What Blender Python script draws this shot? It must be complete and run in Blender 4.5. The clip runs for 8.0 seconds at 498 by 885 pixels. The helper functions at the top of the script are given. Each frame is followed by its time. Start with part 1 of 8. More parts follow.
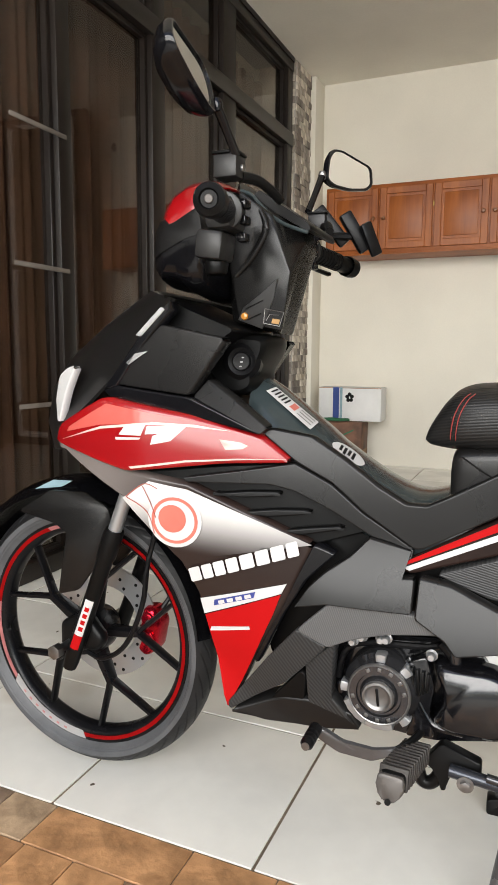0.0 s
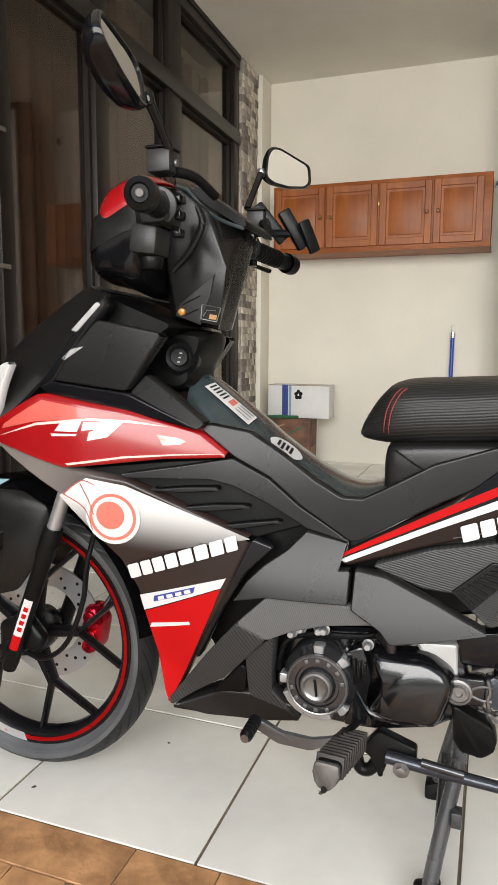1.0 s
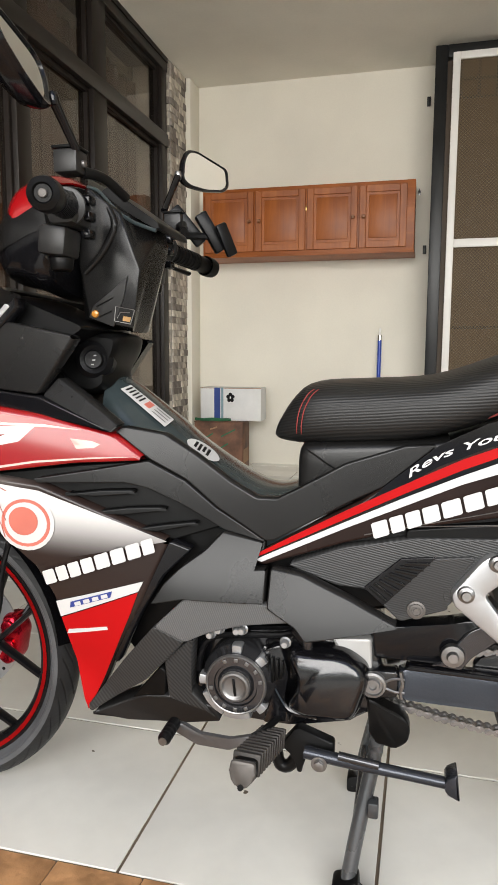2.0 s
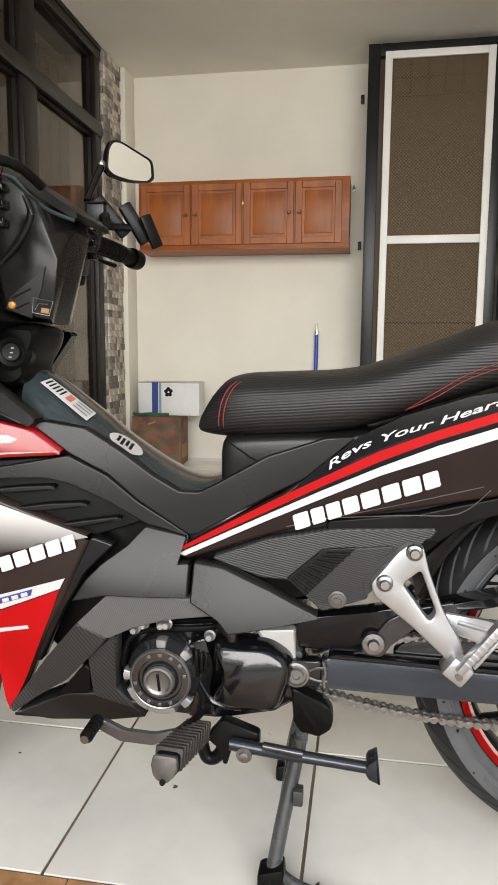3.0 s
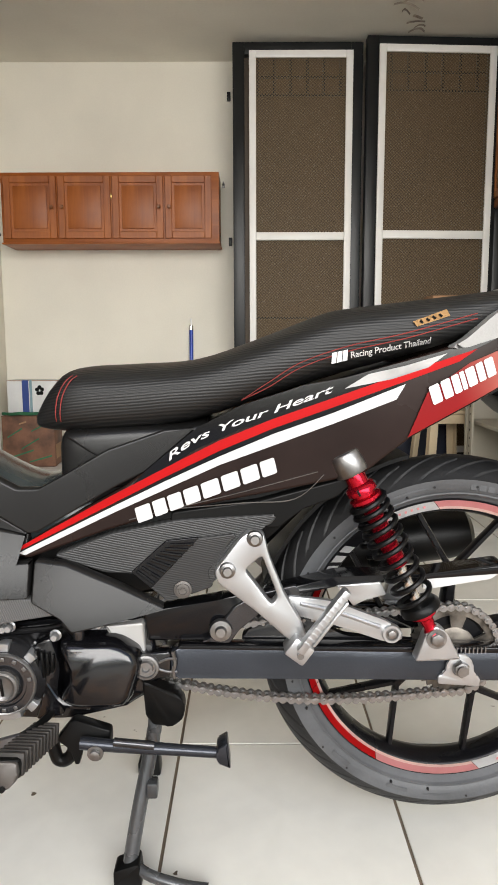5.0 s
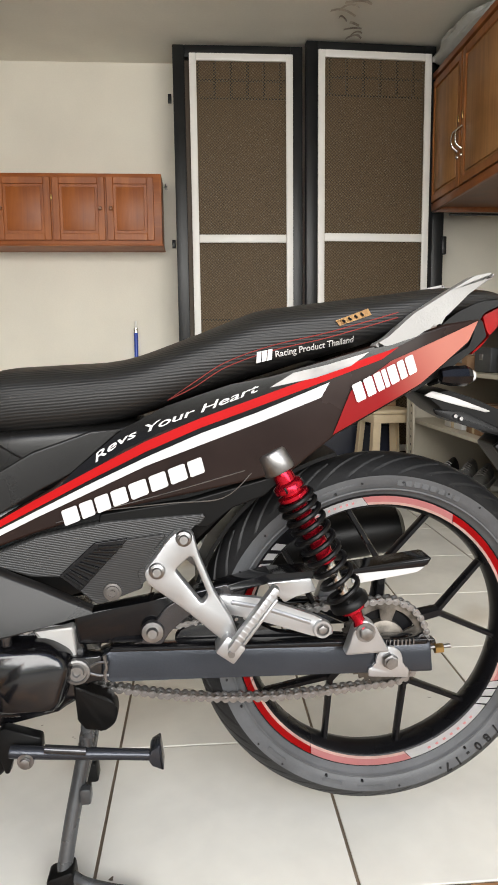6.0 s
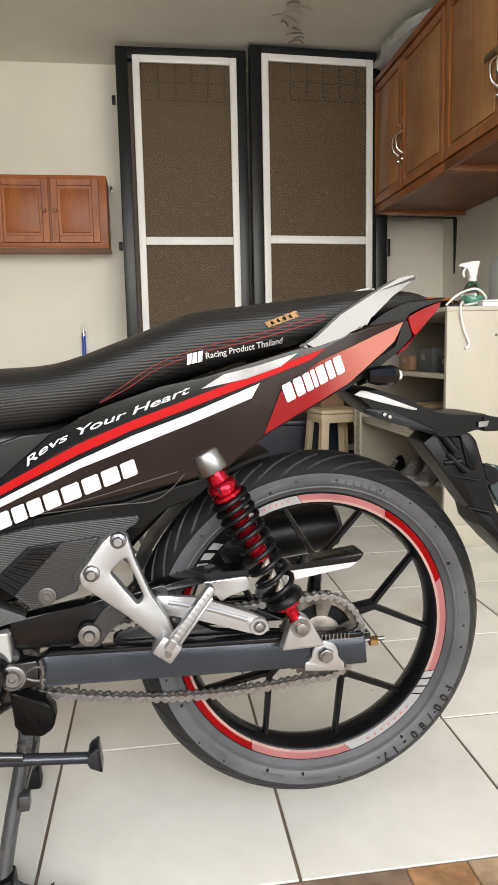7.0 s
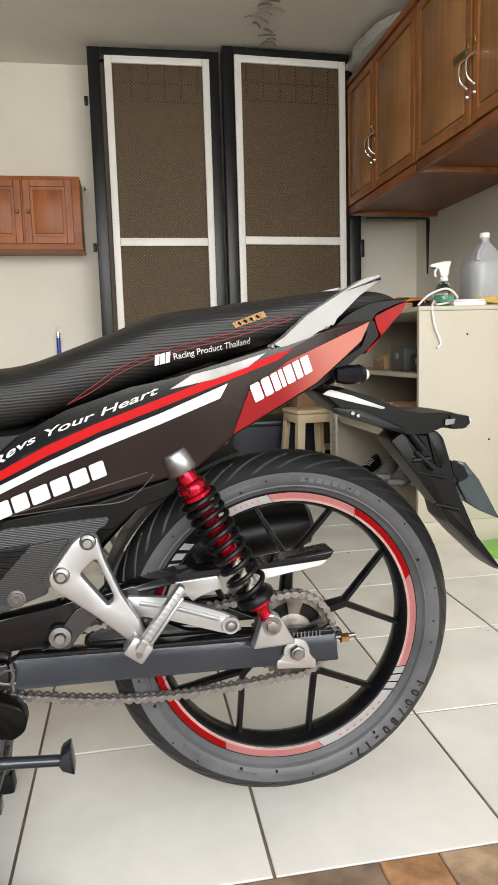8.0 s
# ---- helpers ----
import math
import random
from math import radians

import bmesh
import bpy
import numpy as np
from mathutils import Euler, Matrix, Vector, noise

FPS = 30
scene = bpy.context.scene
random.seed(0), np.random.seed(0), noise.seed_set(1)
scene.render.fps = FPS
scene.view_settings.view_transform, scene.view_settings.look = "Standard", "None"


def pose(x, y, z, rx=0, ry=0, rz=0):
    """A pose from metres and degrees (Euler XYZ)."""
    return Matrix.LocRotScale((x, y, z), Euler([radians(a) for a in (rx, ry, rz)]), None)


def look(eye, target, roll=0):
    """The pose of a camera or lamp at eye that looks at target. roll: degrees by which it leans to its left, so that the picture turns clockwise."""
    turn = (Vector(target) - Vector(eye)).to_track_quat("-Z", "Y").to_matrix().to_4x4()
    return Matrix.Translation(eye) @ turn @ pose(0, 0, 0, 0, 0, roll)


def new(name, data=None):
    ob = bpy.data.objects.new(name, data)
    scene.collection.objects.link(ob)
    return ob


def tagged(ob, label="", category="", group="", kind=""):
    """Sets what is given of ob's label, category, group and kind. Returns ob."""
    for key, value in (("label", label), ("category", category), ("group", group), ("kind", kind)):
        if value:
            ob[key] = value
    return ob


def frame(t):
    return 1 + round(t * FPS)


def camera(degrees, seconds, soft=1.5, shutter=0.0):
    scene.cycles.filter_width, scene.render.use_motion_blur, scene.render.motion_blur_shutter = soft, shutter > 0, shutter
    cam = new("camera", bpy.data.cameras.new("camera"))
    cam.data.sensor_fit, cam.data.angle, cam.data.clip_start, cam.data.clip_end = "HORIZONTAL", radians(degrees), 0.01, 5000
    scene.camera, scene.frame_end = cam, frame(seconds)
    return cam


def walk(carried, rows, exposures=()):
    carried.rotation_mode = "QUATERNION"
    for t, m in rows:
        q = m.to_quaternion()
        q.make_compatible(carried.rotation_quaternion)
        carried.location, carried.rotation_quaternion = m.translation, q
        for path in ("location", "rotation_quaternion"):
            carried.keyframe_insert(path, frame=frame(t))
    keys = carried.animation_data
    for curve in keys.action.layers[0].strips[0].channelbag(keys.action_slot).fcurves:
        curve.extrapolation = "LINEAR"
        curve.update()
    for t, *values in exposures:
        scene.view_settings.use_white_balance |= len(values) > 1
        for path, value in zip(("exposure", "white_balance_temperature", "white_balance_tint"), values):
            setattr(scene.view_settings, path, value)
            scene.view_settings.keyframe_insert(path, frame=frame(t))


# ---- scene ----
cam = camera(40.1, 8.0, soft=1.6)
PATH = [
    (0, (-0.012, -1.313, 0.817), (-0.805, 0.505, 0.559), 0.4),
    (0.5, (0.0, -1.313, 0.816), (-0.724, 0.534, 0.562), 0.7),
    (1, (0.011, -1.309, 0.813), (-0.654, 0.559, 0.551), 0.4),
    (1.5, (0.028, -1.307, 0.812), (-0.549, 0.591, 0.56), 0.2),
    (3, (0.073, -1.297, 0.809), (-0.253, 0.658, 0.543), 0.4),
    (3.5, (0.089, -1.295, 0.808), (-0.151, 0.671, 0.535), 0.2),
    (4, (0.101, -1.3, 0.808), (-0.059, 0.676, 0.54), 0.1),
    (4.5, (0.119, -1.3, 0.806), (0.037, 0.681, 0.539), -0.0),
    (5, (0.141, -1.297, 0.803), (0.142, 0.684, 0.527), -0.2),
    (6.5, (0.192, -1.31, 0.798), (0.397, 0.661, 0.532), -0.9),
    (7, (0.208, -1.319, 0.798), (0.478, 0.645, 0.532), -1.2),
    (7.5, (0.217, -1.324, 0.797), (0.537, 0.633, 0.535), -1.5),
    (8, (0.222, -1.327, 0.797), (0.552, 0.627, 0.532), -1.6),
]
walk(cam, [(t, look(eye, target, roll)) for t, eye, target, roll in PATH], [(0.0, 0.13), (1.5, 0.08), (3.0, 0.05), (8.0, 0.04)])

# ---- light: open front of the carport behind the camera, overcast daylight ----
world = bpy.data.worlds.new("world")
scene.world = world
world.use_nodes = True
wn, wl = world.node_tree.nodes, world.node_tree.links
sky = wn.new("ShaderNodeTexSky")
sky.sky_type, sky.sun_disc = "NISHITA", False
sky.sun_elevation, sky.sun_rotation = radians(68), radians(190)
wn["Background"].inputs["Strength"].default_value = 0.15
wl.new(sky.outputs["Color"], wn["Background"].inputs["Color"])
sun = new("sun", bpy.data.lights.new("sun", "SUN"))
sun.data.energy, sun.data.angle, sun.data.color = 1.5, radians(12), (1.0, 0.95, 0.88)
sun.matrix_world = look((0.8, -2.2, 6.0), (0, 0, 0))
opening = new("opening_light", bpy.data.lights.new("opening_light", "AREA"))
opening.data.shape, opening.data.size, opening.data.size_y = "RECTANGLE", 9.0, 3.0
opening.data.energy, opening.data.color = 780, (1.0, 0.965, 0.91)
opening.matrix_world = look((0.2, -5.0, 2.5), (0.2, 3.0, 3.2))

from mathutils.bvhtree import BVHTree

# ---- materials ----
def mat(name, base, rough=0.5, metal=0.0, vary=0.12, scale=6.0, bump=0.02, fine=60.0, coat=0.0, tint=None, spec=0.5, per_object=0.0):
    """A painted, cast or moulded surface: two scales of colour change and a fine relief."""
    m = bpy.data.materials.new(name)
    m.use_nodes = True
    n, l = m.node_tree.nodes, m.node_tree.links
    p = n["Principled BSDF"]
    p.inputs["Roughness"].default_value, p.inputs["Metallic"].default_value = rough, metal
    p.inputs["Coat Weight"].default_value = coat
    p.inputs["Coat Roughness"].default_value = 0.08
    p.inputs["Specular IOR Level"].default_value = spec
    co = n.new("ShaderNodeTexCoord")
    big, small = n.new("ShaderNodeTexNoise"), n.new("ShaderNodeTexNoise")
    big.inputs["Scale"].default_value, big.inputs["Detail"].default_value = scale, 5
    small.inputs["Scale"].default_value, small.inputs["Detail"].default_value = fine, 4
    for t in (big, small):
        l.new(co.outputs["Object"], t.inputs["Vector"])
    mix = n.new("ShaderNodeMix")
    mix.data_type = "RGBA"
    dark = tint or tuple(c * (1 - 2.2 * vary) for c in base)
    mix.inputs["A"].default_value, mix.inputs["B"].default_value = (*dark, 1), (*base, 1)
    ramp = n.new("ShaderNodeMapRange")
    ramp.inputs["From Min"].default_value, ramp.inputs["From Max"].default_value = 0.3, 0.62
    l.new(big.outputs["Fac"], ramp.inputs["Value"])
    l.new(ramp.outputs["Result"], mix.inputs["Factor"])
    hue = n.new("ShaderNodeHueSaturation")
    l.new(mix.outputs["Result"], hue.inputs["Color"])
    value = n.new("ShaderNodeMapRange")
    value.inputs["To Min"].default_value, value.inputs["To Max"].default_value = 1 - vary * 0.6, 1 + vary * 0.6
    l.new(small.outputs["Fac"], value.inputs["Value"])
    if per_object:
        info, add = n.new("ShaderNodeObjectInfo"), n.new("ShaderNodeMath")
        span = n.new("ShaderNodeMapRange")
        span.inputs["To Min"].default_value, span.inputs["To Max"].default_value = -per_object, per_object
        l.new(info.outputs["Random"], span.inputs["Value"])
        l.new(span.outputs["Result"], add.inputs[0])
        l.new(value.outputs["Result"], add.inputs[1])
        l.new(add.outputs["Value"], hue.inputs["Value"])
    else:
        l.new(value.outputs["Result"], hue.inputs["Value"])
    l.new(hue.outputs["Color"], p.inputs["Base Color"])
    gloss = n.new("ShaderNodeMapRange")
    gloss.inputs["To Min"].default_value, gloss.inputs["To Max"].default_value = max(rough - 0.08, 0.02), min(rough + 0.08, 1)
    l.new(big.outputs["Fac"], gloss.inputs["Value"])
    l.new(gloss.outputs["Result"], p.inputs["Roughness"])
    if bump:
        b = n.new("ShaderNodeBump")
        b.inputs["Strength"].default_value, b.inputs["Distance"].default_value = bump * 10, 0.002
        l.new(small.outputs["Fac"], b.inputs["Height"])
        l.new(b.outputs["Normal"], p.inputs["Normal"])
    return m


def wood(name, light, dark, rough=0.3, along="Z", scale=1.0):
    """Varnished wood with the grain along one axis."""
    m = bpy.data.materials.new(name)
    m.use_nodes = True
    n, l = m.node_tree.nodes, m.node_tree.links
    p = n["Principled BSDF"]
    co, mp = n.new("ShaderNodeTexCoord"), n.new("ShaderNodeMapping")
    s = [26 * scale, 26 * scale, 26 * scale]
    s["XYZ".index(along)] = 1.6 * scale
    mp.inputs["Scale"].default_value = s
    l.new(co.outputs["Object"], mp.inputs["Vector"])
    grain, cloud = n.new("ShaderNodeTexNoise"), n.new("ShaderNodeTexNoise")
    grain.inputs["Scale"].default_value, grain.inputs["Detail"].default_value, grain.inputs["Distortion"].default_value = 1.0, 6, 1.2
    cloud.inputs["Scale"].default_value, cloud.inputs["Detail"].default_value = 5.0, 3
    l.new(mp.outputs["Vector"], grain.inputs["Vector"])
    l.new(co.outputs["Object"], cloud.inputs["Vector"])
    add = n.new("ShaderNodeMath")
    l.new(grain.outputs["Fac"], add.inputs[0])
    l.new(cloud.outputs["Fac"], add.inputs[1])
    ramp = n.new("ShaderNodeMapRange")
    ramp.inputs["From Min"].default_value, ramp.inputs["From Max"].default_value = 0.75, 1.25
    l.new(add.outputs["Value"], ramp.inputs["Value"])
    mix = n.new("ShaderNodeMix")
    mix.data_type = "RGBA"
    mix.inputs["A"].default_value, mix.inputs["B"].default_value = (*dark, 1), (*light, 1)
    l.new(ramp.outputs["Result"], mix.inputs["Factor"])
    l.new(mix.outputs["Result"], p.inputs["Base Color"])
    p.inputs["Roughness"].default_value = rough
    b = n.new("ShaderNodeBump")
    b.inputs["Strength"].default_value, b.inputs["Distance"].default_value = 0.15, 0.001
    l.new(grain.outputs["Fac"], b.inputs["Height"])
    l.new(b.outputs["Normal"], p.inputs["Normal"])
    return m


def ribbed(name, base, stripe, pitch, direction, rough=0.42, twill=False):
    """Moulded carbon-look surface: fine parallel ribs in the plane of the bike's side."""
    m = bpy.data.materials.new(name)
    m.use_nodes = True
    n, l = m.node_tree.nodes, m.node_tree.links
    p = n["Principled BSDF"]
    co = n.new("ShaderNodeTexCoord")
    dot = n.new("ShaderNodeVectorMath")
    dot.operation = "DOT_PRODUCT"
    dot.inputs[1].default_value = direction
    l.new(co.outputs["Object"], dot.inputs[0])
    wob = n.new("ShaderNodeTexNoise")
    wob.inputs["Scale"].default_value = 9.0
    l.new(co.outputs["Object"], wob.inputs["Vector"])
    warp = n.new("ShaderNodeMath")
    warp.operation = "MULTIPLY_ADD"
    warp.inputs[1].default_value = pitch * 1.2
    l.new(wob.outputs["Fac"], warp.inputs[0])
    l.new(dot.outputs["Value"], warp.inputs[2])
    wave = n.new("ShaderNodeMath")
    wave.operation = "MULTIPLY"
    wave.inputs[1].default_value = 2 * math.pi / pitch
    l.new(warp.outputs["Value"], wave.inputs[0])
    sine = n.new("ShaderNodeMath")
    sine.operation = "SINE"
    l.new(wave.outputs["Value"], sine.inputs[0])
    span = n.new("ShaderNodeMapRange")
    span.inputs["From Min"].default_value = -1
    l.new(sine.outputs["Value"], span.inputs["Value"])
    mix = n.new("ShaderNodeMix")
    mix.data_type = "RGBA"
    mix.inputs["A"].default_value, mix.inputs["B"].default_value = (*base, 1), (*stripe, 1)
    l.new(span.outputs["Result"], mix.inputs["Factor"])
    l.new(mix.outputs["Result"], p.inputs["Base Color"])
    p.inputs["Roughness"].default_value = rough
    p.inputs["Specular IOR Level"].default_value = 0.32
    b = n.new("ShaderNodeBump")
    b.inputs["Strength"].default_value, b.inputs["Distance"].default_value = 0.3, 0.0010
    l.new(span.outputs["Result"], b.inputs["Height"])
    l.new(b.outputs["Normal"], p.inputs["Normal"])
    return m


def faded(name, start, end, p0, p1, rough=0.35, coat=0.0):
    """Surface whose colour runs from one tone to another between two points of the bike's side."""
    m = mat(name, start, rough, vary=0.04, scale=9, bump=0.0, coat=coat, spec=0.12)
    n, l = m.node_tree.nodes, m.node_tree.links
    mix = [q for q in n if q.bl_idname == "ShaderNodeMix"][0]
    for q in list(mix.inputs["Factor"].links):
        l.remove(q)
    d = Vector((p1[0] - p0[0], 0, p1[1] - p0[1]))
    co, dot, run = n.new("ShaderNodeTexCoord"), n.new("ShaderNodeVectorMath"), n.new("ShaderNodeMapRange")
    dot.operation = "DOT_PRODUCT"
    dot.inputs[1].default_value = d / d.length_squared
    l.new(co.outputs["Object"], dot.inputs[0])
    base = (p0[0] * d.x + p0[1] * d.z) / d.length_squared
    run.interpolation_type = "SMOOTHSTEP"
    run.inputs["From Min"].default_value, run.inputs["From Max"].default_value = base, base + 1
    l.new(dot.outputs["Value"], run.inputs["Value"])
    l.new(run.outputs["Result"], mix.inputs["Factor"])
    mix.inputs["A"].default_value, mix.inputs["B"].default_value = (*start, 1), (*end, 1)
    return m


def glassy(name, tint, rough=0.03):
    m = bpy.data.materials.new(name)
    m.use_nodes = True
    n, l = m.node_tree.nodes, m.node_tree.links
    p = n["Principled BSDF"]
    p.inputs["Base Color"].default_value = (*tint, 1)
    p.inputs["Transmission Weight"].default_value = 1.0
    p.inputs["Roughness"].default_value = rough
    p.inputs["IOR"].default_value = 1.45
    return m


def screen(name):
    """Woven insect screen: fine threads with holes between them."""
    m = bpy.data.materials.new(name)
    m.use_nodes = True
    n, l = m.node_tree.nodes, m.node_tree.links
    p, out = n["Principled BSDF"], n["Material Output"]
    p.inputs["Base Color"].default_value = (0.165, 0.122, 0.075, 1)
    p.inputs["Roughness"].default_value = 0.6
    p.inputs["Specular IOR Level"].default_value = 0.1
    co = n.new("ShaderNodeTexCoord")
    parts = n.new("ShaderNodeSeparateXYZ")
    l.new(co.outputs["Object"], parts.inputs["Vector"])
    hits = []
    for sign in (1, -1):
        mul = n.new("ShaderNodeMath")
        mul.operation = "MULTIPLY_ADD"
        mul.inputs[1].default_value = sign
        l.new(parts.outputs["X"], mul.inputs[0])
        l.new(parts.outputs["Z"], mul.inputs[2])
        scale = n.new("ShaderNodeMath")
        scale.operation = "MULTIPLY"
        scale.inputs[1].default_value = 2 * math.pi / 0.021
        l.new(mul.outputs["Value"], scale.inputs[0])
        sine = n.new("ShaderNodeMath")
        sine.operation = "SINE"
        l.new(scale.outputs["Value"], sine.inputs[0])
        cut = n.new("ShaderNodeMapRange")
        cut.inputs["From Min"].default_value, cut.inputs["From Max"].default_value = 0.35, 0.75
        l.new(sine.outputs["Value"], cut.inputs["Value"])
        hits.append(cut)
    top = n.new("ShaderNodeMath")
    top.operation = "MAXIMUM"
    l.new(hits[0].outputs["Result"], top.inputs[0])
    l.new(hits[1].outputs["Result"], top.inputs[1])
    clear, mix = n.new("ShaderNodeBsdfTransparent"), n.new("ShaderNodeMixShader")
    l.new(top.outputs["Value"], mix.inputs["Fac"])
    l.new(clear.outputs["BSDF"], mix.inputs[1])
    l.new(p.outputs["BSDF"], mix.inputs[2])
    l.new(mix.outputs["Shader"], out.inputs["Surface"])
    return m


def mottled(name, tones, rough, scale, bump, fine):
    """Natural stone whose tone differs from piece to piece."""
    m = mat(name, tones[-1], rough, vary=0.22, scale=scale, bump=bump, fine=fine)
    n, l = m.node_tree.nodes, m.node_tree.links
    info, ramp = n.new("ShaderNodeObjectInfo"), n.new("ShaderNodeValToRGB")
    ramp.color_ramp.interpolation = "CONSTANT"
    for k, t in enumerate(tones):
        e = ramp.color_ramp.elements[k] if k < 2 else ramp.color_ramp.elements.new(k / len(tones))
        e.position, e.color = k / len(tones), (*t, 1)
    l.new(info.outputs["Random"], ramp.inputs["Fac"])
    mix = [q for q in n if q.bl_idname == "ShaderNodeMix"][0]
    dark = n.new("ShaderNodeMix")
    dark.data_type, dark.blend_type = "RGBA", "MULTIPLY"
    dark.inputs["Factor"].default_value = 1.0
    dark.inputs["B"].default_value = (0.42, 0.40, 0.38, 1)
    l.new(ramp.outputs["Color"], dark.inputs["A"])
    l.new(dark.outputs["Result"], mix.inputs["A"])
    l.new(ramp.outputs["Color"], mix.inputs["B"])
    return m


M_WALL = mat("cream_wall_paint", (0.80, 0.765, 0.67), 0.75, vary=0.05, scale=1.3, bump=0.03, fine=90)
M_CEIL = mat("ceiling_paint", (0.88, 0.855, 0.765), 0.85, vary=0.06, scale=1.1, bump=0.02)
M_TILE = mat("glazed_floor_tile", (0.80, 0.79, 0.735), 0.24, vary=0.07, scale=3.5, bump=0.004, fine=25, per_object=0.03)
def specked(m):
    """Adds sparse grit and brown scuffs to a floor surface."""
    n, l = m.node_tree.nodes, m.node_tree.links
    p = n["Principled BSDF"]
    old = p.inputs["Base Color"].links[0].from_socket
    geo = n.new("ShaderNodeNewGeometry")
    for scale, edge, tone, wide in ((9.0, 0.030, (0.10, 0.08, 0.06), 0.012), (1.7, 0.09, (0.56, 0.50, 0.41), 0.16)):
        cell = n.new("ShaderNodeTexVoronoi")
        cell.inputs["Scale"].default_value = scale
        warp, mixv = n.new("ShaderNodeTexNoise"), n.new("ShaderNodeVectorMath")
        warp.inputs["Scale"].default_value = scale * 3
        mixv.operation = "MULTIPLY_ADD"
        mixv.inputs[1].default_value = (0.12 / scale * 3,) * 3
        l.new(geo.outputs["Position"], warp.inputs["Vector"])
        l.new(warp.outputs["Color"], mixv.inputs[0])
        l.new(geo.outputs["Position"], mixv.inputs[2])
        l.new(mixv.outputs["Vector"], cell.inputs["Vector"])
        mask, mix = n.new("ShaderNodeMapRange"), n.new("ShaderNodeMix")
        mask.inputs["From Min"].default_value, mask.inputs["From Max"].default_value = edge + wide, edge
        l.new(cell.outputs["Distance"], mask.inputs["Value"])
        mix.data_type = "RGBA"
        mix.inputs["B"].default_value = (*tone, 1)
        l.new(mask.outputs["Result"], mix.inputs["Factor"])
        l.new(old, mix.inputs["A"])
        old = mix.outputs["Result"]
    l.new(old, p.inputs["Base Color"])


specked(M_TILE)
M_GROUT = mat("brown_grout", (0.20, 0.155, 0.11), 0.9, vary=0.25, scale=9)
M_SLATE = mottled("rust_slate_tile", ((0.22, 0.14, 0.09), (0.46, 0.25, 0.12), (0.32, 0.20, 0.12), (0.46, 0.33, 0.21), (0.50, 0.27, 0.125), (0.28, 0.20, 0.14)), 0.5, 17, 0.10, 60)
M_STEELDARK = mat("dark_painted_steel", (0.010, 0.011, 0.012), 0.35, vary=0.15, scale=3, bump=0.01, spec=0.35)
M_WHITE = mat("white_painted_frame", (0.82, 0.81, 0.78), 0.4, vary=0.04, scale=4, bump=0.01)
M_BRONZE = mat("dark_bronze_aluminium", (0.014, 0.010, 0.008), 0.4, vary=0.2, scale=3, bump=0.01, spec=0.3)
M_CURTAIN = mat("brown_curtain", (0.120, 0.068, 0.046), 0.8, vary=0.2, scale=5, bump=0.05)
M_INSIDE = mat("inner_wall_dimmed", (0.07, 0.048, 0.036), 0.9, vary=0.15, scale=1)
M_STONE = mottled("split_stone", ((0.24, 0.21, 0.185), (0.62, 0.56, 0.47), (0.36, 0.32, 0.28), (0.68, 0.62, 0.53), (0.48, 0.43, 0.37)), 0.8, 14, 0.06, 70)
M_MORTAR = mat("stone_joint", (0.40, 0.37, 0.33), 0.9, vary=0.2)
M_NARRA = wood("red_varnished_wood", (0.36, 0.103, 0.016), (0.23, 0.058, 0.0085), 0.46, "Z")
M_NARRA_X = wood("red_varnished_wood_rail", (0.36, 0.103, 0.016), (0.23, 0.058, 0.0085), 0.46, "X")
M_OAK = wood("brown_varnished_wood", (0.47, 0.235, 0.085), (0.32, 0.145, 0.045), 0.38, "Z")
M_OAK_Y = wood("brown_varnished_rail", (0.36, 0.125, 0.036), (0.21, 0.065, 0.018), 0.32, "Y")
M_OAK_F = wood("reddish_varnished_stile", (0.42, 0.165, 0.050), (0.27, 0.095, 0.027), 0.36, "Z")
M_CREAM = mat("cream_laminate", (0.49, 0.45, 0.36), 0.5, vary=0.04, scale=2, bump=0.01)
M_CARD = mat("printed_brown_carton", (0.20, 0.095, 0.055), 0.7, vary=0.3, scale=9, bump=0.02)
M_PAPER = mat("white_carton", (0.74, 0.74, 0.73), 0.6, vary=0.05, scale=6, bump=0.01)
M_BLUE = mat("blue_print", (0.02, 0.055, 0.26), 0.5, vary=0.1)
M_GREEN = mat("green_cord", (0.03, 0.16, 0.07), 0.6, vary=0.2)
M_SCREEN = screen("insect_screen")
M_GLASS = glassy("bronze_tinted_glass", (0.40, 0.34, 0.28))
M_CHROME = mat("bright_metal", (0.72, 0.70, 0.67), 0.18, 1.0, vary=0.06, scale=20, bump=0.003)
M_BRASS = mat("aged_brass", (0.45, 0.30, 0.11), 0.35, 1.0, vary=0.2, scale=30)
M_BLACKP = mat("black_plastic", (0.0045, 0.0045, 0.005), 0.36, vary=0.2, scale=14, bump=0.01, fine=320, spec=0.2)


# ---- building tools ----
def thing(name, at=(0, 0, 0), turn=0.0, label="", category="", group="", kind=""):
    ob = new(name)
    ob.matrix_world = pose(*at, 0, 0, turn)
    ob.empty_display_size = 0.05
    return tagged(ob, label, category, group, kind)


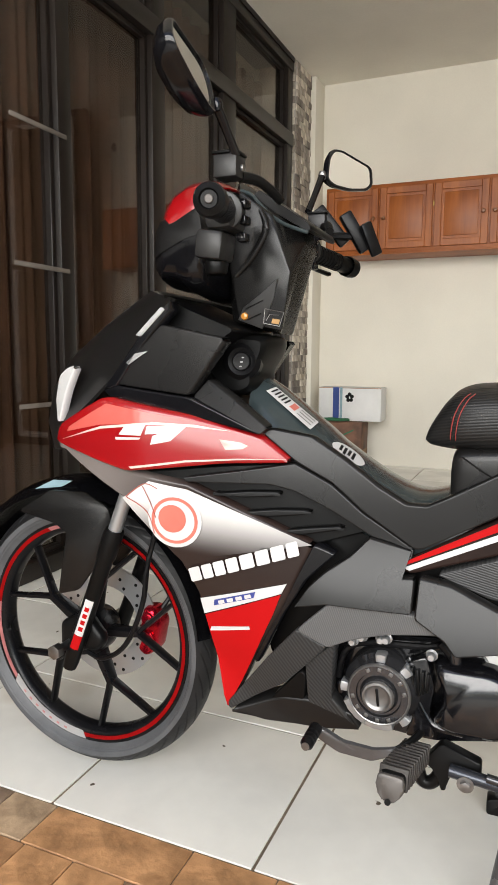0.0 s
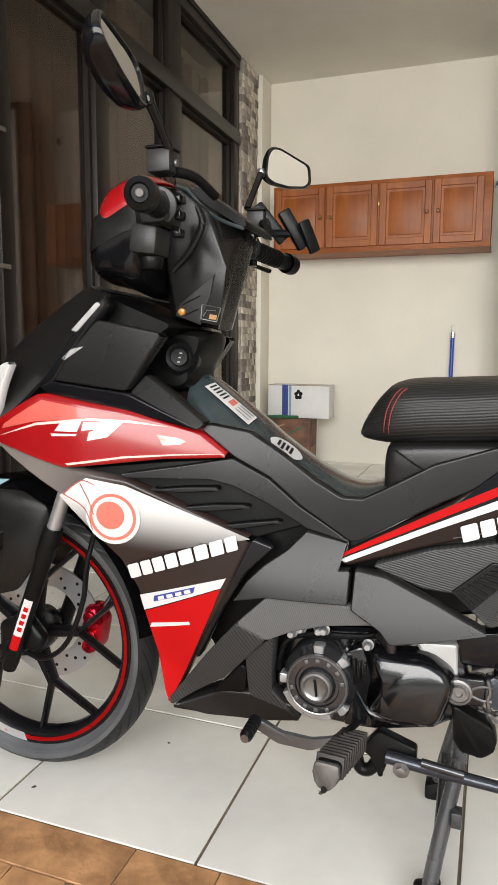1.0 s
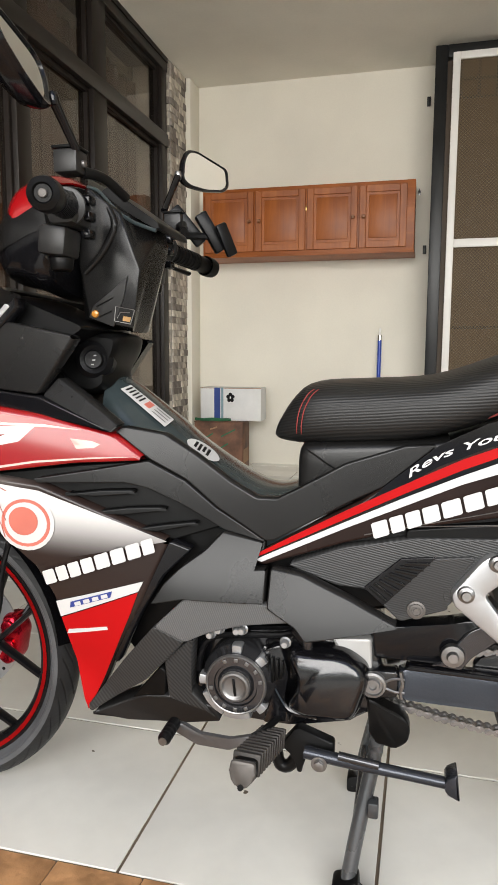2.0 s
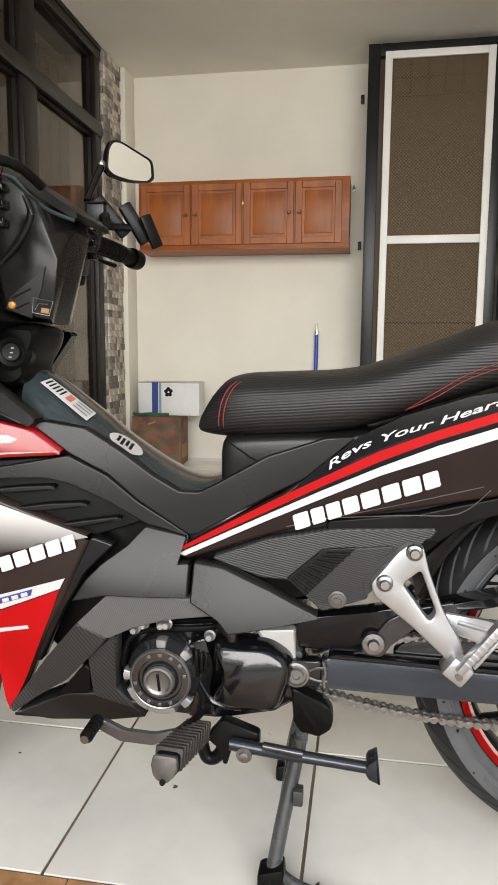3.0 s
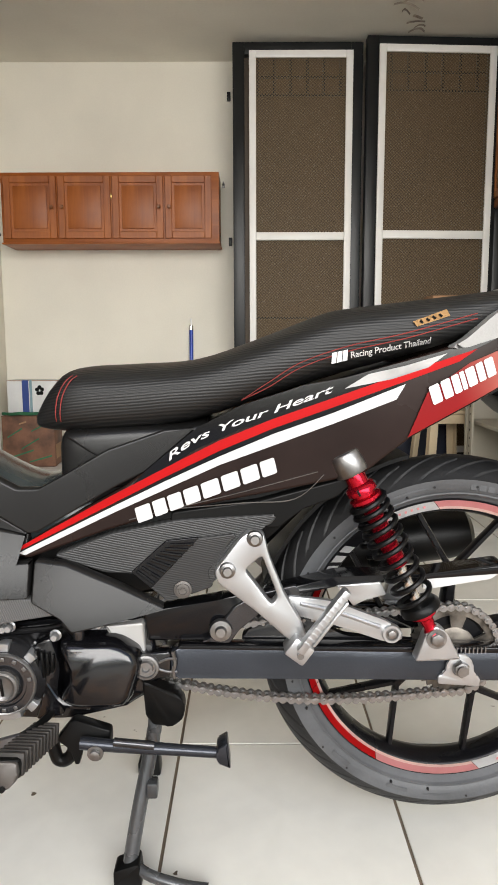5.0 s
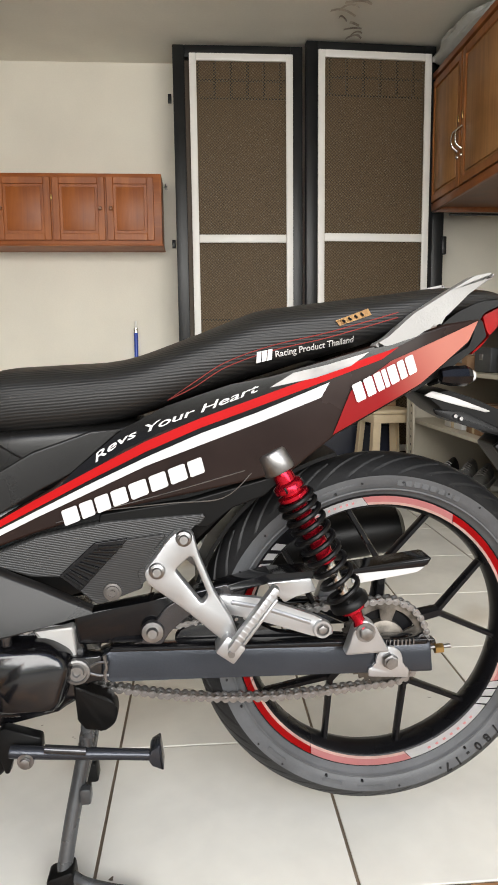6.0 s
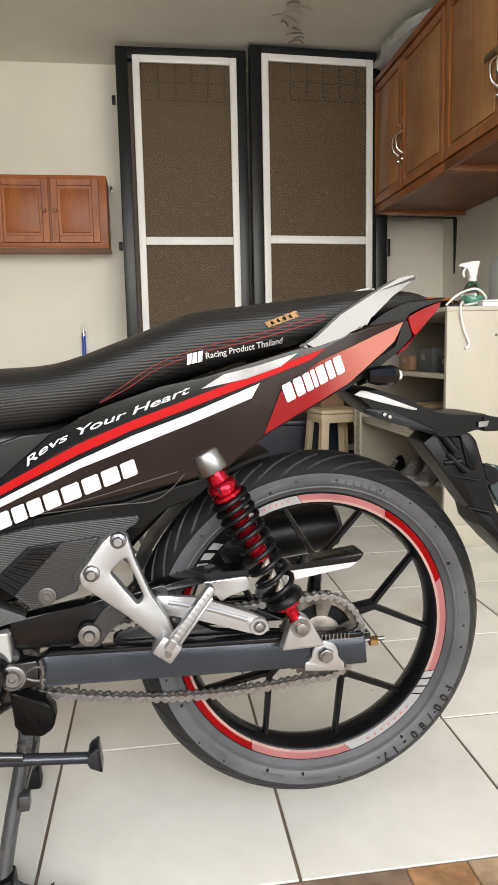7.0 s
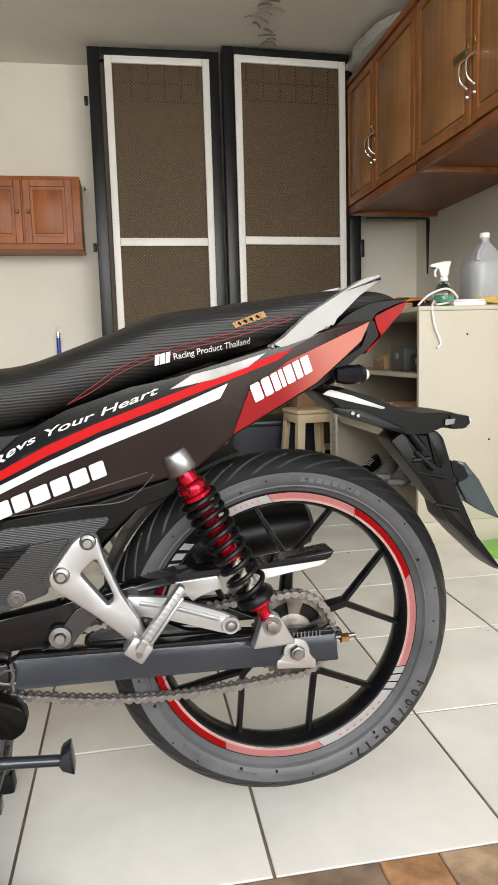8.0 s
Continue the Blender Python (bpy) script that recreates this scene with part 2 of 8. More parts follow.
def part(name, bm, material, parent=None, label="", smooth=40, at=None, turn=True):
    """Links bm as one mesh object under parent."""
    mesh = bpy.data.meshes.new(name)
    if turn:
        bmesh.ops.recalc_face_normals(bm, faces=bm.faces)
    for f in bm.faces:
        f.smooth = True
    for e in bm.edges:
        if len(e.link_faces) != 2 or e.calc_face_angle(0) > radians(smooth):
            e.smooth = False
    bm.to_mesh(mesh)
    bm.free()
    for mm in material if isinstance(material, (list, tuple)) else (material,):
        mesh.materials.append(mm)
    ob = new(name, mesh)
    if parent is not None:
        ob.parent = parent
    if at is not None:
        ob.matrix_basis = at
    return tagged(ob, label)


def box(lo, hi, bevel=0.0, bm=None, seg=2, m=None):
    bm = bm or bmesh.new()
    c = [(a + b) / 2 for a, b in zip(lo, hi)]
    s = [max(abs(b - a), 1e-5) for a, b in zip(lo, hi)]
    g = bmesh.ops.create_cube(bm, size=1.0, matrix=(m or Matrix()) @ Matrix.Translation(c) @ Matrix.Diagonal((*s, 1)))
    if bevel:
        es = list({e for v in g["verts"] for e in v.link_edges})
        bmesh.ops.bevel(bm, geom=es, offset=min(bevel, min(s) * 0.45), segments=seg, profile=0.5, affect="EDGES")
    return bm


def cyl(p0, p1, r0, r1=None, seg=20, bm=None, cap=True, bevel=0.0):
    bm = bm or bmesh.new()
    a, b = Vector(p0), Vector(p1)
    m = Matrix.Translation((a + b) / 2) @ (b - a).to_track_quat("Z", "Y").to_matrix().to_4x4()
    g = bmesh.ops.create_cone(bm, cap_ends=cap, segments=seg, radius1=r0, radius2=r0 if r1 is None else r1, depth=(b - a).length, matrix=m)
    if bevel:
        es = [e for e in {e for v in g["verts"] for e in v.link_edges} if any(len(f.verts) > 4 for f in e.link_faces)]
        bmesh.ops.bevel(bm, geom=es, offset=bevel, segments=2, profile=0.5, affect="EDGES")
    return bm


def smooth_path(pts, steps=6):
    """Catmull-Rom through the points."""
    p = [Vector(q) for q in pts]
    if len(p) < 3:
        return p
    out = []
    for i in range(len(p) - 1):
        a, b, c, d = p[max(i - 1, 0)], p[i], p[i + 1], p[min(i + 2, len(p) - 1)]
        for k in range(steps):
            t = k / steps
            out.append(0.5 * ((2 * b) + (c - a) * t + (2 * a - 5 * b + 4 * c - d) * t * t + (3 * b - a - 3 * c + d) * t ** 3))
    return out + [p[-1]]


def tube(pts, r, seg=8, bm=None, steps=6, flat=1.0):
    """A round (or flattened) rod along a smooth path; r may be a list."""
    bm = bm or bmesh.new()
    path = smooth_path(pts, steps)
    n = len(path)
    rings = []
    up = Vector((0.13, 0.2, 1)).normalized()
    for i, q in enumerate(path):
        d = (path[min(i + 1, n - 1)] - path[max(i - 1, 0)]).normalized()
        side = d.cross(up)
        if side.length < 1e-4:
            side = d.cross(Vector((1, 0, 0)))
        side.normalize()
        other = side.cross(d).normalized()
        rr = r if not isinstance(r, (list, tuple)) else float(np.interp(i / (n - 1), np.linspace(0, 1, len(r)), r))
        rings.append([bm.verts.new(q + rr * (math.cos(a) * side + flat * math.sin(a) * other)) for a in (2 * math.pi * k / seg for k in range(seg))])
    for a, b in zip(rings, rings[1:]):
        for k in range(seg):
            bm.faces.new((a[k], a[(k + 1) % seg], b[(k + 1) % seg], b[k]))
    bm.faces.new(rings[0])
    bm.faces.new(list(reversed(rings[-1])))
    return bm


def lathe(profile, seg=48, bm=None, axis="Y", closed=False, centre=(0, 0, 0)):
    """Turns (radius, along) pairs round an axis."""
    bm = bm or bmesh.new()
    rings = []
    for k in range(seg):
        a = 2 * math.pi * k / seg
        row = []
        for r, h in profile:
            c, s = r * math.cos(a), r * math.sin(a)
            v = {"Y": (c, h, s), "Z": (c, s, h), "X": (h, c, s)}[axis]
            row.append(bm.verts.new(Vector(v) + Vector(centre)))
        rings.append(row)
    n = len(profile)
    for k in range(seg):
        a, b = rings[k], rings[(k + 1) % seg]
        for i in range(n if closed else n - 1):
            j = (i + 1) % n
            bm.faces.new((a[i], a[j], b[j], b[i]))
    bmesh.ops.remove_doubles(bm, verts=bm.verts, dist=1e-6)
    return bm


def prism(poly, y0, y1, bevel=0.0, bm=None, seg=2):
    """A plate with the outline poly in (x, z), from y0 to y1."""
    bm = bm or bmesh.new()
    lo = [bm.verts.new((x, y0, z)) for x, z in poly]
    hi = [bm.verts.new((x, y1, z)) for x, z in poly]
    n = len(poly)
    faces = [bm.faces.new(lo), bm.faces.new(list(reversed(hi)))]
    for i in range(n):
        faces.append(bm.faces.new((lo[i], hi[i], hi[(i + 1) % n], lo[(i + 1) % n])))
    if bevel:
        es = list({e for f in faces[:2] for e in f.edges})
        bmesh.ops.bevel(bm, geom=es, offset=bevel, segments=seg, profile=0.5, affect="EDGES")
    return bm


def plate_hole(outer, hole, y0, y1, bevel=0.0):
    """A plate with one opening through it."""
    bm = bmesh.new()
    es = []
    for loop in (outer, hole):
        vs = [bm.verts.new((x, y0, z)) for x, z in loop]
        es += [bm.edges.new((vs[i], vs[(i + 1) % len(vs)])) for i in range(len(vs))]
    fs = [f for f in bmesh.ops.triangle_fill(bm, edges=es, use_beauty=True)["geom"] if isinstance(f, bmesh.types.BMFace)]
    rim = [e for e in bm.edges if len(e.link_faces) == 1]
    g = bmesh.ops.extrude_face_region(bm, geom=fs)
    for v in g["geom"]:
        if isinstance(v, bmesh.types.BMVert):
            v.co.y = y1
    bmesh.ops.recalc_face_normals(bm, faces=bm.faces)
    if bevel:
        sharp = [e for e in bm.edges if len(e.link_faces) == 2 and e.calc_face_angle(0) > 1.2 and abs(e.verts[0].co.y - e.verts[1].co.y) < 1e-6]
        bmesh.ops.bevel(bm, geom=sharp, offset=bevel, segments=2, profile=0.5, affect="EDGES")
    return bm


def rounded(poly, r=0.01, k=3):
    """Rounds the corners of an outline."""
    out = []
    n = len(poly)
    for i in range(n):
        a, b, c = Vector(poly[i - 1]), Vector(poly[i]), Vector(poly[(i + 1) % n])
        d0, d1 = a - b, c - b
        t = min(r, d0.length * 0.45, d1.length * 0.45)
        p, q = b + d0.normalized() * t, b + d1.normalized() * t
        for j in range(k + 1):
            u = j / k
            out.append(tuple((1 - u) ** 2 * p + 2 * u * (1 - u) * b + u * u * q))
    return out


def lettering(text, size, material, name, parent, m, depth=0.0008, shear=0.0, bold=0.0, align="LEFT"):
    """Raised letters of the built-in font as a mesh, at the pose m under parent."""
    cu = bpy.data.curves.new(name, "FONT")
    cu.body, cu.size, cu.extrude, cu.shear, cu.offset, cu.align_x = text, size, depth, shear, bold, align
    tmp = new("letters_tmp", cu)
    bpy.context.view_layer.update()
    mesh = bpy.data.meshes.new_from_object(tmp.evaluated_get(bpy.context.evaluated_depsgraph_get()))
    bpy.data.objects.remove(tmp)
    mesh.materials.clear()
    mesh.materials.append(material)
    ob = new(name, mesh)
    ob.parent = parent
    ob.matrix_basis = m
    return ob

# ---- the carport: walls, ceiling, floor bed ----
CEIL, BACK, RIGHT, LEFT, FRONT = 2.75, 3.71, 2.405, -1.70, -2.9
floor = part("floor", box((-2.6, -0.40, -0.12), (2.6, 3.9, -0.0035)), M_GROUT)
tagged(floor, "off-white glazed floor tiles with brown grout joints", "floor", kind="structure")
# unseen pale ground, added so that daylight bounces up to the ceiling
M_BOUNCE = mat("pale_bounce_ground", (0.46, 0.44, 0.40), 0.85, vary=0.12, scale=1.2, bump=0.03, fine=40)
bounce_ground = part("ground", box((-40, -40, -0.14), (40, -1.40, -0.012)), M_BOUNCE)
tagged(bounce_ground, "unseen pale ground added in front to throw daylight up to the ceiling", "ground", kind="structure")
terrace = part("pavement", box((-2.6, -1.398, -0.14), (2.6, -0.402, -0.004)), M_GROUT)
tagged(terrace, "terrace of rust-brown slate-look tiles before the carport", "pavement", kind="structure")
wall_north = part("wall_north", box((-1.72, BACK, -0.05), (2.53, BACK + 0.15, 2.9)), M_WALL)
tagged(wall_north, "plain cream painted back wall of the carport", "wall", kind="structure")
wall_east = part("wall_east", box((RIGHT, -1.6, -0.05), (RIGHT + 0.15, BACK - 0.002, 2.9)), M_WALL)
tagged(wall_east, "plain cream painted side wall behind the shelf", "wall", kind="structure")
ceiling = part("ceiling", box((-2.9, -1.6, CEIL), (2.6, 3.86, CEIL + 0.12)), M_CEIL)
tagged(ceiling, "off-white painted ceiling with a patch of peeling paint", "ceiling", kind="structure")
pilaster = part("wall_west_return", box((-1.95, 3.51, -0.05), (-1.62, BACK - 0.002, CEIL - 0.002), 0.004), M_WALL)
tagged(pilaster, "narrow cream painted corner pilaster", "wall", kind="structure")
bm = box((-1.95, -4.2, CEIL - 0.03), (-1.66, 3.18, CEIL - 0.002))
lintel = part("wall_west", bm, M_BRONZE)
tagged(lintel, "dark head of the window wall under the ceiling", "wall", kind="structure")
# unseen wall closing the room behind the curtain; its dimness is in the colour
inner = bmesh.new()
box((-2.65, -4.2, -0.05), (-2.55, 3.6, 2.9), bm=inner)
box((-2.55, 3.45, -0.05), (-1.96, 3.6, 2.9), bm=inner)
tagged(part("wall_inner", inner, M_INSIDE), "unseen inner wall behind the curtained glass, coloured dark for the dim room", "wall", kind="structure")

# peeling paint under the ceiling
flakes = thing("paint_flakes", (1.15, 2.75, CEIL), label="curled dark flakes of peeling ceiling paint", category="peeling paint")
rng = random.Random(5)
for i in range(16):
    bm = bmesh.new()
    L, W = rng.uniform(0.05, 0.17), rng.uniform(0.003, 0.010)
    rows = []
    for k in range(6):
        u = k / 5
        x, y, z = (u - 0.5) * L, 0.02 * math.sin(u * 3.1 + i) , -0.004 - 0.018 * (2 * u - 1) ** 2 * rng.uniform(0.5, 1)
        rows.append((bm.verts.new((x, y - W, z)), bm.verts.new((x, y + W, z - 0.006))))
    for a, b in zip(rows, rows[1:]):
        bm.faces.new((a[0], a[1], b[1], b[0]))
    bmesh.ops.solidify(bm, geom=bm.faces, thickness=0.002)
    part("flake", bm, M_STONE, flakes, at=pose(rng.uniform(-0.11, 0.11), (i - 7.5) * 0.062, -0.004, 0, 0, rng.uniform(-16, 16)))

# ---- glazed wall along the house ----
window = thing("window_1", (LEFT, 0, 0), label="dark bronze framed glass wall with brown curtains inside", category="window wall", kind="structure")
Y0, Y1, TR = -4.2, 3.18, 2.235
posts = [(-4.17, 0.06), (-3.2, 0.06), (-2.1, 0.06), (-0.9, 0.06), (0.10, 0.06), (0.80, 0.075), (1.46, 0.11), (2.20, 0.16), (3.13, 0.09)]
for y, w in posts:
    part("mullion", box((-0.06, y - w / 2, 0.0), (0.03, y + w / 2, CEIL - 0.03), 0.006), M_BRONZE, window)
for z0, z1, d in ((0.0, 0.07, 0.035), (TR - 0.05, TR + 0.035, 0.04), (2.66, CEIL - 0.032, 0.036)):
    part("rail", box((-0.055, Y0, z0), (d, Y1, z1), 0.006), M_BRONZE, window)
for (ya, wa), (yb, wb) in zip(posts, posts[1:]):
    a, b = ya + wa / 2, yb - wb / 2
    for z0, z1 in ((0.07, TR - 0.05), (TR + 0.035, 2.66)):
        pane = part("pane", box((-0.022, a, z0), (-0.016, b, z1)), M_GLASS, window, "dark reflecting glass pane")
        pane.visible_shadow = False
        sash = bmesh.new()
        t = 0.022
        for lo, hi in (((a, z0), (a + t, z1)), ((b - t, z0), (b, z1)), ((a + t, z0), (b - t, z0 + t)), ((a + t, z1 - t), (b - t, z1))):
            box((-0.034, lo[0], lo[1]), (0.006, hi[0], hi[1]), 0.003, bm=sash, seg=1)
        part("sash", sash, M_BRONZE, window)
M_REFLECT = mat("pale_reflection", (0.17, 0.15, 0.13), 0.6, vary=0.2)
# thin pale strips that stand in for the screen door's reflection in the glass
for z in (0.63, 1.115, 1.59):
    part("door_reflection", box((0.032, 0.51, z - 0.008), (0.037, 0.80, z + 0.008), 0.002), M_REFLECT, window, "thin pale strip standing in for the screen door reflected in the glass")
# curtain: one long pleated cloth behind the panes
bm = bmesh.new()
cols = []
for k in range(820):
    y = -4.1 + 7.5 * k / 819
    x = -0.24 + 0.03 * math.sin(y * 52 + 2.2 * math.sin(y * 3.1)) + 0.012 * math.sin(y * 131)
    cols.append((bm.verts.new((x, y, 0.04)), bm.verts.new((x * 0.98, y, 2.62))))
for a, b in zip(cols, cols[1:]):
    bm.faces.new((a[0], b[0], b[1], a[1]))
curtain = part("curtain", bm, M_CURTAIN, None, smooth=80)
curtain.location = (LEFT, 0, 0)
tagged(curtain, "long pleated brown curtain behind the glass wall", "curtain")

# ---- stone-clad column ----
column = part("column", box((-1.93, 3.205, -0.05), (-1.662, 3.508, CEIL - 0.002)), M_MORTAR)
tagged(column, "column clad in small grey and brown split stones", "column", kind="structure")

# ---- wall cabinet with four doors ----
def panel_door(w, h, t, frame_mat, panel_mat, parent, name, m, knob=None):
    """A cabinet door with a raised centre panel, in the local x-z plane, front towards -y."""
    d = bmesh.new()
    s = 0.045
    for lo, hi in (((0, 0), (s, h)), ((w - s, 0), (w, h)), ((s, 0), (w - s, s)), ((s, h - s), (w - s, h))):
        box((lo[0], -t, lo[1]), (hi[0], 0, hi[1]), 0.003, bm=d, seg=1)
    ob = part(name, d, frame_mat, parent, at=m)
    p = bmesh.new()
    box((s - 0.002, -t * 0.45, s - 0.002), (w - s + 0.002, -0.001, h - s + 0.002), bm=p)
    box((s + 0.018, -t * 0.9, s + 0.018), (w - s - 0.018, -t * 0.3, h - s - 0.018), 0.006, bm=p)
    part("panel", p, panel_mat, ob)
    return ob


CX0, CX1, CZ0, CZ1, CY = -1.50, -0.05, 1.503, 1.955, 3.42
M_KNOB = mat("brown_turned_wood", (0.24, 0.085, 0.024), 0.35, vary=0.15, scale=30)
cab = thing("wall_cabinet", (CX0, CY, CZ0), label="reddish varnished wooden wall cabinet with four panelled doors", category="cabinet")
W, H = CX1 - CX0, CZ1 - CZ0
part("body", box((0, 0.0, 0), (W, BACK - CY - 0.002, H), 0.004), M_NARRA_X, cab)
part("base_board", box((-0.006, -0.012, -0.010), (W + 0.006, BACK - CY - 0.003, -0.0005), 0.003), M_NARRA_X, cab)
edges = [0.012, 0.375, 0.735, 1.085, W - 0.045]
for i in range(4):
    a, b = edges[i], edges[i + 1]
    dr = panel_door(b - a - 0.012, H - 0.05, 0.015, M_NARRA, M_NARRA, cab, "door", pose(a + 0.006, -0.001, 0.025))
    kx = b - a - 0.04 if i % 2 == 0 else 0.03
    bmk = lathe([(0.0, -0.046), (0.009, -0.045), (0.013, -0.038), (0.009, -0.028), (0.006, -0.018), (0.009, -0.0145)], 16, centre=(kx, 0, 0.2))
    part("knob", bmk, M_KNOB, dr, "small dark turned knob")
part("emblem", lathe([(0.0, -0.003), (0.018, -0.003), (0.022, -0.0005)], 20, centre=(0.72, 0.0, 0.30)), M_BRASS, cab, "small round ornament")

# ---- two dark steel screen doors folded back against the wall ----
def screen_door(at, turn, w, h, label, a=0.105, b=0.065):
    d = thing("door_1", at, turn, label, "screen door", "steel screen doors", "structure")
    def ring(x0, z0, x1, z1, t, y0, y1, material, name):
        for lo, hi in (((x0, z0), (x0 + t, z1)), ((x1 - t, z0), (x1, z1)), ((x0 + t, z0), (x1 - t, z0 + t)), ((x0 + t, z1 - t), (x1 - t, z1))):
            part(name, box((lo[0], y0, lo[1]), (hi[0], y1, hi[1]), 0.004), material, d)
    ring(0, 0.02, w, h, 0.075, -0.025, 0.035, M_STEELDARK, "steel_frame")
    ring(a, 0.09, w - b, h - 0.055, 0.045, -0.045, -0.027, M_WHITE, "white_frame")
    part("middle_rail", box((a + 0.045, -0.044, 1.50), (w - b - 0.045, -0.028, 1.552), 0.004), M_WHITE, d)
    part("insect_screen", box((a + 0.045, -0.034, 0.135), (w - b - 0.045, -0.033, h - 0.10)), M_SCREEN, d, "fine grey insect mesh")
    for k in range(6):
        x = 0.16 + (w - 0.30) * k / 5
        part("grille_bar", box((x - 0.009, 0.004, h - 0.30), (x + 0.009, 0.016, h - 0.08), 0.002), M_STEELDARK, d)
    for z in (1.0, h - 0.305, h - 0.195):
        part("grille_bar", box((0.12, 0.017, z - 0.007), (w - 0.08, 0.027, z + 0.007), 0.002), M_STEELDARK, d)
    part("steel_sheet", box((0.07, 0.029, 0.09), (w - 0.07, 0.033, h - 0.07)), M_BROWNSHEET, d, "dull brown sheet behind the mesh")
    return d


M_BROWNSHEET = mat("dull_brown_sheet", (0.085, 0.052, 0.026), 0.55, vary=0.15, scale=2.5)
screen_door((0.046, 3.37, 0.0), 0.0, 0.835, 2.725, "dark steel door with white framed insect screen")
door_b = screen_door((0.895, 3.30, 0.0), 3.2, 0.86, 2.735, "dark steel screen door standing slightly proud", 0.072, 0.035)
for x, z in ((0.012, 2.517), (0.017, 1.545)):
    part("hinge", box((x - 0.012, BACK - 0.03, z - 0.028), (x + 0.012, BACK - 0.002, z + 0.028), 0.003), M_STEELDARK, wall_north, "black steel hinge plate")
part("jamb", box((1.775, 3.40, 0.0), (1.86, 3.46, 2.70), 0.004), M_STEELDARK, door_b).matrix_world = Matrix()
part("latch", box((1.845, 3.375, 1.43), (1.875, 3.399, 1.55), 0.005), M_STEELDARK, door_b, "black latch").matrix_world = Matrix()

# ---- motorcycle: x to the rear, y to its right, z up, from the ground under the rear axle ----
M_SATIN = mat("satin_charcoal_plastic", (0.0095, 0.0092, 0.0090), 0.27, vary=0.12, scale=3, bump=0.004, fine=500, spec=0.31)
M_MATT = mat("matt_black_plastic", (0.0045, 0.0045, 0.0045), 0.36, vary=0.12, scale=8, bump=0.005, fine=500, spec=0.17)
M_GLOSS = mat("gloss_black_paint", (0.005, 0.005, 0.006), 0.13, vary=0.1, scale=6, bump=0.0, coat=0.12, spec=0.3)
M_RED = mat("candy_red_paint", (0.27, 0.004, 0.006), 0.2, vary=0.05, scale=4, bump=0.0, coat=0.45, spec=0.4)
M_REDV = mat("red_vinyl", (0.40, 0.006, 0.007), 0.34, vary=0.05, scale=6, bump=0.0, spec=0.08)
M_PINKV = mat("faded_pink_vinyl", (0.62, 0.24, 0.24), 0.35, vary=0.08, scale=10, bump=0.0)
M_SALMON = mat("salmon_red_vinyl", (0.55, 0.15, 0.11), 0.35, vary=0.1, scale=7, bump=0.0)
M_WHITEV = mat("white_vinyl", (0.55, 0.545, 0.54), 0.4, vary=0.02, scale=9, bump=0.0)
M_BROWNV = mat("dark_metallic_vinyl", (0.019, 0.010, 0.008), 0.26, vary=0.15, scale=7, bump=0.0, coat=0.05, spec=0.18)
M_PALEV = mat("pale_pink_vinyl", (0.74, 0.50, 0.44), 0.3, vary=0.1, scale=9, bump=0.0)
M_BLUEV = mat("blue_vinyl", (0.03, 0.05, 0.24), 0.3, vary=0.05, bump=0.0)
M_RUBBER = mat("tyre_rubber", (0.088, 0.091, 0.096), 0.42, vary=0.16, scale=12, bump=0.02, fine=200, spec=0.35)
M_TREAD = mat("dark_tread_rubber", (0.013, 0.013, 0.0135), 0.45, vary=0.2, scale=14, bump=0.03, fine=140, spec=0.3)
M_SPROCKET = mat("oily_steel", (0.20, 0.18, 0.155), 0.45, 0.9, vary=0.35, scale=40, bump=0.03)
M_TREADG = mat("dull_brown_grey_metal", (0.11, 0.10, 0.092), 0.45, 0.3, vary=0.15, scale=20)
M_PEGR = mat("worn_brown_rubber", (0.034, 0.029, 0.025), 0.6, vary=0.2, scale=20, bump=0.03)
M_RIM = mat("black_alloy", (0.006, 0.006, 0.007), 0.28, vary=0.15, scale=9, bump=0.01, spec=0.2)
M_ALU = mat("cast_aluminium", (0.46, 0.465, 0.47), 0.34, 0.72, vary=0.05, scale=12, bump=0.006, fine=500)
M_SILVER = mat("silver_paint", (0.40, 0.395, 0.385), 0.42, 0.35, vary=0.05, scale=10, bump=0.01)
M_STEEL = mat("worn_steel", (0.31, 0.305, 0.30), 0.38, 1.0, vary=0.2, scale=30, bump=0.03)
M_SWING = mat("blue_grey_steel_paint", (0.046, 0.050, 0.060), 0.20, 0.6, vary=0.15, scale=5, bump=0.01, fine=300)
M_REDMETAL = mat("red_anodised_metal", (0.55, 0.012, 0.03), 0.22, 0.85, vary=0.08, scale=12, bump=0.0)
M_ENGINE = mat("black_engine_paint", (0.005, 0.005, 0.006), 0.2, vary=0.2, scale=16, bump=0.012, fine=120, coat=0.5, spec=0.5)
M_GREYMET = mat("grey_cast_cover", (0.25, 0.245, 0.24), 0.35, 0.8, vary=0.15, scale=18, bump=0.02)
M_ENGCOV = mat("dark_cast_cover", (0.085, 0.085, 0.09), 0.17, 0.8, vary=0.15, scale=18, bump=0.015)
M_CARBON = ribbed("carbon_look_light", (0.075, 0.075, 0.076), (0.108, 0.108, 0.108), 0.0030, (0.94, 0.0, 0.34))
M_CARBOND = ribbed("carbon_look_dark", (0.014, 0.014, 0.014), (0.036, 0.036, 0.036), 0.0050, (0.80, 0.0, 0.60))
M_UNDER = ribbed("fine_ribbed_charcoal", (0.020, 0.020, 0.020), (0.034, 0.034, 0.034), 0.0034, (0.20, 0.0, 0.98), 0.34)
M_SEATV = ribbed("ribbed_seat_vinyl", (0.0085, 0.0085, 0.0085), (0.017, 0.0167, 0.0162), 0.0040, (-0.06, 0.25, 0.97), 0.42)
